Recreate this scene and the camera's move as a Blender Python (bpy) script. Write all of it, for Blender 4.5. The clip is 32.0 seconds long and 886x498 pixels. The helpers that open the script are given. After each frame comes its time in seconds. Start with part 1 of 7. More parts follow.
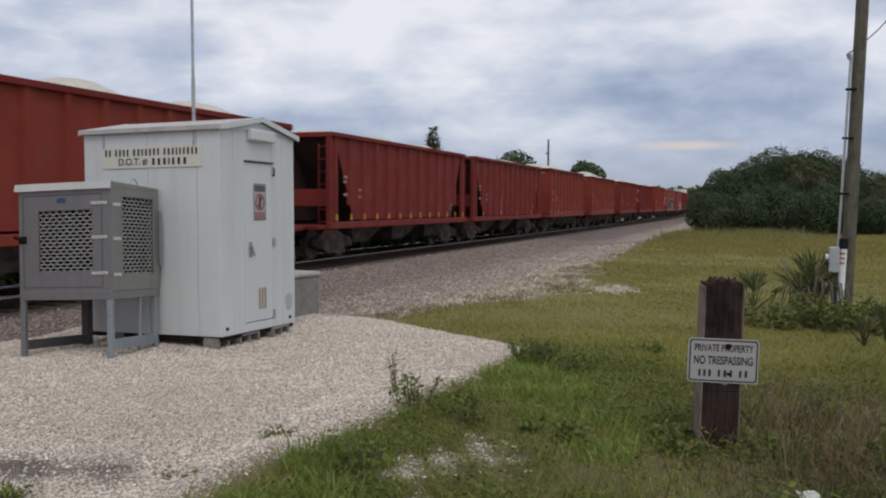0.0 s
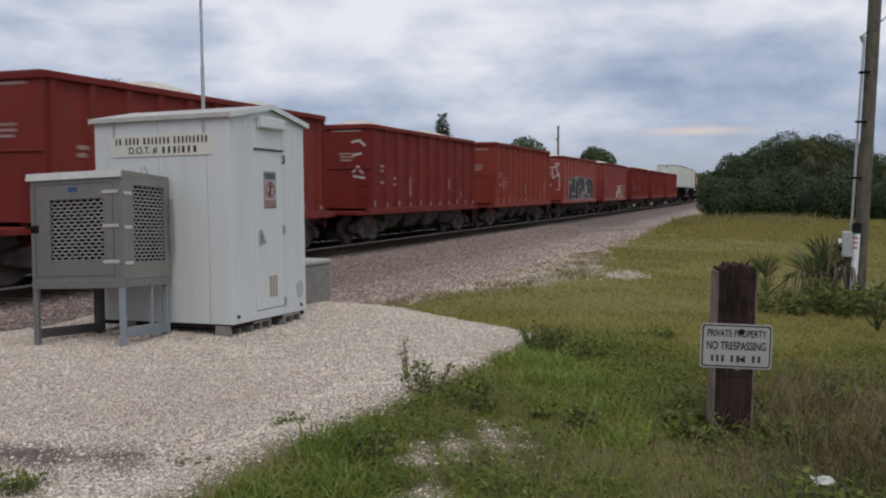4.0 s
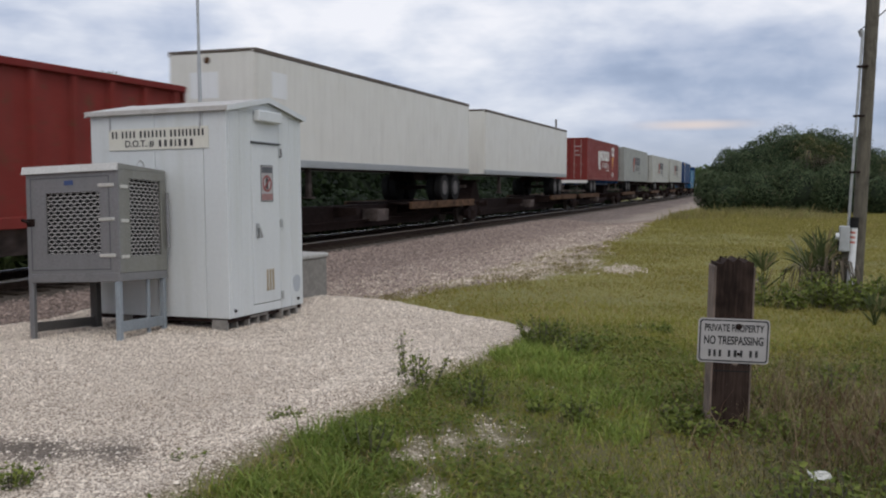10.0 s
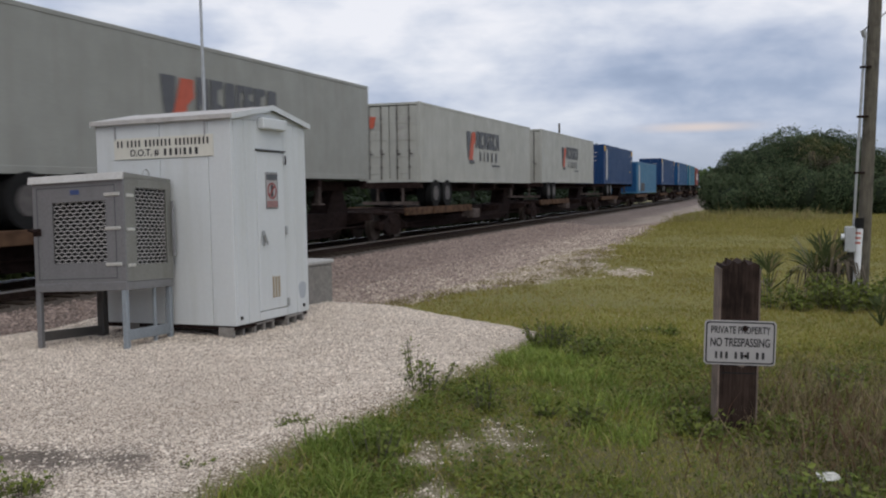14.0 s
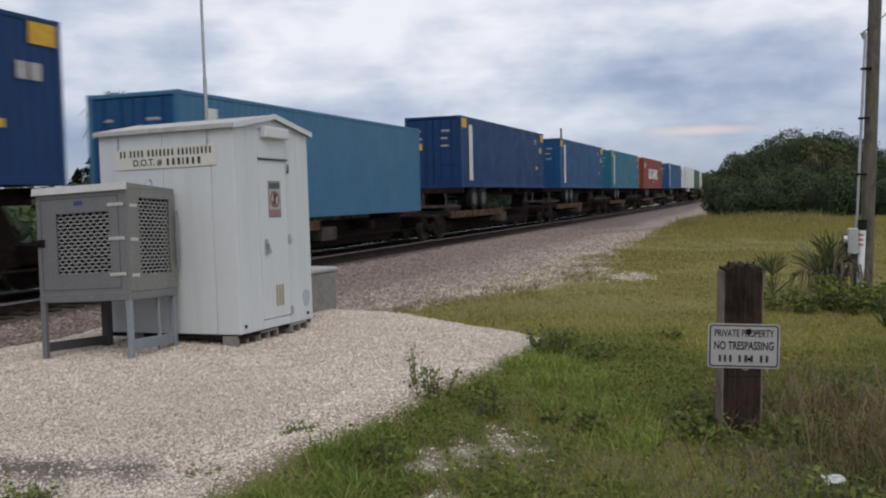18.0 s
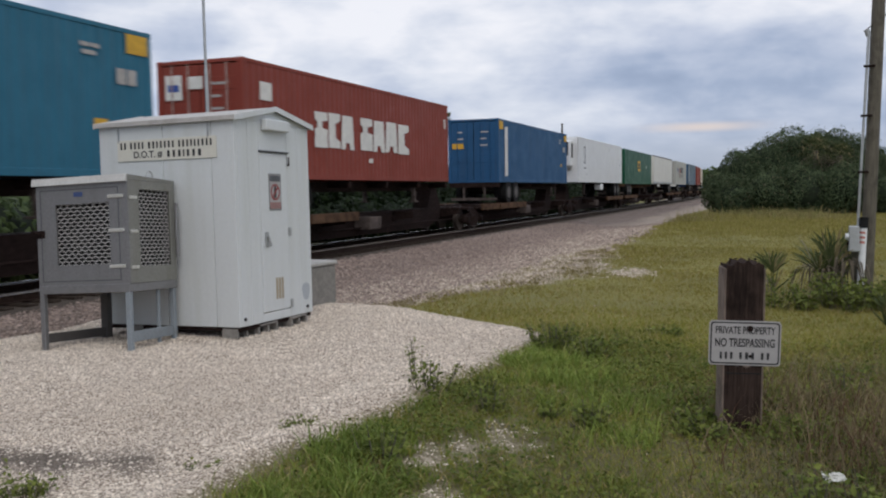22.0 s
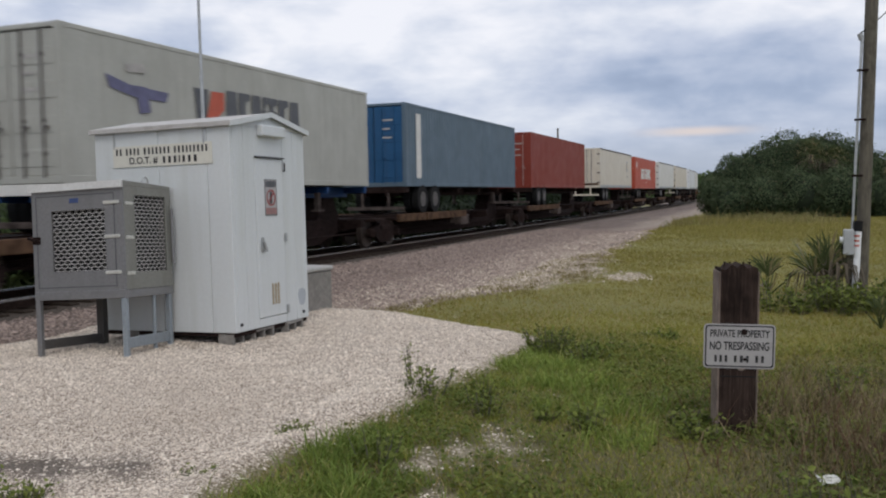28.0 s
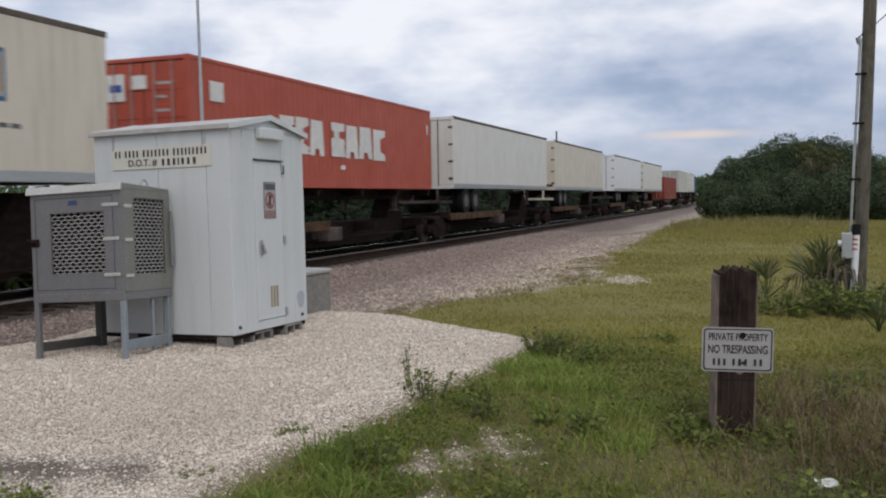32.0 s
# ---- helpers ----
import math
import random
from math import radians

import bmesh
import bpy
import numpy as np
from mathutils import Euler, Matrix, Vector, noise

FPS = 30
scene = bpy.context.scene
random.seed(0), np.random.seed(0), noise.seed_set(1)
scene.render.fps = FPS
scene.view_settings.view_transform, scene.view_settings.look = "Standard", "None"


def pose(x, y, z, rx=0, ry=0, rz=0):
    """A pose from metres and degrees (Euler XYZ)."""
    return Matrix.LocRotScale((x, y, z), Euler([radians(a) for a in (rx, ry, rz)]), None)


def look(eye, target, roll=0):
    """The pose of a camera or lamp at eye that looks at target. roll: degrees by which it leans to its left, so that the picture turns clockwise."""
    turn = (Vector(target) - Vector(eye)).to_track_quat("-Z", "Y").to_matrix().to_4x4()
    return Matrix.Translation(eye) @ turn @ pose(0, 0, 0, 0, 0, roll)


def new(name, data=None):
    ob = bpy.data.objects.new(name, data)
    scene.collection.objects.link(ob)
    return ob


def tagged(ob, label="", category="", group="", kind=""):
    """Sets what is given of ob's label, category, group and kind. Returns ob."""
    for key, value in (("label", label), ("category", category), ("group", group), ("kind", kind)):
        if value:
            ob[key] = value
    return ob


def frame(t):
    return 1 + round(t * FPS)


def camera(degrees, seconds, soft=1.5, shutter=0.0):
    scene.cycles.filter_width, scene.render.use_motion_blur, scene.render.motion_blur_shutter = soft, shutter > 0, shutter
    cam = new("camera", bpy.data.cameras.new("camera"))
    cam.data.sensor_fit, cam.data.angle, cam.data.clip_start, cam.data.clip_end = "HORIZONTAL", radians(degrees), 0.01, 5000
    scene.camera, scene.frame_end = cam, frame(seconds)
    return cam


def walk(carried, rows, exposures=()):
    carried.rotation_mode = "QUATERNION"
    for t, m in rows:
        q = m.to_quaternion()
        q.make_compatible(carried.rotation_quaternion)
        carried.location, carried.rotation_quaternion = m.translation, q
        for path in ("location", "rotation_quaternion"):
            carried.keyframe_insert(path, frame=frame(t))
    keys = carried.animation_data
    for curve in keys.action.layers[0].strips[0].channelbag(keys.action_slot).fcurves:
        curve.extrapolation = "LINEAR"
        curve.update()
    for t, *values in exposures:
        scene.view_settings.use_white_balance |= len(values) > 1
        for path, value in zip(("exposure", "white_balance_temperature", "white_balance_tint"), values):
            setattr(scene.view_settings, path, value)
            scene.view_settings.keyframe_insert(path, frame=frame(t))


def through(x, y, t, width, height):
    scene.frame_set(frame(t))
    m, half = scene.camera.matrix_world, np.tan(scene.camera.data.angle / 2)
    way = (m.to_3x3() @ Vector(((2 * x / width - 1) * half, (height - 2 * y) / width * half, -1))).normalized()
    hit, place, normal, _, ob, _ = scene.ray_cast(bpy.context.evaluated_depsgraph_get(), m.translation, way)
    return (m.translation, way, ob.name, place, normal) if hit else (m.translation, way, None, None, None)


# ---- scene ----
cam = camera(52.36, 32.0, soft=2.1, shutter=0.27)

# seconds, eye, then yaw to the left of the track's direction, pitch and roll in degrees
PATH = [
    (0, 0.022, -0.015, 1.599, 19.54, -2.86, 0.32), (0.5, 0.023, -0.006, 1.600, 19.75, -3.02, 0.11), (1, 0.023, -0.003, 1.597, 20.11, -3.03, -0.00),
    (1.5, 0.021, -0.005, 1.596, 20.38, -3.16, -0.07), (2, 0.026, -0.004, 1.598, 20.43, -3.39, -0.23), (2.5, 0.023, -0.004, 1.599, 20.47, -3.46, -0.30),
    (3, 0.021, -0.008, 1.594, 20.39, -3.43, -0.21), (3.5, 0.015, -0.005, 1.595, 20.27, -3.54, -0.11), (5.5, 0.004, 0.002, 1.589, 19.93, -4.02, 0.10),
    (6, 0.002, 0.004, 1.589, 19.71, -4.07, 0.08), (6.5, 0.005, 0.011, 1.591, 19.55, -4.02, 0.12), (7, 0.010, 0.013, 1.594, 19.58, -4.11, 0.05),
    (7.5, 0.013, 0.009, 1.595, 19.74, -4.04, 0.13), (8, 0.010, 0.009, 1.597, 19.76, -4.06, 0.15), (8.5, 0.002, 0.008, 1.592, 19.70, -4.14, 0.21),
    (9, 0.005, 0.011, 1.596, 19.84, -4.19, 0.18), (9.5, 0.002, 0.004, 1.592, 19.83, -4.02, 0.17), (10, 0.007, 0.016, 1.596, 20.02, -4.08, 0.04),
    (10.5, 0.001, 0.004, 1.601, 19.97, -4.18, 0.02), (11, 0.001, 0.012, 1.591, 20.00, -4.20, -0.02), (11.5, 0.002, 0.005, 1.594, 20.06, -4.15, -0.04),
    (12, 0.009, 0.002, 1.598, 20.21, -3.98, -0.19), (12.5, 0.006, 0.001, 1.598, 20.30, -3.96, -0.27), (13, 0.005, 0.001, 1.595, 20.28, -3.88, -0.30),
    (13.5, 0.004, 0.003, 1.598, 20.32, -3.89, -0.40), (14, 0.006, 0.000, 1.597, 20.31, -3.75, -0.61), (14.5, 0.011, 0.001, 1.596, 20.28, -3.82, -0.70),
    (16.5, 0.011, 0.003, 1.595, 20.30, -3.61, -1.01), (17, 0.012, -0.007, 1.597, 20.27, -3.45, -1.00), (17.5, 0.015, 0.000, 1.594, 20.30, -3.34, -1.13),
    (18, 0.014, -0.011, 1.600, 20.51, -3.35, -1.27), (18.5, 0.015, -0.010, 1.600, 20.62, -3.40, -1.25), (19, 0.014, -0.007, 1.599, 20.57, -3.46, -1.22),
    (19.5, 0.007, -0.002, 1.600, 20.52, -3.51, -1.13), (20, 0.007, -0.001, 1.600, 20.52, -3.48, -1.07), (20.5, -0.001, -0.001, 1.602, 20.44, -3.54, -0.94),
    (21, -0.000, 0.000, 1.600, 20.38, -3.63, -0.75), (21.5, -0.003, 0.001, 1.591, 20.31, -3.51, -0.62), (22, -0.000, 0.006, 1.599, 20.51, -3.71, -0.80),
    (22.5, -0.005, 0.002, 1.597, 20.57, -3.70, -0.84), (23, 0.006, 0.011, 1.597, 20.64, -3.82, -0.95), (23.5, 0.007, -0.001, 1.597, 20.53, -3.80, -0.98),
    (24, 0.015, -0.004, 1.603, 20.51, -3.61, -1.07), (24.5, 0.015, -0.007, 1.597, 20.51, -3.56, -1.23), (25, 0.015, -0.012, 1.597, 20.49, -3.33, -1.30),
    (25.5, 0.015, -0.012, 1.598, 20.48, -3.22, -1.26), (27.5, 0.008, -0.010, 1.598, 20.25, -3.40, -1.13), (28, 0.012, -0.008, 1.597, 20.27, -3.39, -1.00),
    (28.5, 0.016, -0.009, 1.599, 20.21, -3.33, -0.92), (29, 0.014, -0.009, 1.594, 20.19, -3.34, -0.87), (29.5, 0.013, -0.004, 1.596, 20.14, -3.33, -0.79),
    (30, 0.011, -0.009, 1.595, 20.05, -3.24, -0.68), (30.5, 0.009, -0.013, 1.602, 19.91, -3.25, -0.74), (31, 0.014, -0.012, 1.600, 20.09, -3.25, -0.82),
    (31.5, 0.013, -0.009, 1.596, 20.18, -3.19, -0.84), (32, 0.013, -0.014, 1.600, 20.18, -3.22, -0.91),
]


def glance(x, y, z, yaw, pitch, roll):
    a, b = radians(yaw), radians(pitch)
    return look((x, y, z), (x - math.sin(a) * math.cos(b), y + math.cos(a) * math.cos(b), z + math.sin(b)), roll)


walk(cam, [(row[0], glance(*row[1:])) for row in PATH],
     exposures=[(0.0, -0.22), (6.0, -0.26), (8.0, -0.11), (10.0, -0.10), (14.0, -0.15), (24.0, -0.10), (32.0, -0.08)])

# ---------------------------------------------------------------- light
SUN_EL, SUN_AZ = radians(50), radians(146)


def make_world():
    world = bpy.data.worlds.new("overcast_sky")
    scene.world = world
    world.use_nodes = True
    nt = world.node_tree
    nt.nodes.clear()
    N, L = nt.nodes.new, nt.links.new
    out = N("ShaderNodeOutputWorld")
    sky = N("ShaderNodeTexSky")
    sky.sky_type = "NISHITA"
    sky.sun_disc = False
    sky.sun_elevation, sky.sun_rotation = SUN_EL, SUN_AZ
    clear = N("ShaderNodeBackground")
    clear.inputs[1].default_value = 0.09
    L(sky.outputs[0], clear.inputs[0])
    tc, sep = N("ShaderNodeTexCoord"), N("ShaderNodeSeparateXYZ")
    L(tc.outputs["Generated"], sep.inputs[0])

    def m(op, a, b=None, clamp=False):
        n = N("ShaderNodeMath")
        n.operation, n.use_clamp = op, clamp
        for i, v in enumerate((a, b)):
            if v is None:
                continue
            if isinstance(v, (int, float)):
                n.inputs[i].default_value = v
            else:
                L(v, n.inputs[i])
        return n.outputs[0]

    z = m("MAXIMUM", sep.outputs[2], 0.0)
    stretch = N("ShaderNodeMapping")
    stretch.inputs["Scale"].default_value = (1, 1, 2.3)
    L(tc.outputs["Generated"], stretch.inputs[0])
    streak = N("ShaderNodeMapping")
    streak.inputs["Scale"].default_value = (1, 1, 9)
    L(tc.outputs["Generated"], streak.inputs[0])

    def noise(vec, scale, detail, rough, dist):
        n = N("ShaderNodeTexNoise")
        for k, v in (("Scale", scale), ("Detail", detail), ("Roughness", rough), ("Distortion", dist)):
            n.inputs[k].default_value = v
        L(vec.outputs[0], n.inputs["Vector"])
        return n.outputs[0]

    def band(v, a, b, c, d):
        n = N("ShaderNodeMapRange")
        n.interpolation_type = "SMOOTHSTEP"
        for i, k in enumerate((v, a, b, c, d)):
            if i:
                n.inputs[i].default_value = k
            else:
                L(k, n.inputs[0])
        return n.outputs[0]

    def toward(az, el, wide):
        """One near a direction of the sky, falling off to nought."""
        d = N("ShaderNodeVectorMath")
        d.operation = "DISTANCE"
        L(tc.outputs["Generated"], d.inputs[0])
        a, e = radians(az), radians(el)
        d.inputs[1].default_value = (math.sin(a) * math.cos(e), math.cos(a) * math.cos(e), math.sin(e))
        return band(d.outputs["Value"], 0.0, wide, 1.0, 0.0)

    billow = noise(stretch, 6.4, 5.0, 0.5, 0.2)
    wisp = noise(stretch, 17.0, 4.0, 0.5, 0.2)
    flow = noise(streak, 3.4, 4.0, 0.45, 0.2)
    mixed = m("ADD", m("ADD", m("MULTIPLY", billow, 0.62), m("MULTIPLY", wisp, 0.22)), m("MULTIPLY", flow, 0.22))
    # a brighter deck overhead, blue-grey bases low down, thinner cloud along the track
    dens = m("ADD", mixed, band(z, 0.03, 0.19, -0.095, 0.075))
    dens = m("ADD", dens, m("MULTIPLY", toward(-24, 13, 0.34), 0.12))
    dens = m("SUBTRACT", dens, m("MULTIPLY", toward(-3, 5.5, 0.20), 0.06))
    ramp = N("ShaderNodeValToRGB")
    e = ramp.color_ramp.elements
    e[0].position, e[0].color = 0.30, (0.31, 0.39, 0.565, 1)
    e[1].position, e[1].color = 0.72, (1.04, 1.05, 1.12, 1)
    for p, c in ((0.42, (0.435, 0.52, 0.705, 1)), (0.53, (0.635, 0.70, 0.86, 1)), (0.62, (0.83, 0.875, 0.99, 1))):
        k = e.new(p)
        k.color = c
    L(dens, ramp.inputs[0])
    mix = N("ShaderNodeMix")
    mix.data_type = "RGBA"
    L(band(z, 0.012, 0.075, 0.8, 0.0), mix.inputs[0]), L(ramp.outputs[0], mix.inputs[6])
    mix.inputs[7].default_value = (0.47, 0.53, 0.65, 1)
    # a cream rift low over the end of the line
    rift = m("MULTIPLY", m("MULTIPLY", band(z, 0.056, 0.063, 0.0, 1.0), band(z, 0.064, 0.071, 1.0, 0.0)),
             m("MULTIPLY", toward(-4.5, 3.8, 0.085), band(flow, 0.44, 0.56, 0.2, 1.0)), True)
    cream = N("ShaderNodeMix")
    cream.data_type = "RGBA"
    L(rift, cream.inputs[0]), L(mix.outputs[2], cream.inputs[6])
    cream.inputs[7].default_value = (0.82, 0.73, 0.72, 1)
    cloud = N("ShaderNodeBackground")
    cloud.inputs[1].default_value = 0.95
    L(cream.outputs[2], cloud.inputs[0])
    both = N("ShaderNodeMixShader")
    both.inputs[0].default_value = 0.93
    L(clear.outputs[0], both.inputs[1]), L(cloud.outputs[0], both.inputs[2]), L(both.outputs[0], out.inputs[0])


make_world()
sun = new("sun", bpy.data.lights.new("sun", "SUN"))
sun.data.energy, sun.data.angle, sun.data.color = 0.95, radians(30), (1.0, 0.94, 0.86)
sun.matrix_world = look((0, 0, 30), (-math.sin(SUN_AZ) * math.cos(SUN_EL) * 10, -math.cos(SUN_AZ) * math.cos(SUN_EL) * 10, 30 - 10 * math.sin(SUN_EL)))
scene.view_settings.exposure = 0.0

# ---------------------------------------------------------------- mesh helpers


class Shape:
    """Vertices and faces of one mesh."""

    def __init__(self):
        self.v, self.f, self.smooth, self.mi = [], [], [], []

    def add(self, verts, faces, smooth=False, mi=0):
        n = len(self.v)
        self.v += [tuple(p) for p in verts]
        self.f += [tuple(i + n for i in f) for f in faces]
        self.smooth += [smooth] * len(faces)
        self.mi += [mi] * len(faces)
        return self

    def convex(self, verts, faces, mi=0):
        c = sum((Vector(p) for p in verts), Vector()) / len(verts)
        good = []
        for f in faces:
            a, b, d = (Vector(verts[i]) for i in f[:3])
            mid = sum((Vector(verts[i]) for i in f), Vector()) / len(f)
            good.append(f if (b - a).cross(d - a).dot(mid - c) > 0 else tuple(reversed(f)))
        return self.add(verts, good, mi=mi)

    def box(self, x0, x1, y0, y1, z0, z1, mi=0):
        v = [(x, y, z) for x in (x0, x1) for y in (y0, y1) for z in (z0, z1)]
        return self.convex(v, [(0, 1, 3, 2), (4, 6, 7, 5), (0, 4, 5, 1), (2, 3, 7, 6), (0, 2, 6, 4), (1, 5, 7, 3)], mi)

    def cbox(self, x0, x1, y0, y1, z0, z1, c=0.01, mi=0):
        """A box with chamfered edges."""
        lo, hi = (x0, y0, z0), (x1, y1, z1)
        v, at = [], {}
        for s in [(a, b, d) for a in (0, 1) for b in (0, 1) for d in (0, 1)]:
            for ax in range(3):
                p = [(hi[k] if s[k] else lo[k]) + (0 if k == ax else (-c if s[k] else c)) for k in range(3)]
                at[s, ax] = len(v)
                v.append(tuple(p))
        f = []
        for ax in range(3):
            o = [k for k in range(3) if k != ax]
            for side in (0, 1):
                ring = []
                for a, b in ((0, 0), (0, 1), (1, 1), (1, 0)):
                    s = [0, 0, 0]
                    s[ax], s[o[0]], s[o[1]] = side, a, b
                    ring.append(at[tuple(s), ax])
                f.append(tuple(ring))
            for a in (0, 1):
                for b in (0, 1):
                    lo_, hi_ = [0, 0, 0], [0, 0, 0]
                    lo_[o[0]] = hi_[o[0]] = a
                    lo_[o[1]] = hi_[o[1]] = b
                    hi_[ax] = 1
                    f.append((at[tuple(lo_), o[0]], at[tuple(hi_), o[0]], at[tuple(hi_), o[1]], at[tuple(lo_), o[1]]))
        for s in [(a, b, d) for a in (0, 1) for b in (0, 1) for d in (0, 1)]:
            f.append(tuple(at[s, ax] for ax in range(3)))
        return self.convex(v, f, mi)

    def tube(self, a, b, r, r2=None, seg=12, caps=True, mi=0):
        """A round bar from a to b, tapering from r to r2."""
        a, b, r2 = Vector(a), Vector(b), r if r2 is None else r2
        d = (b - a).normalized()
        s = d.cross((0, 0, 1) if abs(d.z) < 0.9 else (1, 0, 0)).normalized()
        t = d.cross(s)
        ring = [(math.cos(2 * math.pi * i / seg), math.sin(2 * math.pi * i / seg)) for i in range(seg)]
        v = [a + (s * c + t * k) * r for c, k in ring] + [b + (s * c + t * k) * r2 for c, k in ring]
        self.add(v, [(i, (i + 1) % seg, seg + (i + 1) % seg, seg + i) for i in range(seg)], True, mi)
        if caps:
            self.add(v, [tuple(reversed(range(seg))), tuple(range(seg, 2 * seg))], False, mi)
        return self

    def prism(self, pts, axis, lo, hi, mi=0):
        """A flat outline in the other two axes, drawn out along an axis."""
        n = len(pts)
        put = lambda p, h: (h, p[0], p[1]) if axis == 0 else (p[0], h, p[1]) if axis == 1 else (p[0], p[1], h)
        v = [put(p, lo) for p in pts] + [put(p, hi) for p in pts]
        f = [(i, (i + 1) % n, n + (i + 1) % n, n + i) for i in range(n)] + [tuple(reversed(range(n))), tuple(range(n, 2 * n))]
        area = sum(pts[i][0] * pts[(i + 1) % n][1] - pts[(i + 1) % n][0] * pts[i][1] for i in range(n))
        if (area < 0) != (axis == 1):
            f = [tuple(reversed(q)) for q in f]
        return self.add(v, f, mi=mi)

    def ring(self, x0, x1, cy, cz, r0, r1, seg=28):
        """A flat round band facing along x."""
        v = [(x, cy + r * math.cos(2 * math.pi * i / seg), cz + r * math.sin(2 * math.pi * i / seg)) for x, r in ((x0, r0), (x0, r1), (x1, r1), (x1, r0)) for i in range(seg)]
        f = [(a * seg + i, a * seg + (i + 1) % seg, b * seg + (i + 1) % seg, b * seg + i) for a, b in ((0, 1), (1, 2), (2, 3), (3, 0)) for i in range(seg)]
        return self.add(v, f)

    def sheet(self, axis, lo, hi, outer, inner):
        """A flat plate with a rectangular window through it; outer and inner give a0, a1, z0, z1."""
        put = lambda a, z, h: (h, a, z) if axis == 0 else (a, h, z)
        ring = lambda r: [(r[0], r[2]), (r[1], r[2]), (r[1], r[3]), (r[0], r[3])]
        v = [put(*p, h) for h in (lo, hi) for r in (outer, inner) for p in ring(r)]
        f = []
        for i in range(4):
            j = (i + 1) % 4
            f += [(i, 4 + i, 4 + j, j), (8 + i, 8 + j, 12 + j, 12 + i), (i, j, 8 + j, 8 + i), (4 + i, 12 + i, 12 + j, 4 + j)]
        return self.add(v, f if axis == 1 else [tuple(reversed(q)) for q in f])

    def mesh(self, name, *mats):
        me = bpy.data.meshes.new(name)
        me.from_pydata(self.v, [], self.f)
        for m in mats:
            me.materials.append(m)
        me.polygons.foreach_set("use_smooth", self.smooth)
        if len(mats) > 1:
            me.polygons.foreach_set("material_index", self.mi)
        me.update()
        return me


def part(name, shape, material, parent, label="", m=None):
    """One mesh object under a thing or under a part."""
    me = shape if isinstance(shape, bpy.types.Mesh) else shape.mesh(name, *(material if isinstance(material, tuple) else (material,)))
    ob = new(name, me)
    ob.parent = parent
    if m is not None:
        ob.matrix_local = m
    return tagged(ob, label)


def thing(name, label, category, group="", m=None, kind=""):
    ob = new(name)
    ob.empty_display_size = 0.2
    if m is not None:
        ob.matrix_world = m
    return tagged(ob, label, category, group, kind)


def soup(name, verts, faces, material, smooth=False):
    """A large mesh from number arrays; faces all with the same count of corners."""
    me = bpy.data.meshes.new(name)
    verts, faces = np.asarray(verts, np.float32), np.asarray(faces, np.int32)
    me.vertices.add(len(verts)), me.loops.add(faces.size), me.polygons.add(len(faces))
    me.vertices.foreach_set("co", verts.ravel())
    me.loops.foreach_set("vertex_index", faces.ravel())
    me.polygons.foreach_set("loop_start", np.arange(0, faces.size, faces.shape[1], dtype=np.int32))
    me.polygons.foreach_set("use_smooth", np.full(len(faces), smooth))
    me.materials.append(material)
    me.update(calc_edges=True)
    return me


def lettering(text, size, material, name="lettering", wide=0.0):
    """A flat mesh of words in the built-in font, centred, in the x-z plane, facing -y."""
    cu = bpy.data.curves.new(name, "FONT")
    cu.body, cu.size, cu.align_x, cu.align_y, cu.extrude, cu.offset = text, size, "CENTER", "CENTER", 0.0008, 0.022 * size
    tmp = new(name, cu)
    me = bpy.data.meshes.new_from_object(tmp.evaluated_get(bpy.context.evaluated_depsgraph_get()))
    bpy.data.objects.remove(tmp)
    span = max(v.co.x for v in me.vertices) - min(v.co.x for v in me.vertices)
    me.transform(Matrix.Rotation(radians(90), 4, "X") @ Matrix.Diagonal((wide / span if wide else 1, 1, 1, 1)))
    me.materials.clear()
    me.materials.append(material)
    me.name = name
    return me


# ---------------------------------------------------------------- materials


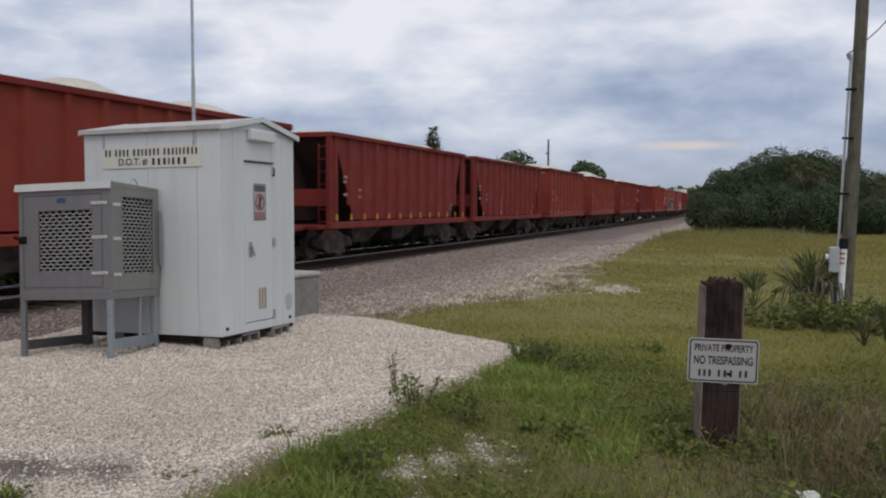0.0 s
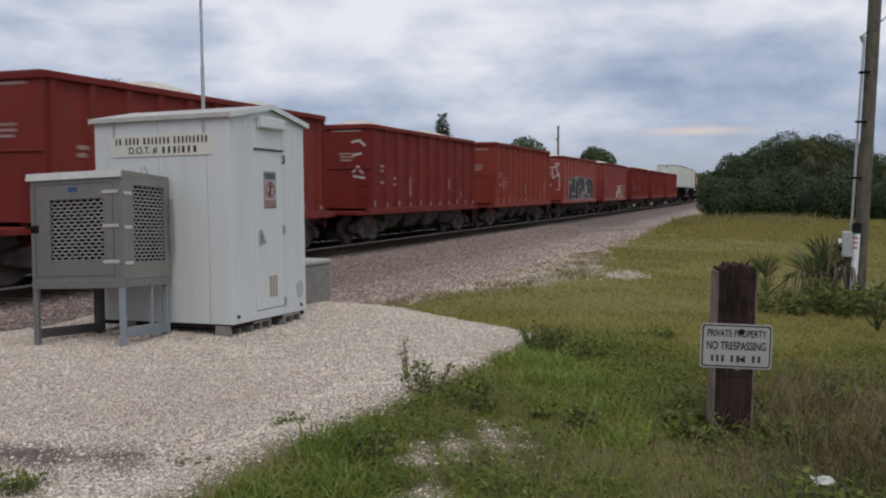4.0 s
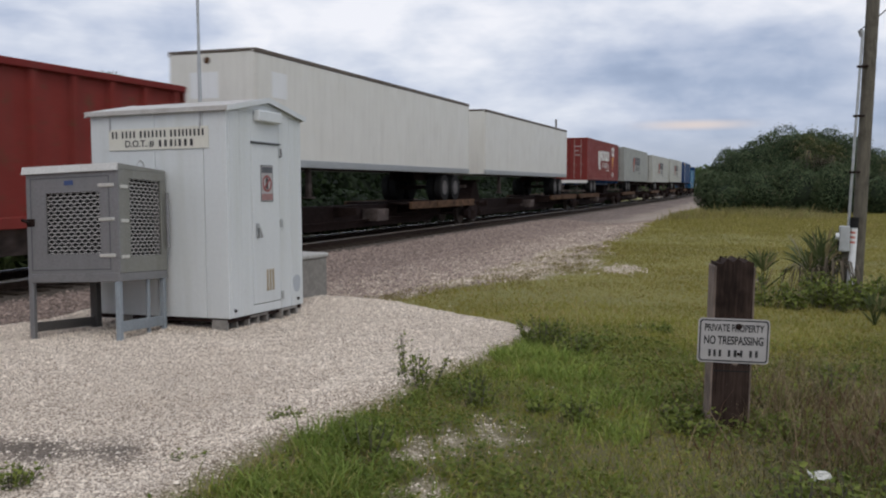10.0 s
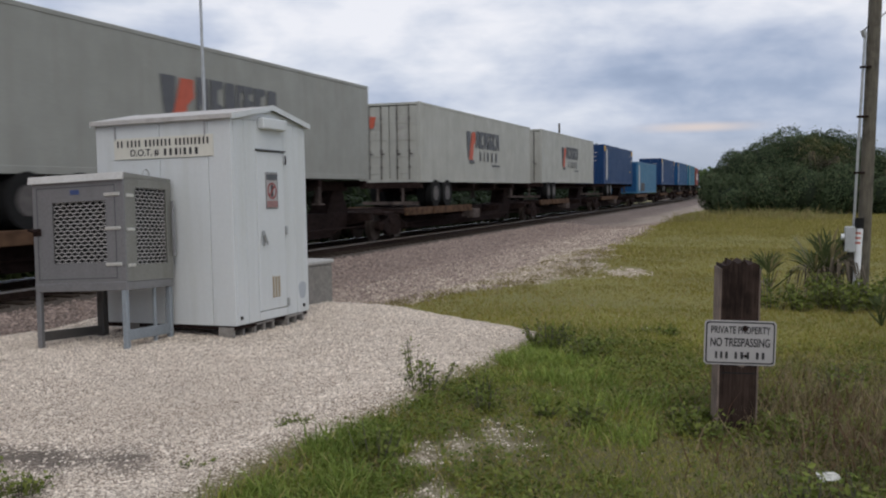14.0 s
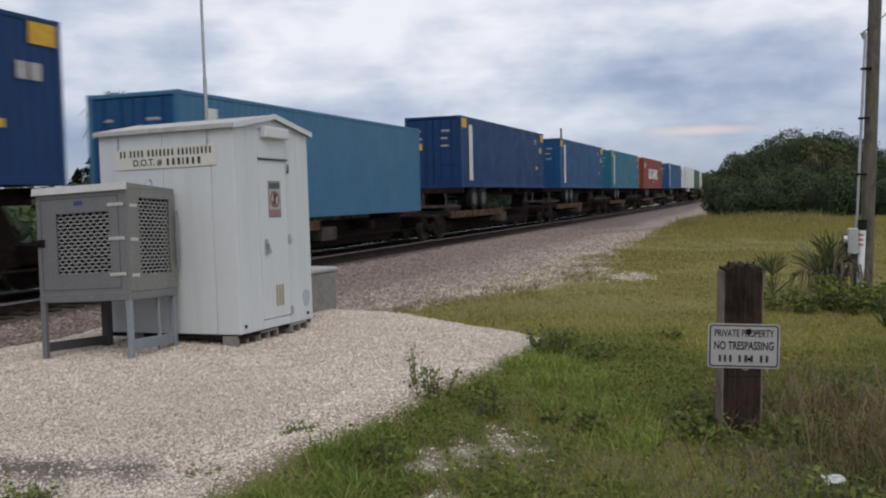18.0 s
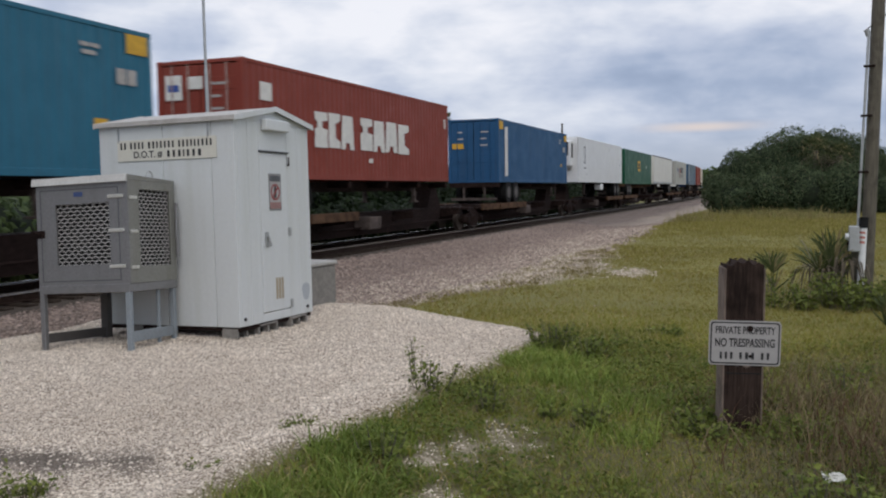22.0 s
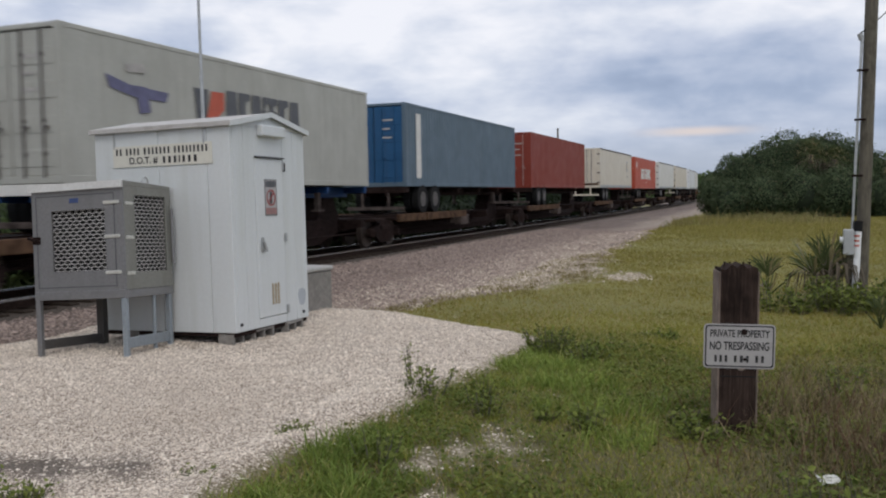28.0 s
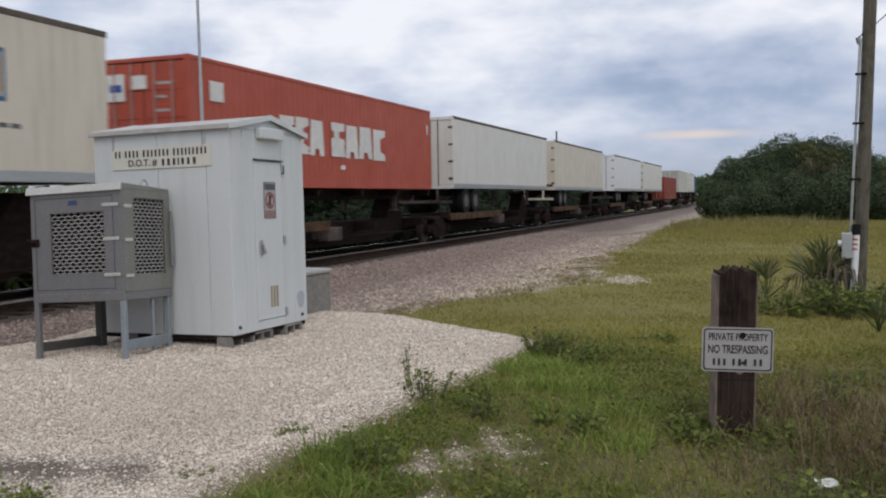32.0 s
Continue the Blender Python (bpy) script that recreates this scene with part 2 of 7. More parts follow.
class Nodes:
    def __init__(self, name):
        self.mat = bpy.data.materials.new(name)
        self.mat.use_nodes = True
        self.nt = self.mat.node_tree
        self.b = self.nt.nodes["Principled BSDF"]

    def n(self, kind, **inputs):
        node = self.nt.nodes.new("ShaderNode" + kind)
        for k, v in inputs.items():
            self.set(node, k.replace("_", " "), v)
        return node

    def set(self, node, key, v):
        sock = node.inputs[int(key)] if key.isdigit() else node.inputs[key]
        if isinstance(v, bpy.types.NodeSocket):
            self.nt.links.new(v, sock)
        else:
            sock.default_value = v

    def coord(self, stretch=(1, 1, 1), which="Object"):
        tc, mp = self.n("TexCoord"), self.n("Mapping")
        self.nt.links.new(tc.outputs[which], mp.inputs[0])
        mp.inputs["Scale"].default_value = stretch
        return mp.outputs[0]

    def noise(self, vec, scale, detail=4.0, rough=0.55):
        return self.n("TexNoise", Vector=vec, Scale=scale, Detail=detail, Roughness=rough).outputs[0]

    def band(self, value, lo, hi, a=0.0, b=1.0):
        k = self.n("MapRange")
        for i, v in enumerate((value, lo, hi, a, b)):
            self.set(k, str(i), v)
        return k.outputs[0]

    def mix(self, fac, a, b):
        k = self.n("Mix")
        k.data_type = "RGBA"
        for i, v in ((0, fac), (6, a), (7, b)):
            if isinstance(v, tuple) and len(v) == 3:
                v = (*v, 1)
            self.set(k, str(i), v)
        return k.outputs[2]

    def math(self, op, a, b=0.0):
        k = self.n("Math")
        k.operation = op
        self.set(k, "0", a), self.set(k, "1", b)
        return k.outputs[0]

    def bump(self, height, strength, dist):
        k = self.n("Bump", Height=height, Strength=strength, Distance=dist)
        self.nt.links.new(k.outputs[0], self.b.inputs["Normal"])

    def done(self, color=None, rough=None, metal=0.0):
        if color is not None:
            self.set(self.b, "Base Color", (*color, 1) if isinstance(color, tuple) and len(color) == 3 else color)
        if rough is not None:
            self.set(self.b, "Roughness", rough)
        self.b.inputs["Metallic"].default_value = metal
        return self.mat


def shade(c, k):
    return tuple(min(1, v * k) for v in c)


def paint(name, rgb, rough=0.5, dirt=(0.07, 0.055, 0.045), amount=0.35, metal=0.0, rust=None, size=1.0, var=0.13):
    """Weathered paint: fine mottle, vertical streaks of dirt and, where asked for, patches of rust."""
    k = Nodes(name)
    o = k.coord()
    fine = k.noise(o, 38 / size, 3)
    wide = k.noise(o, 1.3 / size, 5)
    runs = k.noise(k.coord((3.2, 3.2, 0.22)), 2.2 / size, 5, 0.6)
    c = k.mix(k.band(fine, 0.3, 0.7), shade(rgb, 1 - var), shade(rgb, 1 + 0.8 * var))
    c = k.mix(k.band(wide, 0.35, 0.75, 0, 0.5), c, shade(rgb, 1 - 2.2 * var))
    c = k.mix(k.band(runs, 0.48, 0.75, 0, amount), c, dirt)
    if rust:
        spots = k.noise(o, 4.5 / size, 7, 0.65)
        c = k.mix(k.band(spots, 0.58, 0.68, 0, 0.8), c, rust)
    k.bump(fine, 0.12, 0.01)
    return k.done(c, k.band(wide, 0.3, 0.8, max(0.05, rough - 0.08), min(1, rough + 0.15)), metal)


def plain(name, rgb, rough=0.6, metal=0.0, var=0.2, scale=25.0, bump=0.15):
    k = Nodes(name)
    o = k.coord()
    n = k.noise(o, scale, 5)
    w = k.noise(o, scale * 0.09, 3)
    c = k.mix(k.band(n, 0.3, 0.7), shade(rgb, 1 - var), shade(rgb, 1 + var))
    c = k.mix(k.band(w, 0.4, 0.7, 0, 0.4), c, shade(rgb, 1 - 1.4 * var))
    k.bump(n, bump, 0.01)
    return k.done(c, rough, metal)


def leafy(name, dark, light, dry=None, dry_share=0.0, rough=0.55, through=0.25):
    """Leaves or blades: each piece has its own tint."""
    k = Nodes(name)
    g = k.n("NewGeometry")
    r = g.outputs["Random Per Island"]
    c = k.mix(r, dark, light)
    big = k.noise(k.coord(), 0.55, 3)
    c = k.mix(k.band(big, 0.4, 0.65, 0, 0.6), c, shade(dark, 0.8))
    if dry:
        pick = k.n("TexWhiteNoise")
        pick.noise_dimensions = "1D"
        k.set(pick, "W", k.math("MULTIPLY", r, 91.7))
        c = k.mix(k.math("LESS_THAN", pick.outputs[0], dry_share), c, dry)
    k.b.inputs["Subsurface Weight"].default_value = 0.0
    k.b.inputs["Specular IOR Level"].default_value = 0.12
    k.done(c, rough)
    t = k.n("BsdfTranslucent", Color=c)
    mx = k.n("MixShader")
    mx.inputs[0].default_value = through
    k.nt.links.new(k.b.outputs[0], mx.inputs[1]), k.nt.links.new(t.outputs[0], mx.inputs[2])
    k.nt.links.new(mx.outputs[0], k.nt.nodes["Material Output"].inputs[0])
    return k.mat


def ground_material():
    """Soil and grass thatch, white limestone on the pad and grey ballast by the track; each zone by its own mask."""
    k = Nodes("ground_cover")
    o = k.coord()
    a = k.n("Attribute")
    a.attribute_name = "zone"
    s = k.n("SeparateColor")
    k.nt.links.new(a.outputs["Color"], s.inputs[0])
    fine, mid, wide = k.noise(o, 60, 4), k.noise(o, 7, 5), k.noise(o, 0.35, 4)
    grass = k.mix(k.band(fine, 0.3, 0.7), (0.13, 0.125, 0.033), (0.24, 0.225, 0.06))
    grass = k.mix(k.band(mid, 0.5, 0.7, 0, 0.5), grass, (0.19, 0.15, 0.07))
    grass = k.mix(k.band(wide, 0.42, 0.62, 0, 0.6), grass, (0.26, 0.24, 0.066))

    def stones(scale, dark, light, joint):
        v = k.n("TexVoronoi", Vector=o, Scale=scale)
        tint = k.n("SeparateColor")
        k.nt.links.new(v.outputs["Color"], tint.inputs[0])
        c = k.mix(tint.outputs[0], dark, light)
        c = k.mix(k.band(v.outputs["Distance"], 0.35, 0.62), c, joint)
        return c, v.outputs["Distance"]

    lime, d1 = stones(62, (0.55, 0.46, 0.365), (0.94, 0.81, 0.675), (0.21, 0.16, 0.12))
    lime = k.mix(k.band(k.noise(o, 1.7, 4), 0.48, 0.70, 0, 0.35), lime, (0.40, 0.35, 0.30))
    grey, d2 = stones(17, (0.15, 0.112, 0.094), (0.39, 0.303, 0.252), (0.095, 0.07, 0.058))
    pale = k.mix(fine, (0.33, 0.27, 0.215), (0.60, 0.505, 0.405))
    grey = k.mix(k.math("MULTIPLY", a.outputs["Alpha"], k.band(mid, 0.3, 0.65, 0.45, 1.0)), grey, pale)
    # bare dirt; also colours in the shade under near grass and under the train
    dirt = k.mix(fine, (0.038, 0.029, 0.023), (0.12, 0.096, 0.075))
    c = k.mix(s.outputs[0], grass, lime)
    c = k.mix(s.outputs[1], c, grey)
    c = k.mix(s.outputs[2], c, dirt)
    h = k.math("ADD", k.math("MULTIPLY", d1, -0.6), k.math("MULTIPLY", d2, -0.6))
    k.bump(k.math("ADD", h, k.math("MULTIPLY", fine, 0.5)), 0.7, 0.03)
    return k.done(c, 0.9)


def stone_material(name, dark, light, blot=0.0):
    """Loose stones, each of its own tint; blot: the size of wide drifts of darker ones."""
    k = Nodes(name)
    g = k.n("NewGeometry")
    c = k.mix(g.outputs["Random Per Island"], dark, light)
    if blot:
        drift = k.noise(k.coord((1.0, 0.55, 1.0)), blot, 5, 0.6)
        c = k.mix(k.band(drift, 0.50, 0.68, 0, 0.5), c, shade(dark, 1.0))
    c = k.mix(k.band(k.noise(k.coord(), 90, 3), 0.4, 0.7, 0, 0.3), c, shade(dark, 0.7))
    return k.done(c, 0.88)


def wood_material(name, dark, light, rough=0.85, axis=2):
    k = Nodes(name)
    st = [7.0, 7.0, 7.0]
    st[axis] = 0.5
    grain = k.noise(k.coord(tuple(st)), 9, 6, 0.65)
    blot = k.noise(k.coord(), 5, 4)
    c = k.mix(k.band(grain, 0.3, 0.7), dark, light)
    c = k.mix(k.band(blot, 0.5, 0.7, 0, 0.7), c, shade(dark, 0.6))
    k.bump(grain, 0.6, 0.02)
    return k.done(c, rough)


def graffiti_paint(name, rgb, y0, y1, z0, z1, fill, edge):
    """Faded car paint with sprayed block shapes, filled and outlined, on part of the side."""
    k = Nodes(name)
    o = k.coord()
    fine, runs = k.noise(o, 38, 3), k.noise(k.coord((3.2, 3.2, 0.22)), 2.2, 5, 0.6)
    c = k.mix(k.band(fine, 0.3, 0.7), shade(rgb, 0.86), shade(rgb, 1.1))
    c = k.mix(k.band(runs, 0.48, 0.75, 0, 0.35), c, (0.08, 0.05, 0.04))
    s = k.n("SeparateXYZ")
    k.nt.links.new(o, s.inputs[0])
    wob = k.noise(o, 1.9, 3)
    y = k.math("ADD", s.outputs[1], k.math("MULTIPLY", wob, 0.8))
    z = k.math("ADD", s.outputs[2], k.math("MULTIPLY", wob, 0.6))

    def inside(grow):
        return k.math("MULTIPLY", k.math("MULTIPLY", k.band(y, y0 + 0.4 - grow, y0 + 0.43 - grow), k.band(y, y1 + 0.4 + grow, y1 + 0.43 + grow, 1, 0)),
                      k.math("MULTIPLY", k.band(z, z0 + 0.28 - grow, z0 + 0.3 - grow), k.band(z, z1 + 0.28 + grow, z1 + 0.3 + grow, 1, 0)))

    p = k.n("CombineXYZ", Y=y, Z=k.math("MULTIPLY", z, 0.55))
    v = k.n("TexVoronoi", Vector=p.outputs[0], Scale=0.95, Randomness=0.8)
    v.feature = "DISTANCE_TO_EDGE"
    tone = k.mix(k.band(v.outputs["Distance"], 0.022, 0.04), edge, fill)
    c = k.mix(k.math("MULTIPLY", inside(0.06), k.band(k.noise(o, 3.2, 3), 0.34, 0.42)), c, edge)
    c = k.mix(k.math("MULTIPLY", inside(0.0), k.band(k.noise(o, 0.9, 2), 0.32, 0.36)), c, tone)
    return k.done(c, 0.55)


M = {}
M["ground"] = ground_material()
M["lime"] = stone_material("limestone_chips", (0.50, 0.425, 0.345), (1.0, 0.895, 0.77), 0.55)
M["washed"] = stone_material("washed_out_gravel", (0.34, 0.275, 0.215), (0.76, 0.65, 0.52))
M["ballast"] = stone_material("grey_granite_ballast", (0.175, 0.133, 0.113), (0.41, 0.32, 0.272))
M["grass"] = leafy("grass_blades", (0.185, 0.20, 0.038), (0.38, 0.36, 0.076), (0.48, 0.37, 0.18), 0.13)
M["field"] = leafy("tall_field_grass", (0.25, 0.228, 0.062), (0.325, 0.282, 0.084), (0.38, 0.305, 0.14), 0.10)
M["dry"] = leafy("dry_weed_stalks", (0.15, 0.115, 0.065), (0.37, 0.285, 0.17), (0.14, 0.075, 0.05), 0.25)
M["weed"] = leafy("broad_weed_leaves", (0.09, 0.125, 0.03), (0.25, 0.28, 0.07), rough=0.8)
M["shrub"] = leafy("sea_grape_leaves", (0.048, 0.076, 0.040), (0.15, 0.19, 0.10), (0.17, 0.16, 0.10), 0.05, rough=0.85, through=0.3)
M["tree"] = leafy("tree_leaves", (0.045, 0.075, 0.028), (0.13, 0.175, 0.07))
# leaf colour darkened to hold the shade behind the train
M["brush"] = leafy("shaded_brush_leaves", (0.007, 0.014, 0.005), (0.025, 0.042, 0.014))
M["palm"] = leafy("palm_fronds", (0.06, 0.082, 0.032), (0.17, 0.185, 0.078), (0.27, 0.22, 0.12), 0.16)
M["thatch"] = leafy("dead_palm_skirt", (0.09, 0.075, 0.055), (0.23, 0.19, 0.145))
M["bark"] = wood_material("grey_bark", (0.07, 0.06, 0.05), (0.17, 0.15, 0.12))
M["red"] = paint("oxide_red_car_paint", (0.21, 0.032, 0.025), 0.65, amount=0.28, rust=(0.12, 0.05, 0.028))
M["red2"] = paint("brighter_red_car_paint", (0.255, 0.043, 0.028), 0.65, amount=0.28, rust=(0.15, 0.06, 0.03))
M["red3"] = paint("dark_red_car_paint", (0.185, 0.023, 0.020), 0.65, amount=0.28, rust=(0.09, 0.04, 0.028))
M["grime"] = plain("brake_dust_steel", (0.026, 0.0165, 0.0145), 0.85, 0.1, 0.5, 9)
M["lightgrime"] = plain("dusty_steel", (0.10, 0.08, 0.072), 0.9, 0.0, 0.6, 4)
M["black"] = plain("black_rubber", (0.018, 0.018, 0.018), 0.75, 0, 0.25, 20)
M["wheel"] = plain("worn_wheel_steel", (0.09, 0.07, 0.06), 0.5, 0.6, 0.4, 12)
M["rail"] = plain("rusted_rail_web", (0.032, 0.020, 0.015), 0.7, 0.3, 0.4, 14)
M["shine"] = plain("polished_rail_head", (0.52, 0.52, 0.53), 0.25, 1.0, 0.1, 8, 0.02)
M["tie"] = wood_material("creosoted_ties", (0.022, 0.017, 0.014), (0.07, 0.054, 0.042), axis=0)
M["rustbeam"] = plain("rusty_deck_edge", (0.115, 0.068, 0.042), 0.85, 0.1, 0.6, 3)
M["white"] = paint("white_trailer_skin", (0.70, 0.685, 0.63), 0.4, (0.24, 0.20, 0.15), 0.2, var=0.05)
M["cream"] = paint("cream_trailer_skin", (0.67, 0.61, 0.50), 0.42, (0.30, 0.20, 0.11), 0.35, var=0.06)
M["palewhite"] = paint("clean_white_skin", (0.77, 0.78, 0.78), 0.35, (0.30, 0.28, 0.25), 0.15, var=0.04)
M["greybox"] = paint("light_grey_container", (0.43, 0.43, 0.385), 0.5, (0.18, 0.15, 0.11), 0.25)
M["greybox3"] = paint("dull_grey_container", (0.30, 0.305, 0.275), 0.5, (0.16, 0.13, 0.10), 0.25)
M["greybox2"] = paint("pale_grey_container", (0.55, 0.545, 0.49), 0.5, (0.20, 0.17, 0.13), 0.25)
M["navy"] = paint("navy_blue_container", (0.013, 0.048, 0.14), 0.45, (0.03, 0.03, 0.05), 0.3)
M["blue"] = paint("mid_blue_container", (0.016, 0.080, 0.20), 0.45, (0.03, 0.04, 0.07), 0.3)
M["blue2"] = paint("faded_blue_container", (0.026, 0.098, 0.215), 0.5, (0.05, 0.05, 0.06), 0.3)
M["teal"] = paint("teal_container", (0.032, 0.155, 0.24), 0.45, (0.04, 0.06, 0.08), 0.25)
M["lightblue"] = paint("light_blue_container", (0.036, 0.155, 0.275), 0.5, (0.05, 0.07, 0.09), 0.25)
M["slate"] = paint("faded_slate_blue_container", (0.10, 0.15, 0.195), 0.55, (0.07, 0.08, 0.085), 0.3)
M["maroon"] = paint("maroon_container", (0.20, 0.034, 0.028), 0.5, (0.10, 0.05, 0.04), 0.25)
M["brick"] = paint("brick_red_container", (0.245, 0.05, 0.034), 0.5, (0.12, 0.05, 0.035), 0.25)
M["orange"] = paint("orange_red_container", (0.44, 0.075, 0.038), 0.5, (0.2, 0.06, 0.04), 0.22)
M["green"] = paint("dark_green_container", (0.014, 0.088, 0.046), 0.45, (0.03, 0.05, 0.04), 0.25)
M["mark"] = plain("worn_white_lettering", (0.70, 0.69, 0.65), 0.6, 0, 0.12, 6, 0.0)
M["greymark"] = plain("dark_grey_lettering", (0.10, 0.105, 0.115), 0.6, 0, 0.2, 6, 0.0)
M["purplemark"] = plain("faded_purple_emblem", (0.13, 0.13, 0.23), 0.6, 0, 0.25, 8, 0.0)
M["orangemark"] = plain("orange_red_emblem", (0.50, 0.10, 0.055), 0.6, 0, 0.15, 6, 0.0)
M["faint"] = plain("faded_stencil", (0.36, 0.245, 0.215), 0.7, 0, 0.25, 6, 0.0)
M["rim"] = plain("grimy_rim", (0.11, 0.10, 0.095), 0.6, 0.2, 0.35, 9)
M["yellow"] = plain("yellow_height_mark", (0.62, 0.36, 0.03), 0.6, 0, 0.15, 6, 0.0)
M["bluemark"] = plain("blue_label", (0.03, 0.08, 0.32), 0.5, 0, 0.15, 10, 0.0)
M["darkrail"] = plain("dark_top_rail", (0.11, 0.085, 0.065), 0.6, 0.2, 0.3, 5)
M["gal"] = plain("galvanised_steel", (0.46, 0.47, 0.47), 0.42, 0.75, 0.14, 14, 0.05)
M["alu"] = paint("dull_aluminium_sheet", (0.255, 0.252, 0.255), 0.42, (0.12, 0.125, 0.11), 0.2, metal=0.45)
M["alugold"] = paint("tarnished_aluminium_sheet", (0.275, 0.272, 0.245), 0.42, (0.13, 0.13, 0.10), 0.25, metal=0.4)
M["house"] = paint("white_house_paint", (0.625, 0.65, 0.65), 0.42, (0.37, 0.38, 0.30), 0.22, var=0.03, size=1.6)
M["seam"] = plain("dark_seam", (0.10, 0.105, 0.11), 0.7)
M["concrete"] = plain("weathered_concrete", (0.235, 0.22, 0.20), 0.9, 0, 0.2, 18, 0.4)
M["timber"] = wood_material("dark_creosoted_timber", (0.017, 0.0115, 0.010), (0.070, 0.047, 0.038))
M["timberedge"] = wood_material("weathered_timber_edge", (0.15, 0.11, 0.09), (0.32, 0.245, 0.20))
M["polewood"] = wood_material("grey_brown_pole_wood", (0.075, 0.066, 0.05), (0.16, 0.14, 0.108))
M["signwhite"] = plain("faded_sign_face", (0.415, 0.395, 0.385), 0.5, 0, 0.07, 12, 0.02)
M["signblack"] = plain("black_sign_ink", (0.02, 0.02, 0.022), 0.5, 0, 0.1, 12, 0.0)
M["pvc"] = plain("white_plastic_pipe", (0.78, 0.79, 0.80), 0.4, 0, 0.06, 9, 0.0)
M["meter"] = plain("light_grey_meter_box", (0.44, 0.45, 0.45), 0.45, 0.3, 0.1, 12, 0.03)
M["tan"] = plain("tan_louvre", (0.42, 0.35, 0.24), 0.6, 0, 0.15, 20, 0.05)
# black for the cabinet's shaded inside and the post's crack
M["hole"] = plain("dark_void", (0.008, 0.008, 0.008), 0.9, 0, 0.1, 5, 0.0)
M["paper"] = plain("crumpled_white_paper", (0.60, 0.60, 0.56), 0.8, 0, 0.1, 20, 0.2)
# dull, dust-covered or matt surfaces throw back little of the sky
for key in ("grime", "lightgrime", "rail", "tie", "black", "rustbeam", "red", "red2", "red3", "timber", "navy", "blue", "blue2", "teal", "brick", "maroon", "green"):
    M[key].node_tree.nodes["Principled BSDF"].inputs["Specular IOR Level"].default_value = 0.08 if key in ("grime", "lightgrime", "rail", "tie", "black", "rustbeam", "timber") else 0.18

# ---------------------------------------------------------------- ground
RAIL_TOP = -0.06
XC, CURVE_Y, CURVE_R = -13.166, 125.0, 720.0
rng = np.random.default_rng(7)


def track_at(s, off=0.0):
    """The place and heading on the track, s metres along it; off: to its right."""
    if s <= CURVE_Y:
        return XC + off, s, 0.0
    a = (s - CURVE_Y) / CURVE_R
    return XC - CURVE_R + (CURVE_R + off) * math.cos(a), CURVE_Y + (CURVE_R + off) * math.sin(a), a


def ramp(v, a, b):
    t = np.clip((v - a) / (b - a), 0, 1)
    return t * t * (3 - 2 * t)


def wobble(x, y, k=1.0, ph=0.0):
    return (np.sin(1.3 * x * k + 0.7 * y * k + ph) + np.sin(2.9 * y * k - 1.1 * x * k + 1.7 + ph) * 0.6
            + np.sin(5.3 * x * k + 4.1 * y * k + 0.4 + ph) * 0.35 + np.sin(9.7 * y * k - 7.9 * x * k + ph) * 0.25) / 2.2


def from_track(x, y):
    """Distance to the right of the track's centre line."""
    straight = x - XC
    bent = np.hypot(x - (XC - CURVE_R), y - CURVE_Y) - CURVE_R
    return np.where(y > CURVE_Y, bent, straight)


def pad_mask(x, y):
    w = 0.22 * wobble(x, y, 1.0)
    x, y = np.asarray(x, float), np.asarray(y, float)
    far = np.interp(x, (-8.5, -6.0, -4.9, -4.1, -3.0, -2.5, -2.3), (12.1, 11.75, 11.4, 10.95, 10.25, 9.8, 9.45)) + w * 0.4
    right = np.interp(y, (2.0, 3.7, 4.9, 5.5, 6.0, 7.3, 8.3, 9.5), (-2.85, -2.78, -2.72, -2.64, -2.55, -2.58, -2.5, -2.35)) + 0.35 * w + 0.05 * wobble(x, y, 6.0, 2.0)
    m = np.minimum(ramp(right - x, -0.10, 0.14), ramp(far - y, -0.10, 0.14))
    return np.minimum(m, ramp(x + 8.5 + w, -0.15, 0.2))


def meadow_edge(y):
    """Where the grass begins beside the washed-out margin of the ballast."""
    return np.interp(y, (11.0, 13.2, 14.2, 16.5, 19.5, 22.6, 29.5, 40.0, 60.0), (-6.0, -5.6, -4.55, -3.8, -3.85, -4.1, -4.75, -5.05, -5.6))


def ballast_mask(x, y):
    d = from_track(x, y)
    y = np.asarray(y, float)
    w = wobble(x, y, 0.7, 2.0)
    edge = meadow_edge(y) - XC + 0.35 * w + 0.3 * wobble(x, y, 2.1, 3.0)
    return np.minimum(ramp(edge - d, -0.55, 0.45), ramp(d + 6.5 + 0.6 * w, -0.4, 0.4))


def washed_mask(x, y):
    """Pale fines over the outer shoulder of the ballast."""
    d = from_track(x, y) + 0.5 * wobble(x, y, 0.6, 1.0) + 0.35 * wobble(x, y, 2.4, 0.3)
    return ramp(d, 3.6, 6.4) * (0.75 + 0.2 * wobble(x, y, 3.3, 2.0))


# places of bare gravel in the grass: middle, half widths and how bare
PATCHES = [(-2.75, 18.2, 0.5, 1.2, 0.8), (-1.74, 5.35, 0.40, 0.66, 0.62), (-1.93, 4.8, 0.15, 0.14, 0.85), (-1.66, 4.3, 0.22, 0.22, 0.6),
           (-4.9, 25.5, 0.35, 2.5, 0.7)]


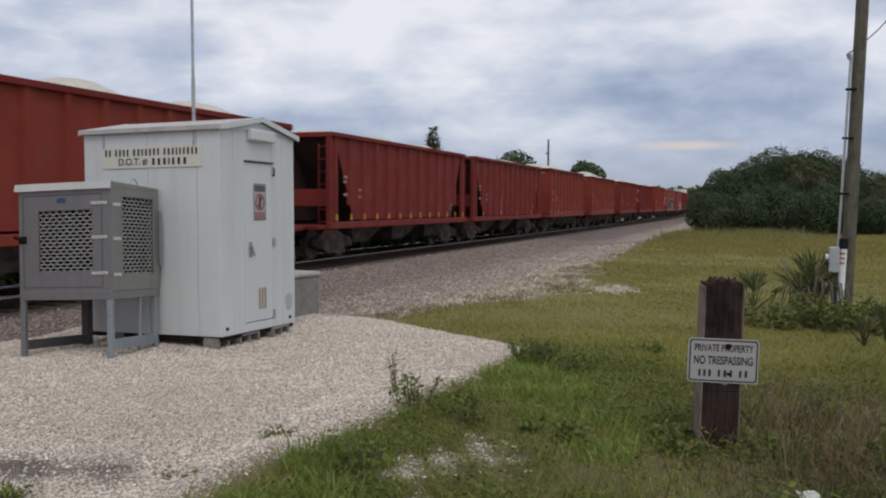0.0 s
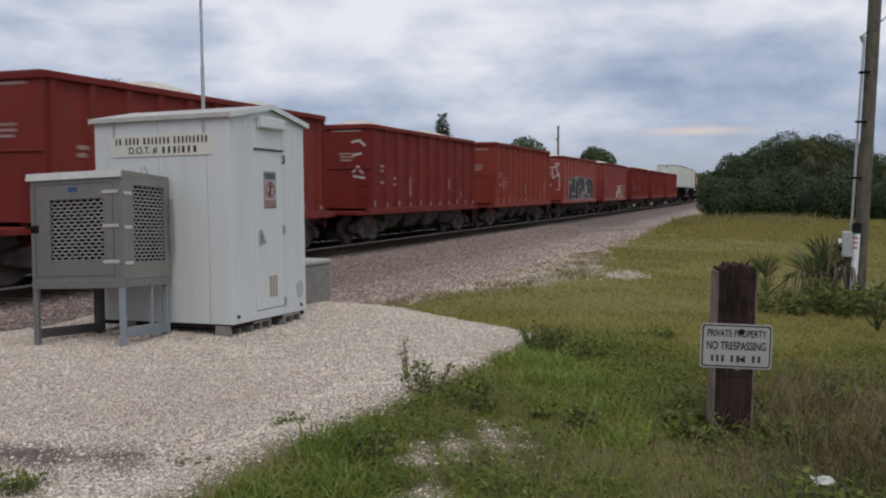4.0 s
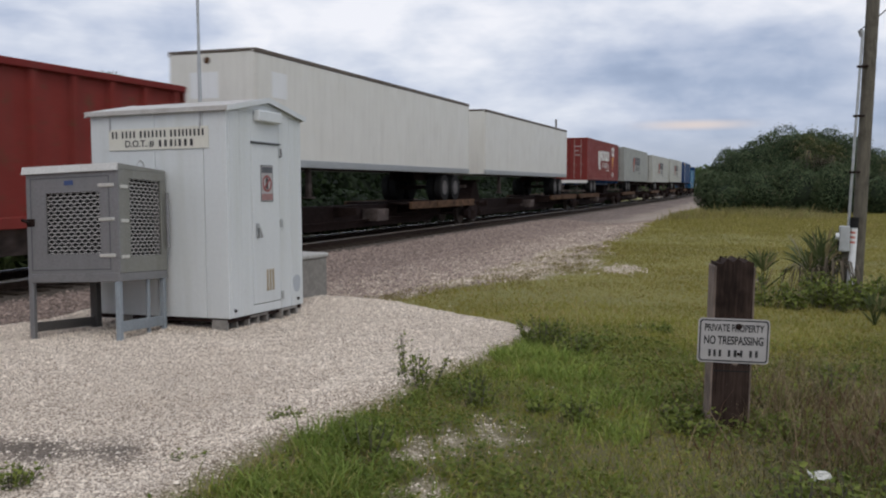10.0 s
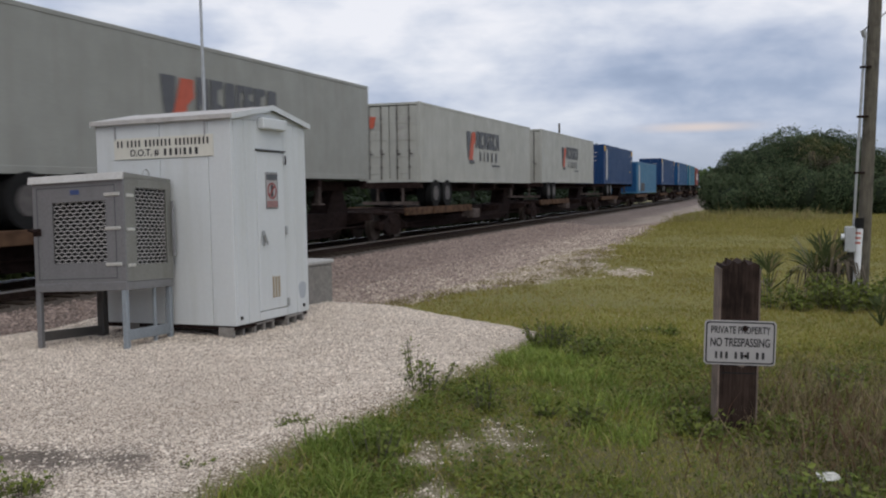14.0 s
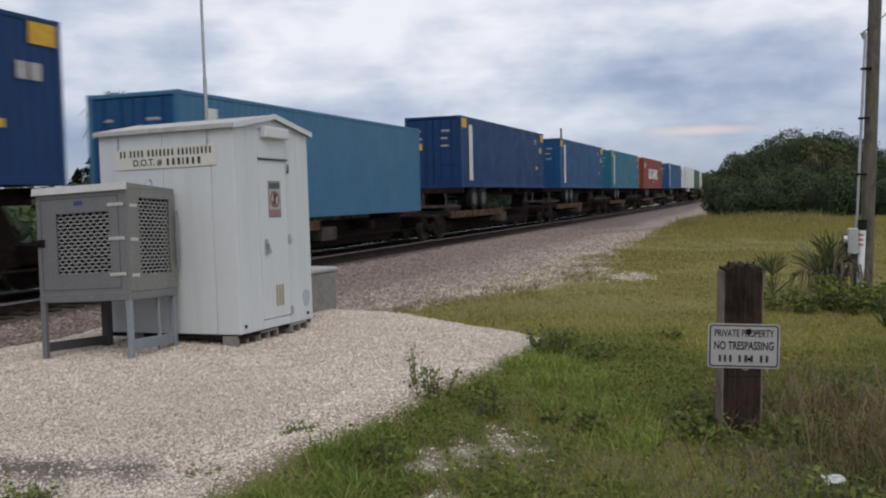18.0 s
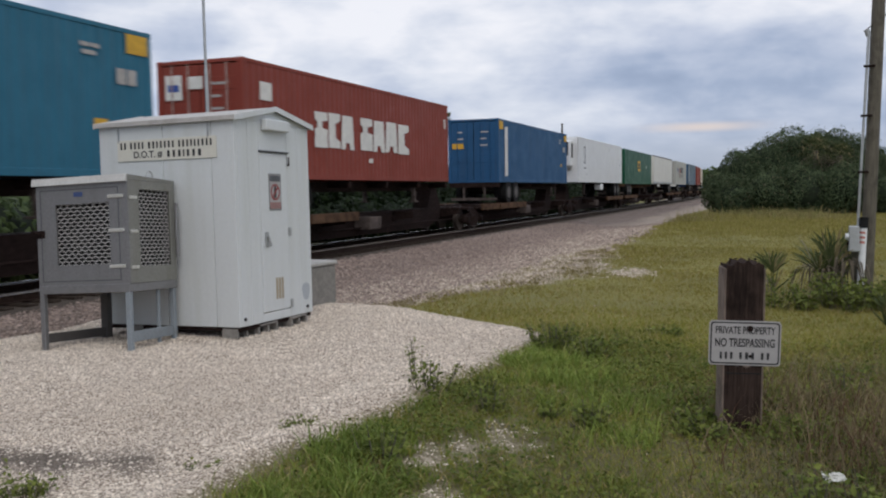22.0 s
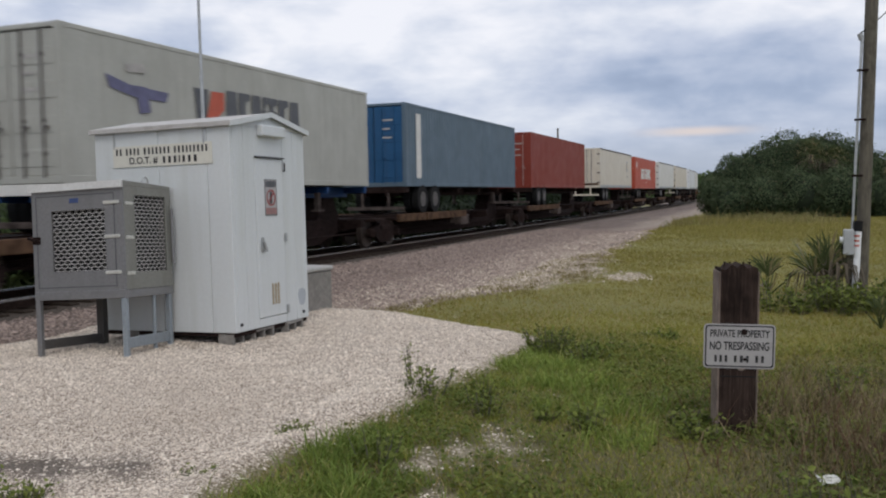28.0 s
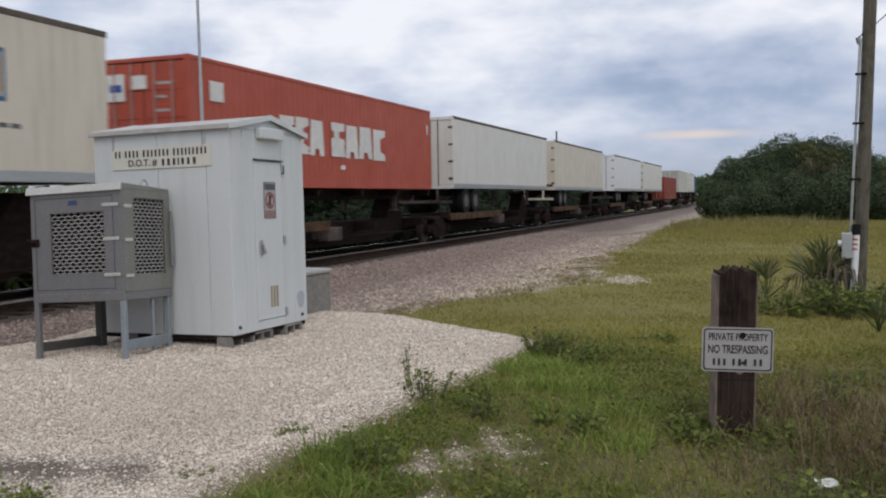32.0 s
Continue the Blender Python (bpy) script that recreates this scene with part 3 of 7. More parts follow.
def patch_mask(x, y):
    w = 0.4 * wobble(x, y, 2.2, 1.0) + 0.5 * wobble(x, y, 6.5, 2.0) + 0.4 * wobble(x, y, 17.0, 5.0)
    x, y = np.asarray(x, float), np.asarray(y, float)
    m = np.zeros_like(x)
    for px, py, rx, ry, k in PATCHES:
        r = np.hypot((x - px) / rx, (y - py) / ry)
        m = np.maximum(m, k * ramp(0.8 + w - r, -0.3, 0.7))
    # the washed-out strip beside the ballast
    near = np.exp(-((x - meadow_edge(y) + 0.95) / 0.95) ** 2) * ramp(y, 13.4, 15.5) * (1 - ramp(y, 24, 31))
    return np.maximum(m, 0.85 * ramp(near + 0.5 * w + 0.25 * wobble(x, y, 9.0, 1.0), 0.35, 1.0))


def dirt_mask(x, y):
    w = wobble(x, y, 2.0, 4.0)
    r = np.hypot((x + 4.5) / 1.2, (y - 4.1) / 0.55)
    # stained bed between the rails, with the train's shade painted in
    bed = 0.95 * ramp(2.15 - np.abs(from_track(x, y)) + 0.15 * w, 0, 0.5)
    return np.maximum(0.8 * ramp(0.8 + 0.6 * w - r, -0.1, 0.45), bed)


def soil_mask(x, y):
    """Bare dirt and track bed, with the shade under the thick near grass painted as dark soil."""
    # ground colour darkened for the shade between the near blades
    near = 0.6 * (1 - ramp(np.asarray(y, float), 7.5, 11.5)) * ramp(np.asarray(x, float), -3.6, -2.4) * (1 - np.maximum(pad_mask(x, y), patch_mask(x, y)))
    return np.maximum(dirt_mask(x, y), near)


def height(x, y):
    x, y = np.asarray(x, float), np.asarray(y, float)
    d = from_track(x, y)
    bed = np.where(d < 2.4, -0.27, -0.27 - 0.16 * ramp(d, 2.4, 4.6))
    bed = np.where(d < -2.2, -0.27 - 0.5 * ramp(-d, 2.2, 4.4), bed)
    field = -0.08 + 0.03 * wobble(x, y, 0.4)
    z = bed + (field - bed) * ramp(d, 5.2, 9.2)
    pad = pad_mask(x, y)
    top = 0.0 + 0.012 * wobble(x, y, 1.8) - 0.05 * ramp(-x, 6.5, 8.5)
    z = z + (top - z) * pad
    near = ramp(9.0 - y, 0, 3) * ramp(x + 3.4, 0, 0.5)
    return z + near * (0.07 + 0.02 * wobble(x, y, 1.5))


def spaced(lo, fine_lo, fine_hi, hi, step, grow=1.16):
    mid = list(np.arange(fine_lo, fine_hi, step))
    right, s = [], step
    while (right or mid)[-1] + s < hi:
        right.append((right or mid)[-1] + s)
        s *= grow
    left, s = [], step
    while (left or [mid[0]])[-1] - s > lo:
        left.append((left or [mid[0]])[-1] - s)
        s *= grow
    return np.array([lo] + left[::-1] + mid + right + [hi])


def make_ground():
    xs, ys = spaced(-2500, -11.0, 3.0, 2500, 0.10), spaced(-400, 2.2, 22.0, 3000, 0.10)
    X, Y = np.meshgrid(xs, ys)
    x, y = X.ravel(), Y.ravel()
    v = np.stack([x, y, height(x, y)], 1)
    n = len(xs)
    i = (np.arange(len(ys) - 1)[:, None] * n + np.arange(n - 1)[None]).ravel()
    me = soup("ground", v, np.stack([i, i + 1, i + n + 1, i + n], 1), M["ground"], True)
    col = me.color_attributes.new("zone", "FLOAT_COLOR", "POINT")
    pad = np.maximum(pad_mask(x, y), patch_mask(x, y))
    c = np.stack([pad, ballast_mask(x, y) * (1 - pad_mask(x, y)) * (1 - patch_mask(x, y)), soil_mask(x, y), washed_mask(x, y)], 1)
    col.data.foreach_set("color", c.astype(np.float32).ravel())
    tagged(new("ground", me), "flat ground of grass, pale limestone and grey ballast", "ground", kind="structure")


make_ground()


def stones(name, x, y, z, size, material, label, flat=0.6):
    """Loose stones: each an uneven eight-sided lump."""
    n = len(x)
    base = np.array([(1, 0, 0), (-1, 0, 0), (0, 1, 0), (0, -1, 0), (0, 0, 1), (0, 0, -1)], float)
    tri = np.array([(0, 2, 4), (2, 1, 4), (1, 3, 4), (3, 0, 4), (2, 0, 5), (1, 2, 5), (3, 1, 5), (0, 3, 5)])
    p = base[None] * size[:, None, None] * rng.uniform(0.65, 1.25, (n, 6, 1))
    p += rng.normal(0, 0.16, (n, 6, 3)) * size[:, None, None]
    p[..., 2] *= flat
    a = rng.uniform(0, 6.28, n)
    c, s = np.cos(a)[:, None], np.sin(a)[:, None]
    q = np.stack([p[..., 0] * c - p[..., 1] * s, p[..., 0] * s + p[..., 1] * c, p[..., 2]], -1)
    q += np.stack([x, y, z], 1)[:, None]
    f = tri[None] + (np.arange(n) * 6)[:, None, None]
    return tagged(new(name, soup(name, q.reshape(-1, 3), f.reshape(-1, 3), material)), label, "gravel", kind="stuff")


def scatter_stones():
    x, y = rng.uniform(-8.8, -0.6, 190000), rng.uniform(2.6, 12.4, 190000)
    m = np.maximum(pad_mask(x, y), 0.55 * patch_mask(x, y))
    keep = (rng.random(len(x)) < m * np.where(y < 8, 1.0, 0.7)) & (dirt_mask(x, y) < rng.random(len(x)))
    x, y = x[keep], y[keep]
    size = rng.gamma(3.2, 0.0014, len(x)) + 0.0022 + 0.0003 * y
    stones("limestone_gravel", x, y, height(x, y) + size * 0.2, size, M["lime"], "loose white limestone chips over the pad")
    x, y = rng.uniform(-8.6, -2.0, 46000), 11.5 + 33 * rng.random(46000) ** 1.3
    keep = rng.random(len(x)) < np.maximum(patch_mask(x, y), 0.75 * washed_mask(x, y) * ballast_mask(x, y)) * (1 - pad_mask(x, y))
    x, y = x[keep], y[keep]
    size = rng.gamma(5, 0.0026, len(x)) + 0.006 + 0.0004 * y
    stones("pale_gravel", x, y, height(x, y) + size * 0.1, size, M["washed"], "pale gravel washed out beside the ballast")
    x, y = rng.uniform(-11.7, -4.2, 100000), rng.uniform(6, 48, 100000)
    d = ballast_mask(x, y) * (1 - pad_mask(x, y)) * (1 - patch_mask(x, y)) ** 2 * (1 - 0.6 * washed_mask(x, y)) * ramp(from_track(x, y), 1.55, 2.3)
    keep = (rng.random(len(x)) < d) & (rng.random(len(x)) < np.clip(1.35 - y / 44, 0.25, 1))
    x, y = x[keep], y[keep]
    size = rng.gamma(5, 0.0030, len(x)) + 0.007 + 0.0004 * y
    stones("track_ballast", x, y, height(x, y) + size * 0.2, size, M["ballast"], "coarse grey ballast stones beside the track")


# ---------------------------------------------------------------- track


def make_track():
    track = thing("railway_track", "single railway track of steel rails on dark wooden ties", "railway track", kind="structure")
    far = [track_at(s) for s in list(np.arange(-60, 125, 20)) + list(np.arange(125, 640, 12))]
    for side in (-0.7525, 0.7525):
        web, head = Shape(), Shape()
        for (x0, y0, a0), (x1, y1, a1) in zip(far, far[1:]):
            for shape, half, lo, hi in ((web, 0.065, -0.17, -0.155), (web, 0.01, -0.155, -0.035), (head, 0.036, -0.04, 0.0)):
                v = []
                for x, y, a in ((x0, y0, a0), (x1, y1, a1)):
                    for h in (side - half, side + half):
                        for z in (lo, hi):
                            v.append((x + h * math.cos(a), y + h * math.sin(a), RAIL_TOP + z))
                shape.convex(v, [(0, 1, 3, 2), (4, 6, 7, 5), (0, 4, 5, 1), (2, 3, 7, 6), (0, 2, 6, 4), (1, 5, 7, 3)])
        rail = part("rail", web, M["rail"], track)
        part("rail_head", head, M["shine"], rail, "polished running surface of the rail")
    tie = Shape().cbox(-1.3, 1.3, -0.115, 0.115, -0.16, 0.0, 0.012).mesh("tie", M["tie"])
    for i in range(230):
        x, y, a = track_at(6 + i * 0.53)
        part("tie", tie, None, track, m=pose(x, y, RAIL_TOP - 0.17, 0, 0, math.degrees(a) + random.uniform(-0.6, 0.6)))


make_track()

# ---------------------------------------------------------------- train


def rolled(t):
    """Metres that the train has rolled, by the seconds of the clip, as counted from its middle."""
    k = (t - 16) / 16
    return 271.064 * k + 0.1375 * k ** 2 - 2.0386 * k ** 3 - 0.2361 * k ** 4


TRAIN = []  # thing and its place along the train


def car(ob, c):
    TRAIN.append((ob, c))
    return ob


def wheel_mesh():
    s = Shape()
    s.tube((-0.07, 0, 0), (0.06, 0, 0), 0.44, seg=20)
    s.tube((-0.10, 0, 0), (-0.07, 0, 0), 0.475, seg=20)
    s.tube((0.06, 0, 0), (0.075, 0, 0), 0.12, seg=12)
    return s.mesh("wheel", M["wheel"])


def side_frame_mesh(mat, name):
    """The cast side of a freight truck: two journal boxes, a dipped beam and spring nest."""
    s = Shape()
    out = [(-1.15, 0.42), (-1.15, 0.62), (-0.62, 0.72), (-0.3, 0.86), (0.3, 0.86), (0.62, 0.72), (1.15, 0.62), (1.15, 0.42), (0.75, 0.40), (0.42, 0.18), (-0.42, 0.18), (-0.75, 0.40)]
    s.prism(out, 0, -0.07, 0.07)
    for y in (-0.9, 0.9):
        s.cbox(-0.12, 0.13, y - 0.17, y + 0.17, 0.34, 0.64, 0.03)
        s.tube((0.1, y, 0.47), (0.19, y, 0.47), 0.12, seg=12)
    for y in (-0.18, 0.0, 0.18):
        s.tube((0.04, y, 0.26), (0.04, y, 0.58), 0.075, seg=8)
    s.cbox(-0.05, 0.11, -0.36, 0.36, 0.56, 0.72, 0.02)
    return s.mesh(name, mat)


WHEEL = wheel_mesh()
FRAME_DARK, FRAME_DUSTY = side_frame_mesh(M["grime"], "side_frame"), side_frame_mesh(M["lightgrime"], "side_frame")
AXLE = Shape().tube((-0.72, 0, 0), (0.72, 0, 0), 0.075, seg=8).mesh("axle", M["grime"])


def add_truck(owner, y, dusty=False):
    bol = Shape().cbox(-1.0, 1.0, -0.2, 0.2, 0.42, 0.68, 0.03)
    truck = part("truck", bol, M["grime"], owner, "four-wheeled freight truck caked in brake dust", pose(0, y, RAIL_TOP))
    for sy in (-0.9, 0.9):
        for sx in (-1, 1):
            part("wheel", WHEEL, None, truck, m=pose(0.7525 * sx, sy, 0.47, 0, 0, 0 if sx > 0 else 180))
        part("axle", AXLE, None, truck, m=pose(0, sy, 0.47))
    for sx in (-1, 1):
        part("side_frame", FRAME_DUSTY if dusty else FRAME_DARK, None, truck, m=pose(1.0 * sx, 0, 0, 0, 0, 0 if sx > 0 else 180))
    return truck


def bars(s, y0, z0, rows, x, step=0.16, h=0.1):
    """Lines of unreadable writing on a side: short raised bars, given as lengths."""
    for j, row in enumerate(rows):
        y = y0
        for w in row:
            s.box(x, x + 0.004, y, y + w, z0 - j * step - h, z0 - j * step)
            y += w + 0.07


def hopper(c_far, kind, paint_mat, stripes=False, tag="", heap=0.35, end_tag=()):
    """An open-top rock hopper; its far end lies at c_far."""
    L, W = (12.1, 1.55) if kind == 1 else (10.15, 1.55)
    zt, zb = 3.62 + {-153.85: 0.11, -207.6: 0.06}.get(c_far, 0.0), 1.06
    word = {"red": "oxide red", "red2": "bright red", "red3": "dark red"}.get(tag, "oxide red")
    look_ = f"weathered {word} steel open-top hopper car heaped with rock" if kind == 2 else f"{word} ribbed hopper car with open sloping ends"
    if tag == "sprayed":
        look_ = "oxide red hopper car with sprayed graffiti along its side"
    ob = thing("hopper_car", look_, "hopper car", "hopper cars of the train")
    h = L / 2
    n = 13 if kind == 1 else 11
    for sx in (-1, 1):
        s = Shape()
        if kind == 1:
            # the sheet is cut away over the sloping end floors
            s.prism([(-h + 0.25, zt), (-h + 1.55, zb + 0.05), (h - 1.55, zb + 0.05), (h - 0.25, zt)], 0, sx * (W - 0.1) - 0.012, sx * (W - 0.1) + 0.012)
        else:
            s.box(sx * (W - 0.1) - 0.012, sx * (W - 0.1) + 0.012, -h, h, zb, zt)
        side = part("side_sheet", s, paint_mat, ob)
        for i in range(n):
            rib = Shape()
            y = -h + 0.25 + (L - 0.5) * i / (n - 1)
            top, low = zt - 0.05, zb + 0.02
            if kind == 1 and i in (1, n - 2):
                low = zb + 0.5
            rib.prism([(y - 0.10, 0), (y - 0.055, 0.10 * sx), (y + 0.055, 0.10 * sx), (y + 0.10, 0)], 2, low, top)
            rib.v = [(q[1] + sx * (W - 0.1), q[0], q[2]) for q in rib.v]
            rib.f = [tuple(reversed(f)) for f in rib.f]
            part("side_post", rib, paint_mat, side)
        part("top_rail", Shape().cbox(sx * W - 0.07, sx * W + 0.03, -h, h, zt - 0.1, zt + 0.03, 0.015), M["red3"], ob)
        part("side_sill", Shape().cbox(sx * W - 0.12, sx * W + 0.01, -h - 0.2, h + 0.2, zb - 0.2, zb, 0.015), paint_mat, ob)
        if stripes:
            for i in range(n):
                y = -h + 0.25 + (L - 0.5) * i / (n - 1)
                st = Shape().box(*sorted((sx * (W + 0.001), sx * (W + 0.005))), y - 0.05, y + 0.05, zb + 0.04, zb + 0.22)
                part("reflector", st, M["yellow"], side, "faded yellow reflector")
    w = W - 0.1
    for sy in (-1, 1):
        s = Shape()
        if kind == 1:
            s.prism([(sy * (h - 0.1), zt), (sy * (h - 0.04), zt), (sy * (h - 2.3), zb - 0.05), (sy * (h - 2.4), zb)], 0, -w, w)
            # the shade under the end floor is put into its dark colour
            part("slope_sheet", s, M["underside"], ob, "sloping end floor coloured dark for shade")
            # plate added to close the view under the floor, coloured dark for shade
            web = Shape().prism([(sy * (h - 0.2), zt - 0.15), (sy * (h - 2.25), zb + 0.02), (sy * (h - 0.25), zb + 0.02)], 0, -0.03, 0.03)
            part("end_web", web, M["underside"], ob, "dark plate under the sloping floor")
            post = Shape()
            for x in (-W + 0.12, W - 0.12):
                post.cbox(x - 0.07, x + 0.07, sy * h - 0.07, sy * h + 0.07, zb - 0.1, zt, 0.015)
            post.cbox(-W, W, sy * h - 0.08, sy * h + 0.08, zt - 0.12, zt + 0.03, 0.015)
            post.cbox(-W + 0.05, W - 0.05, sy * (h - 0.15) - 0.03, sy * (h - 0.15) + 0.03, zb + 0.45, zb + 0.95, 0.01)
            part("end_frame", post, paint_mat, ob)
        else:
            s.box(-W, W, sy * h - 0.02, sy * h + 0.02, zb, zt)
            wall = part("end_wall", s, paint_mat, ob)
            part("end_top_rail", Shape().cbox(-W, W, sy * (h + 0.02) - 0.06, sy * (h + 0.02) + 0.06, zt - 0.12, zt + 0.03, 0.015), M["red3"], wall)
            part("end_ledge", Shape().cbox(-W, W, sy * (h + 0.02) - 0.03, sy * (h + 0.02) + 0.03, 2.27, 2.31, 0.008), paint_mat, wall)
            if sy < 0:
                for stroke in end_tag:
                    tag_mark = Shape()
                    for (x0, z0), (x1, z1) in zip(stroke, stroke[1:]):
                        d = Vector((x1 - x0, z1 - z0)).normalized() * 0.035
                        tag_mark.prism([(x0 - d.x - d.y, z0 - d.y + d.x), (x1 + d.x - d.y, z1 + d.y + d.x), (x1 + d.x + d.y, z1 + d.y - d.x), (x0 - d.x + d.y, z0 - d.y - d.x)], 1, -h - 0.028, -h - 0.024)
                    part("sprayed_stroke", tag_mark, M["spray"], wall, "pale sprayed paint stroke")
        # end platform, ladder and coupler
        p = Shape().cbox(-1.45, 1.45, sy * (h + 0.35) - 0.45, sy * (h + 0.35) + 0.45, 0.86, 0.98, 0.015)
        part("end_platform", p, M["red3"], ob)
        lad, up = Shape(), zt - 0.3 if kind == 1 else 2.0
        for x in (W - 0.42, W - 0.05):
            lad.box(x - 0.012, x + 0.012, sy * (h + 0.07) - 0.012, sy * (h + 0.07) + 0.012, 0.6, up)
        for z in np.arange(0.7, up, 0.36):
            lad.box(W - 0.42, W - 0.05, sy * (h + 0.07) - 0.008, sy * (h + 0.07) + 0.008, z, z + 0.018)
        part("ladder", lad, paint_mat, ob)
        part("coupler", Shape().cbox(-0.14, 0.14, sy * (h + 1.2) - 0.62, sy * (h + 1.2) + 0.62, 0.62, 0.86, 0.04), M["grime"], ob)
    for y in np.linspace(-h * 0.52, h * 0.52, 4 if kind == 2 else 3):
        s = Shape()
        a, b = (0.95, 0.42) if kind == 2 else (1.2, 0.5)
        for sx in (-1, 1):
            v = [(0, y - a, zb - 0.18), (0, y + a, zb - 0.18), (sx * 1.35, y + a, zb - 0.18), (sx * 1.35, y - a, zb - 0.18),
                 (0, y - b, 0.35), (0, y + b, 0.35), (sx * 1.05, y + b, 0.38), (sx * 1.05, y - b, 0.38)]
            s.convex(v, [(0, 1, 2, 3), (4, 5, 6, 7), (0, 1, 5, 4), (1, 2, 6, 5), (2, 3, 7, 6), (3, 0, 4, 7)])
        part("discharge_chute", s, M["lightgrime"], ob, "dust-covered discharge chute")
    part("centre_sill", Shape().cbox(-0.25, 0.25, -h - 0.6, h + 0.6, 0.66, 1.0, 0.02), M["grime"], ob)
    tr = h - 0.75 if kind == 2 else h - 1.0
    for sy in (-1, 1):
        add_truck(ob, sy * tr, True)
    for y, z, w_ in ((-h + 0.85, 2.42, 0.34), (-h + 0.85, 2.28, 0.22), (-h + 0.85, 1.9, 0.3), (-h + 1.9, 2.05, 0.24), (-h + 1.9, 1.85, 0.3), (h - 1.6, 1.6, 0.16), (h - 1.6, 1.45, 0.12)):
        part("stencil", Shape().box(W - 0.08, W - 0.076, y, y + w_, z - 0.08, z), M["faint"], ob, "faded stencilling")
    for i in range(n):
        if not stripes and (kind == 2 or (i * 7 + int(c_far)) % 3 == 0):
            y = -h + 0.25 + (L - 0.5) * i / (n - 1)
            part("scuff", Shape().box(W + 0.001, W + 0.004, y - 0.05, y + 0.05, zb + 0.03, zb + random.uniform(0.12, 0.24)), M["spray"] if c_far < -190 else M["faint"], ob, "pale dust scuff on a post")
            if (i * 5 + int(c_far)) % 4 == 0:
                z = zb + random.uniform(0.35, 0.6)
                part("scuff", Shape().box(W + 0.001, W + 0.004, y - 0.045, y + 0.05, z, z + random.uniform(0.25, 0.7)), M["faint"], ob, "pale dust scuff on a post")
    if kind == 2:
        for x0, x1, z in ((0.45, 0.95, 2.72), (0.5, 0.95, 2.62), (0.5, 0.9, 2.52), (-1.1, -0.4, 2.5), (-1.05, -0.5, 2.4), (0.2, 1.2, 3.42)):
            part("stencil", Shape().box(x0, x1, -h - 0.028, -h - 0.023, z, z + 0.05), M["faint"], ob, "faded stencilling")
    car(ob, c_far - h)
    load = Shape()
    nx, ny = 8, 26
    gx, gy = np.linspace(-w + 0.03, w - 0.03, nx), np.linspace(-h + 0.12, h - 0.12, ny)
    hum = random.uniform(0, 6)
    for y in gy:
        for x in gx:
            edge = (1 - (x / w) ** 2) * (1 - abs(y / h) ** 6)
            load.v.append((x, y, zt - 0.12 + edge * (heap + 0.16 * math.sin(y * 1.35 + hum) + 0.1 * math.sin(y * 3.1 + hum)) + random.uniform(-0.02, 0.02)))
    for j in range(ny - 1):
        for i in range(nx - 1):
            a = j * nx + i
            load.f.append((a, a + 1, a + nx + 1, a + nx)), load.smooth.append(True), load.mi.append(0)
    pile = tagged(new("rock_load", load.mesh("rock_load", M["rock"])), "heaped pale crushed rock filling a hopper car", "rock load", "loads in the hoppers")
    car(pile, c_far - h)


# red darkened for the shade under the sloping end floors
M["underside"] = plain("shaded_red_underside", (0.045, 0.018, 0.015), 0.85, 0, 0.4, 5)
M["rustpatch"] = paint("brown_primer_patch", (0.075, 0.062, 0.058), 0.75, (0.05, 0.10, 0.14), 0.5)
M["ringblue"] = plain("blue_ring_emblem", (0.05, 0.12, 0.24), 0.6, 0, 0.2, 8, 0.0)
M["palemark"] = plain("worn_pale_stencil", (0.42, 0.40, 0.38), 0.7, 0, 0.2, 8, 0.0)
M["rock"] = plain("pale_rock_heap", (0.60, 0.55, 0.47), 0.9, 0, 0.22, 14, 0.8)
M["spray"] = plain("pale_sprayed_paint", (0.50, 0.44, 0.41), 0.7, 0, 0.25, 8, 0.0)
M["sprayed_a"] = graffiti_paint("sprayed_red_side", (0.275, 0.042, 0.026), -3.3, 4.2, 1.12, 2.4, (0.035, 0.035, 0.04), (0.29, 0.27, 0.265))
M["sprayed_b"] = graffiti_paint("tagged_red_side", (0.23, 0.031, 0.024), 0.2, 4.5, 1.15, 1.95, (0.22, 0.09, 0.075), (0.50, 0.46, 0.43))
TAG_A = [[(-1.3, 2.5), (-1.2, 3.15), (-0.85, 3.15), (-0.8, 2.45)], [(-1.35, 2.8), (-0.7, 2.85)], [(-0.65, 3.1), (-0.6, 2.6), (-0.25, 2.65), (-0.3, 3.2), (-0.65, 3.1)],
         [(-0.2, 2.95), (0.3, 3.0), (0.45, 2.5)], [(0.0, 2.9), (0.05, 2.35), (0.5, 2.6), (0.55, 1.7), (0.3, 1.65)], [(-1.4, 2.1), (-0.9, 2.05), (-0.4, 1.85), (-0.1, 1.95)], [(0.2, 3.2), (0.5, 3.2)], [(0.2, 3.08), (0.5, 3.08)]]
TAG_B = [[(-1.35, 3.1), (-0.9, 3.15), (-0.55, 3.0)], [(-1.3, 2.7), (-0.8, 2.75)], [(-1.3, 2.2), (-1.0, 2.35), (-0.7, 2.15)], [(-1.25, 2.05), (-0.6, 2.0)]]

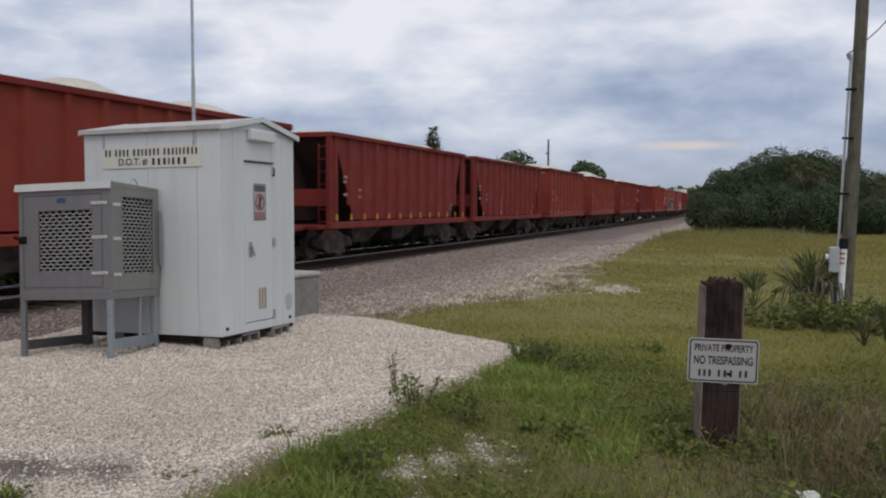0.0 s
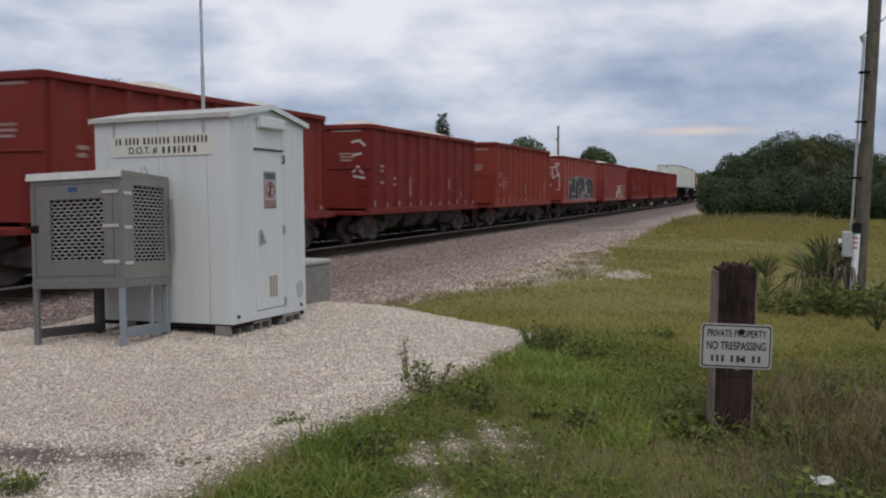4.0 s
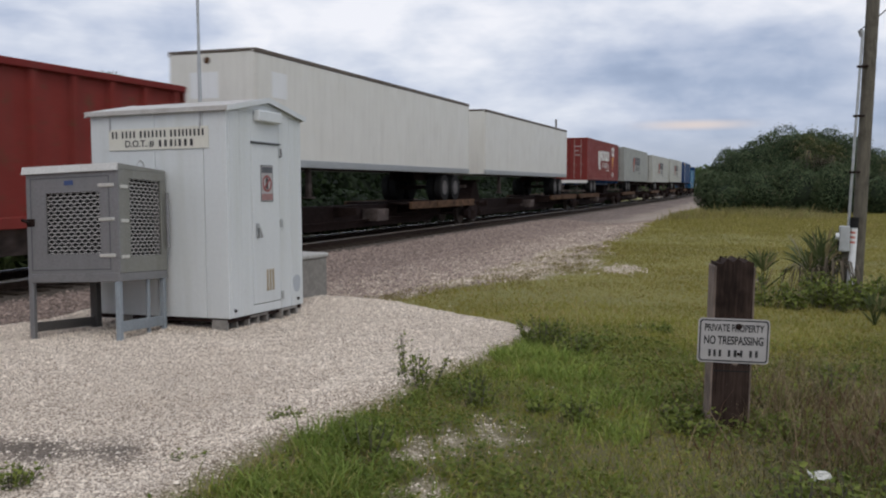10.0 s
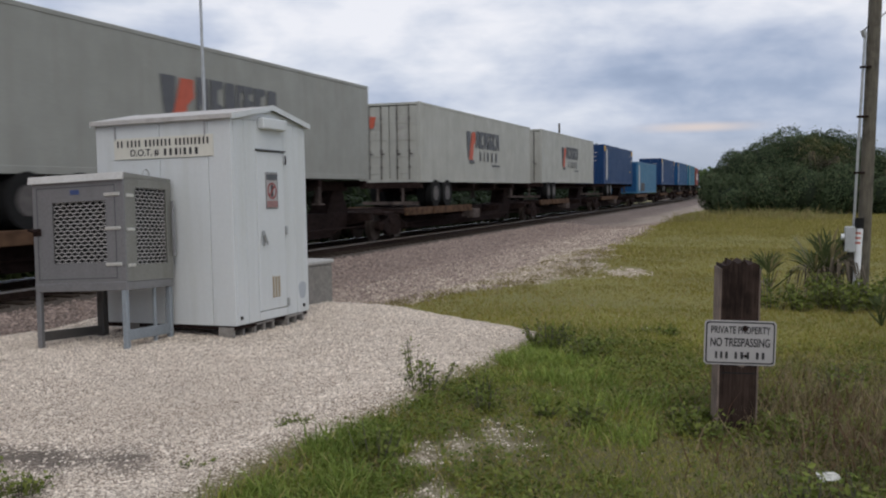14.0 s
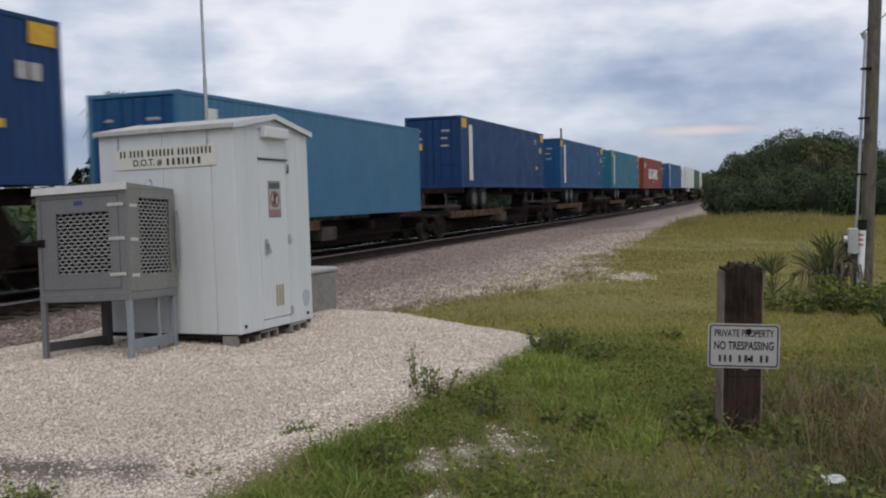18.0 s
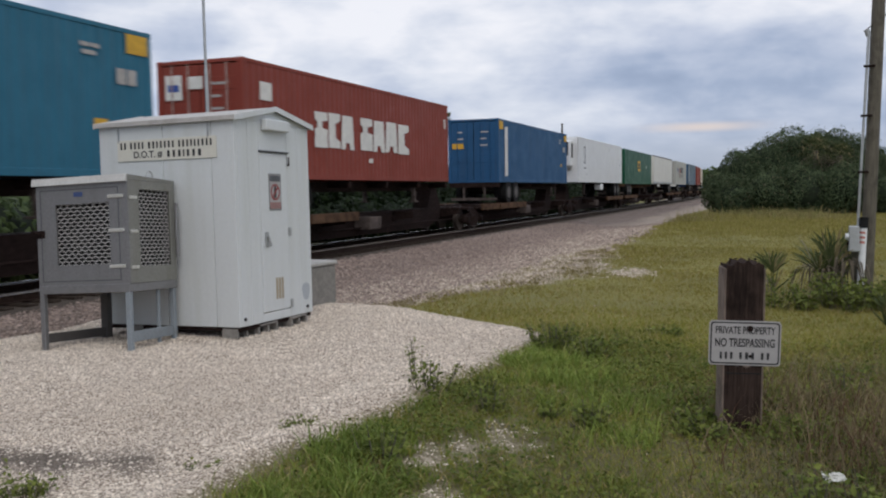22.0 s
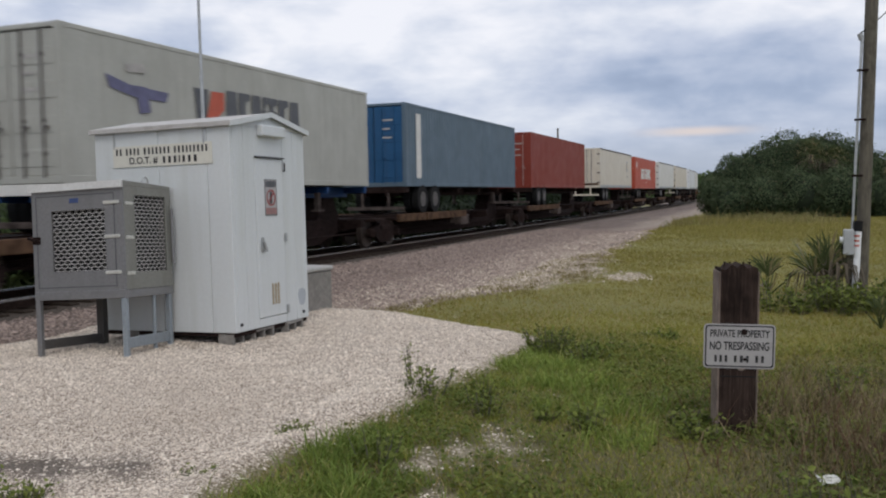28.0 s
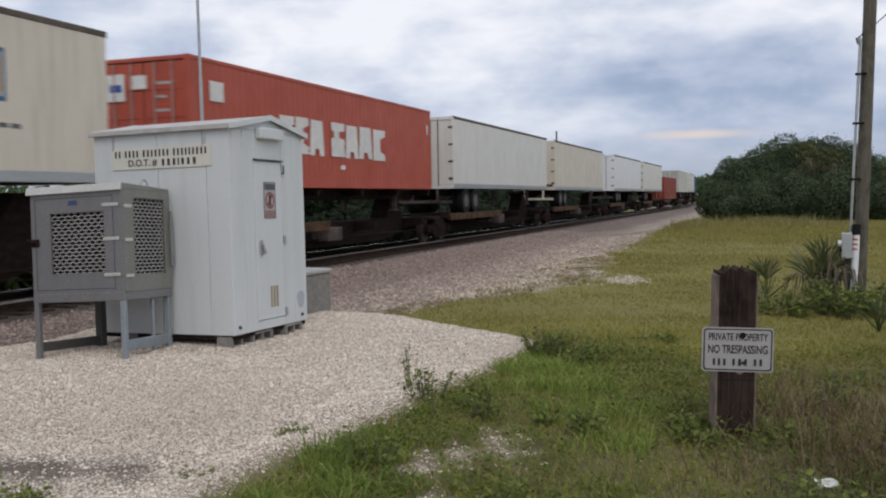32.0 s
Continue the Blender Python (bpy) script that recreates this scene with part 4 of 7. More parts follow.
HOPPERS = [(-248.2, 1, "red2", False, 0.35), (-233.7, 1, "red", True, 0.25), (-220.2, 1, "red", False, 0.22), (-207.6, 2, "red2", False, 0.3), (-194.16, 2, "red2", False, 0.4),
           (-180.2, 2, "red", False, 0.3), (-167.0, 2, "red3", False, 0.3), (-153.85, 2, "red2", False, 0.15), (-140.1, 2, "sprayed_a", False, 0.2), (-126.5, 2, "sprayed_b", False, 0.22),
           (-112.8, 2, "red3", False, 0.22), (-99.3, 2, "red3", False, 0.35), (-85.44, 2, "red", True, 0.2)]
for c, kind, key, stripes, heap in HOPPERS:
    hopper(c, kind, M[key], stripes, "sprayed" if key.startswith("sprayed") else key, heap, {-140.1: [[(0.8 * x + 0.87, z) for x, z in q] for q in TAG_A], -167.0: [[(0.5 * x + 1.6, z) for x, z in q] for q in TAG_B]}.get(c, ()))
hopper(-262.0, 1, M["red2"], False, "red2", 0.35)

# ---- intermodal


def spine_car(j0, j1, first=False, last=True, wheels_near=True):
    """One platform of a spine car between two joints; j0 the near one."""
    ob = thing("spine_car", "grimy steel spine car platform with rusty wheel decks", "spine car", "platforms of the train")
    h = (j1 - j0) / 2
    r = RAIL_TOP
    belly = [(-h + 0.3, r + 0.98), (-h + 0.3, r + 0.62), (-h + 2.0, r + 0.58), (-h + 3.4, r + 0.24), (h - 3.4, r + 0.24), (h - 2.0, r + 0.58), (h - 0.3, r + 0.62), (h - 0.3, r + 0.98)]
    part("centre_sill", Shape().prism(belly, 0, -0.36, 0.36), M["grime"], ob)
    sg = -1 if wheels_near else 1
    for sx in (-1, 1):
        s = Shape()
        a, b = sorted((sg * (h - 0.6), sg * (h - 7.6)))
        s.box(sx * 0.36, sx * 1.22, a, b, r + 0.96, r + 1.03)
        part("wheel_deck", s, M["grime"], ob)
        e = Shape()
        for y0, y1 in ((a, a + (b - a) * 0.36), (a + (b - a) * 0.38, b)):
            lo, hi = sorted((sx * 1.22, sx * 1.33))
            e.cbox(lo, hi, y0, y1, r + 0.80, r + 1.06, 0.012)
        part("deck_edge", e, M["rustbeam"], ob, "rust-streaked tan deck edge beam")
        for y in (-h + 1.9, -h * 0.25, h * 0.3, h - 1.9):
            lo, hi = sorted((sx * 0.3, sx * 1.15))
            part("cross_bearer", Shape().prism([(lo, r + 0.62), (hi, r + 0.72), (hi, r + 0.95), (lo, r + 0.95)], 1, y - 0.11, y + 0.11), M["grime"], ob)
    hy = -sg * (h - 2.6)
    st = Shape()
    st.prism([(hy - 0.75, r + 0.95), (hy + 0.75, r + 0.95), (hy + 0.2, r + 1.85), (hy - 0.2, r + 1.85)], 0, -0.32, 0.32)
    st.cbox(-0.45, 0.45, hy - 0.3, hy + 0.3, r + 1.80, r + 1.88, 0.01)
    part("hitch_stand", st, M["grime"], ob)
    box = Shape().cbox(0.4, 0.95, -0.4, 0.5, r + 0.45, r + 0.85, 0.02)
    part("brake_box", box, M["lightgrime"], ob)
    part("train_pipe", Shape().tube((0.62, -h + 0.5, r + 0.5), (0.62, h - 0.5, r + 0.5), 0.035, seg=6), M["grime"], ob)
    for sy, on in ((-1, first), (1, last)):
        p = Shape().cbox(-1.25, 1.25, sy * (h - 0.75) - 0.35, sy * (h - 0.75) + 0.35, r + 0.86, r + 0.96, 0.015)
        part("end_platform", p, M["grime"], ob)
        if on:
            add_truck(ob, sy * h if sy > 0 else -h + 0.2)
    part("coupler", Shape().cbox(-0.14, 0.14, -h - 0.1, -h + 0.5, r + 0.66, r + 0.9, 0.04), M["grime"], ob)
    return car(ob, (j0 + j1) / 2)


TYRE = Shape().tube((-0.13, 0, 0), (0.13, 0, 0), 0.5, seg=20).mesh("tyre", M["black"])
RIM = Shape().tube((0.0, 0, 0), (0.138, 0, 0), 0.29, 0.27, seg=16).mesh("rim", M["rim"])


def road_wheels(owner, ys, z):
    for y in ys:
        for sx in (-1, 1):
            for inner in (0, 1):
                w = part("tyre", TYRE, None, owner, m=pose(sx * (1.1 - 0.32 * inner), y, z, 0, 0, 0 if sx > 0 else 180))
                if not inner:
                    part("rim", RIM, None, w, "grimy pale wheel rim")
        part("axle", Shape().tube((-1.0, y, z), (1.0, y, z), 0.07, seg=8), M["grime"], owner)


def landing_legs(owner, y, top, mat):
    for sx in (-0.95, 0.95):
        s = Shape().cbox(sx - 0.07, sx + 0.07, y - 0.07, y + 0.07, RAIL_TOP + 1.3, top, 0.01)
        s.cbox(sx - 0.13, sx + 0.13, y - 0.16, y + 0.16, RAIL_TOP + 1.26, RAIL_TOP + 1.31, 0.01)
        part("landing_leg", s, mat, owner)


def chassis(n, f, zb, rear_near=True, tint="grime"):
    """The road frame under a container."""
    ob = thing("container_chassis", "skeletal road chassis with tandem wheels under a container", "chassis", "chassis on the train")
    h = (f - n) / 2
    sg = -1 if rear_near else 1
    for x in (-0.42, 0.42):
        part("main_rail", Shape().cbox(x - 0.06, x + 0.06, -h + 0.05, h - 0.05, zb - 0.34, zb - 0.04, 0.01), M[tint], ob)
    for y in np.linspace(-h + 0.2, h - 0.2, 6):
        part("cross_member", Shape().cbox(-1.2, 1.2, y - 0.07, y + 0.07, zb - 0.22, zb - 0.03, 0.01), M[tint], ob)
    e = sg * (h - 0.06)
    b = Shape().cbox(-1.2, 1.2, e - 0.05, e + 0.05, zb - 0.22, zb - 0.005, 0.01)
    part("rear_bolster", b, M["mark"] if tint == "navy" else M[tint], ob, "chassis rear beam with lamps")
    g = Shape()
    for x in (-0.5, 0.5):
        g.cbox(x - 0.04, x + 0.04, e - 0.04, e + 0.04, zb - 0.75, zb - 0.2, 0.008)
    g.cbox(-1.1, 1.1, e - 0.04, e + 0.04, zb - 0.82, zb - 0.70, 0.008)
    part("bumper", g, M["lightgrime"], ob)
    road_wheels(ob, [sg * (h - 1.5), sg * (h - 2.75)], RAIL_TOP + 1.05 + 0.5)
    landing_legs(ob, -sg * (h - 2.9), zb - 0.2, M["lightgrime"])
    return car(ob, (n + f) / 2)


def corrugated(x, y0, y1, z0, z1, depth, pitch, face):
    """A trapezoid-ribbed steel wall at x, facing +x or -x."""
    s = Shape()
    n = max(4, int((y1 - y0) / pitch))
    p = (y1 - y0) / n
    prof = []
    for i in range(n):
        y = y0 + i * p
        prof += [(y, 0.0), (y + 0.28 * p, 0.0), (y + 0.5 * p, -depth), (y + 0.78 * p, -depth)]
    prof.append((y1, 0.0))
    v = [(x + face * d, y, z) for y, d in prof for z in (z0, z1)]
    f = [(2 * i, 2 * i + 2, 2 * i + 3, 2 * i + 1) for i in range(len(prof) - 1)]
    return s.add(v, f if face > 0 else [tuple(reversed(q)) for q in f])


def on_side(shape, y0, y1, z0, z1, x=1.226):
    shape.box(x, x + 0.004, y0, y1, z0, z1)


def container(n, f, zb, zt, mat, label, doors_near=True, marks=None, hc=False, stripe=False, smooth=False, door=None):
    ob = thing("shipping_container", label, "shipping container", "containers on the train")
    h, W = (f - n) / 2, 1.22
    for sx in (-1, 1):
        s = corrugated(sx * (W - 0.012), -h + 0.12, h - 0.12, zb + 0.14, zt - 0.09, 0.006 if smooth else 0.015, 1.2 if smooth else 0.278, sx)
        part("side_wall", s, M[mat], ob)
    fr = Shape()
    for sy in (-1, 1):
        for sx in (-1, 1):
            a, b = sorted((sx * W, sx * (W - 0.14)))
            c, d = sorted((sy * h, sy * (h - 0.15)))
            fr.cbox(a, b, c, d, zb, zt, 0.012)
    for z0, z1 in ((zb, zb + 0.15), (zt - 0.1, zt)):
        for sx in (-1, 1):
            a, b = sorted((sx * (W - 0.004), sx * (W - 0.1)))
            fr.cbox(a, b, -h + 0.12, h - 0.12, z0 + 0.004, z1 - 0.004, 0.008)
        for sy in (-1, 1):
            a, b = sorted((sy * (h - 0.004), sy * (h - 0.1)))
            fr.cbox(-W + 0.12, W - 0.12, a, b, z0 + 0.004, z1 - 0.004, 0.008)
    part("frame", fr, M[mat], ob)
    for sy in (-1, 1):
        for sx in (-1, 1):
            for z in (zb, zt - 0.12):
                a, b = sorted((sx * (W + 0.003), sx * (W - 0.16)))
                c, d = sorted((sy * (h + 0.003), sy * (h - 0.17)))
                part("corner_casting", Shape().cbox(a, b, c, d, z - 0.003, z + 0.122, 0.01), M[mat], ob)
    part("roof", Shape().box(-W + 0.03, W - 0.03, -h + 0.05, h - 0.05, zt - 0.06, zt - 0.015), M[mat], ob)
    part("floor", Shape().box(-W + 0.1, W - 0.1, -h + 0.1, h - 0.1, zb + 0.02, zb + 0.12), M["grime"], ob)
    sd = -1 if doors_near else 1
    e = sd * (h - 0.05)
    for sx in (-1, 1):
        a, b = sorted((sx * 0.015, sx * (W - 0.14)))
        d = Shape().cbox(a, b, e - 0.02, e + 0.02, zb + 0.15, zt - 0.12, 0.008)
        leaf = part("door", d, M[door or mat], ob)
        for z in np.linspace(zb + 0.3, zt - 0.75, 4):
            part("door_panel", Shape().cbox(a + 0.06, b - 0.06, e + sd * 0.02 - 0.012, e + sd * 0.02 + 0.012, z, z + 0.32, 0.01), M[door or mat], leaf)
        for k in (0.28, 0.72):
            x = a + (b - a) * k
            bar = Shape().tube((x, e + sd * 0.055, zb + 0.1), (x, e + sd * 0.055, zt - 0.1), 0.022, seg=8)
            for z in (zb + 0.5, zb + 1.1, zt - 0.6):
                bar.cbox(x - 0.05, x + 0.05, e + sd * 0.03 - 0.02, e + sd * 0.03 + 0.02, z, z + 0.07, 0.005)
            bar.cbox(x - 0.02, x + 0.14, e + sd * 0.07 - 0.012, e + sd * 0.07 + 0.012, zb + 1.0, zb + 1.05, 0.004)
            part("locking_bar", bar, M[door or mat] if mat in ("navy", "blue", "blue2", "teal", "lightblue", "slate", "green") else M["faint"] if mat in ("maroon", "brick", "orange") else M["rim"], leaf)
        for j, w_ in enumerate((0.42, 0.3, 0.36) if sx > 0 else (0.25, 0.3)):
            q = Shape().box(a + 0.3, a + 0.3 + w_, e + sd * 0.036 - 0.003, e + sd * 0.036 + 0.003, zt - 0.62 - j * 0.3, zt - 0.56 - j * 0.3)
            part("door_stencil", q, M["palemark"], leaf)
    part("end_wall", Shape().cbox(-W + 0.12, W - 0.12, -e - 0.02, -e + 0.02, zb + 0.12, zt - 0.1, 0.01), M[mat], ob)
    if hc:
        for y in (-h + 0.05, h - 0.75):
            s = Shape()
            on_side(s, y, y + 0.62, zt - 0.48, zt - 0.10)
            part("height_mark", s, M["yellow"], ob, "yellow high-cube mark")
        s = Shape().box(-W + 0.2, -W + 0.75, -h - 0.004, -h, zb + 1.55, zb + 1.8) if doors_near else Shape().box(0.2, 0.7, -h - 0.004, -h, zb + 1.6, zb + 1.8)
        part("height_mark", s, M["yellow"], ob, "yellow high-cube mark")
        for y0, y1, z0, z1 in ((h - 1.05, h - 0.8, zt - 1.1, zt - 0.8), (h - 0.75, h - 0.5, zt - 1.1, zt - 0.8), (h - 2.0, h - 1.75, zt - 0.5, zt - 0.42),
                               (h - 1.7, h - 1.5, zt - 0.5, zt - 0.42), (h - 1.95, h - 1.6, zt - 0.64, zt - 0.56)):
            s = Shape()
            on_side(s, y0, y1, z0, z1, W + 0.006)
            part("size_mark", s, M["palemark"], ob, "worn white painted mark")
        s = Shape()
        on_side(s, h - 1.7, h - 1.35, zb + 0.95, zb + 1.1, W + 0.006)
        part("caution_label", s, M["yellow"], ob, "small yellow label")
    if stripe:
        s = Shape()
        on_side(s, -h + 0.95, -h + 1.4, zb + 0.3, zt - 0.32)
        part("white_panel", s, M["mark"], ob, "white vertical panel")
    for name, mk, colour, text in marks(h, zb, zt) if marks else ():
        part(name, mk, M[colour], ob, text)
    return car(ob, (n + f) / 2)


def letter_block(y, z, w, h, kind, x=1.226):
    """A heavy painted block with notches, standing for one unlettered character."""
    n, d = 0.2 * h, 0.42 * w
    pts = {0: [(0, 0), (w, 0), (w, 0.52 * h), (w - d, 0.56 * h), (w - d, 0.74 * h), (w, 0.78 * h), (w, h), (0, h), (0, 0.78 * h), (0.2 * w, 0.74 * h), (0.2 * w, 0.56 * h), (0, 0.52 * h)],
           1: [(0, 0), (0.3 * w, 0), (0.38 * w, n), (0.62 * w, n), (0.7 * w, 0), (w, 0), (0.9 * w, h), (0.1 * w, h)],
           2: [(0, 0), (w, 0), (w, n), (w - d, 0.3 * h), (w - d, 0.7 * h), (w, h - n), (w, h), (0, h)]}[kind]
    return Shape().prism([(y + a, z + b) for a, b in pts], 0, x, x + 0.005)


def big_word(h, zb, zt):
    """Two words of heavy white letters, as plain blocks."""
    out, y = [], -3.55
    for i, (w, gap) in enumerate(((0.74, 0.08), (0.70, 0.06), (0.84, 0.46), (0.84, 0.06), (0.88, 0.04), (0.98, 0.08), (0.92, 0.1))):
        out.append(("block", letter_block(y, zb + 0.9 + 0.02 * (i % 2), w, 0.98, (0, 2, 1, 0, 1, 1, 2)[i]), "mark", "heavy white painted shape"))
        y += w + gap
    for y0, y1, z0, z1 in ((-h + 0.75, -h + 1.3, zt - 0.95, zt - 0.5), (h - 0.45, h - 0.3, zt - 0.9, zt - 0.55), (-0.1, 0.2, zb + 0.55, zb + 0.68)):
        t = Shape()
        on_side(t, y0, y1, z0, z1)
        out.append(("size_mark", t, "mark", "worn white painted mark"))
    out.append(("end_placard", Shape().box(-0.98, -0.5, -h - 0.006, -h + 0.002, zt - 0.95, zt - 0.35), "mark", "white placard on the door"))
    out.append(("placard_figure", Shape().box(-0.9, -0.58, -h - 0.009, -h - 0.006, zt - 0.75, zt - 0.58), "bluemark", "blue figure on the placard"))
    out.append(("end_mark", Shape().box(-0.35, 0.1, -h - 0.006, -h + 0.002, zt - 0.7, zt - 0.4), "mark", "worn white painted mark"))
    return out


def emblem(light, swoosh=False):
    def make(h, zb, zt):
        """A slanted two-colour emblem with a line of heavy letters beside it."""
        base = "mark" if light else "greymark"
        out = []
        bar = Shape().prism([(-2.35, zb + 1.0), (-2.1, zb + 1.0), (-2.0, zb + 2.12), (-2.52, zb + 2.12)], 0, 1.226, 1.230)
        run = Shape().prism([(-2.25, zb + 0.95), (-1.75, zb + 0.95), (-1.62, zb + 1.55), (-1.38, zb + 1.72), (-1.38, zb + 2.1), (-1.85, zb + 2.1), (-1.98, zb + 1.7), (-2.08, zb + 1.45)], 0, 1.231, 1.235)
        foot = Shape().prism([(-2.2, zb + 0.8), (-1.5, zb + 0.8), (-1.55, zb + 0.94), (-2.18, zb + 0.94)], 0, 1.226, 1.230)
        out += [("emblem", bar, base, ""), ("emblem_sweep", run, "mark" if light else "orangemark", "slanted emblem"), ("emblem_foot", foot, base, "")]
        y = -1.3
        for i, w in enumerate((0.54, 0.54, 0.52, 0.24, 0.52, 0.56, 0.56)):
            out.append(("letter_block", letter_block(y, zb + 1.46, w * 0.9, 0.72, (1, 2, 1, 2, 0, 2, 1)[i]), base, "heavy painted letter shape"))
            y += w
        y = -0.75
        for w in (0.22, 0.14, 0.32, 0.3, 0.32):
            c = Shape()
            on_side(c, y, y + w * 0.75, zb + 0.92, zb + 1.32)
            out.append(("letter_block", c, base, "heavy painted letter shape"))
            y += w + 0.32
        c = Shape()
        on_side(c, 1.0, 2.2, zb + 0.72, zb + 0.79)
        out.append(("web_line", c, base, ""))
        e = Shape().prism([(-0.9, zt - 0.9), (-0.6, zt - 0.9), (-0.5, zt - 0.5), (-0.85, zt - 0.45)], 1, -h - 0.008, -h + 0.0)
        out.append(("end_emblem", e, "orangemark", "small red emblem on the door end"))
        if light:
            d = Shape().prism([(3.55, zb + 1.3), (3.75, zb + 0.65), (4.0, zb + 1.2), (4.5, zb + 1.85), (3.4, zb + 1.85)], 0, 1.226, 1.230)
            g = Shape().prism([(3.6, zb + 1.35), (3.75, zb + 0.95), (3.92, zb + 1.35), (4.0, zb + 1.8), (3.5, zb + 1.8)], 0, 1.231, 1.234)
            out += [("flame_mark", d, "orangemark", "orange pointed emblem"), ("flame_core", g, "yellow", "yellow heart of the emblem")]
            for y0, y1 in ((3.3, 3.8), (3.86, 4.5)):
                out.append(("number_mark", letter_block(y0, zb + 1.9, y1 - y0, 0.66, 2), "mark", "white painted number shape"))
            for k in range(3):
                q = Shape()
                on_side(q, 3.4, 4.4 - 0.1 * k, zb + 0.52 - 0.12 * k, zb + 0.58 - 0.12 * k)
                out.append(("text_line", q, "mark", ""))
        if swoosh:
            a = Shape().prism([(-5.3, zb + 2.1), (-4.6, zb + 1.95), (-3.4, zb + 1.9), (-3.5, zb + 1.7), (-4.5, zb + 1.72), (-5.2, zb + 1.85)], 0, 1.226, 1.231)
            b = Shape().prism([(-4.45, zb + 1.95), (-4.1, zb + 1.95), (-4.0, zb + 1.45), (-4.35, zb + 1.4)], 0, 1.231, 1.235)
            c = Shape().prism([(-4.75, zb + 2.35), (-4.2, zb + 2.4), (-4.1, zb + 2.22), (-4.7, zb + 2.2)], 0, 1.226, 1.231)
            out += [("swoosh", a, "purplemark", "faded purple swoosh"), ("swoosh_figure", b, "purplemark", ""), ("swoosh_cap", c, "palemark", "")]
        return out
    return make


def rust_patch(h, zb, zt):
    a = Shape()
    on_side(a, -h + 2.1, -h + 4.6, zb + 0.2, zb + 0.95)
    return [("rust_patch", a, "rustpatch", "brown primed patch low on the side")]


def flag_mark(h, zb, zt):
    a = Shape()
    on_side(a, -0.9, 0.6, zb + 1.15, zb + 2.05)
    b = Shape()
    b.box(1.231, 1.234, -0.65, -0.25, zb + 1.35, zb + 1.85)
    b.box(1.231, 1.234, -0.1, 0.35, zb + 1.35, zb + 1.85)
    c = Shape().prism([(0.54 * h, zb + 1.6), (0.54 * h + 0.2, zb + 1.35), (0.54 * h + 0.4, zb + 1.6), (0.54 * h + 0.2, zb + 1.85)], 0, 1.226, 1.23)
    p = Shape().cbox(1.2, 1.224, -h + 1.28, -h + 1.4, zb + 0.15, zt - 0.1, 0.008)
    e = Shape().prism([(0.35, zb + 1.9), (0.65, zb + 1.6), (0.95, zb + 1.9), (0.65, zb + 2.2)], 1, -h - 0.09, -h - 0.085)
    return [("emblem", a, "yellow", "yellow square emblem"), ("emblem_figure", b, "rustpatch", "dark figure in the emblem"), ("side_post", p, "green", ""), ("diamond_mark", c, "mark", "white diamond placard"), ("end_diamond", e, "mark", "white diamond placard")]


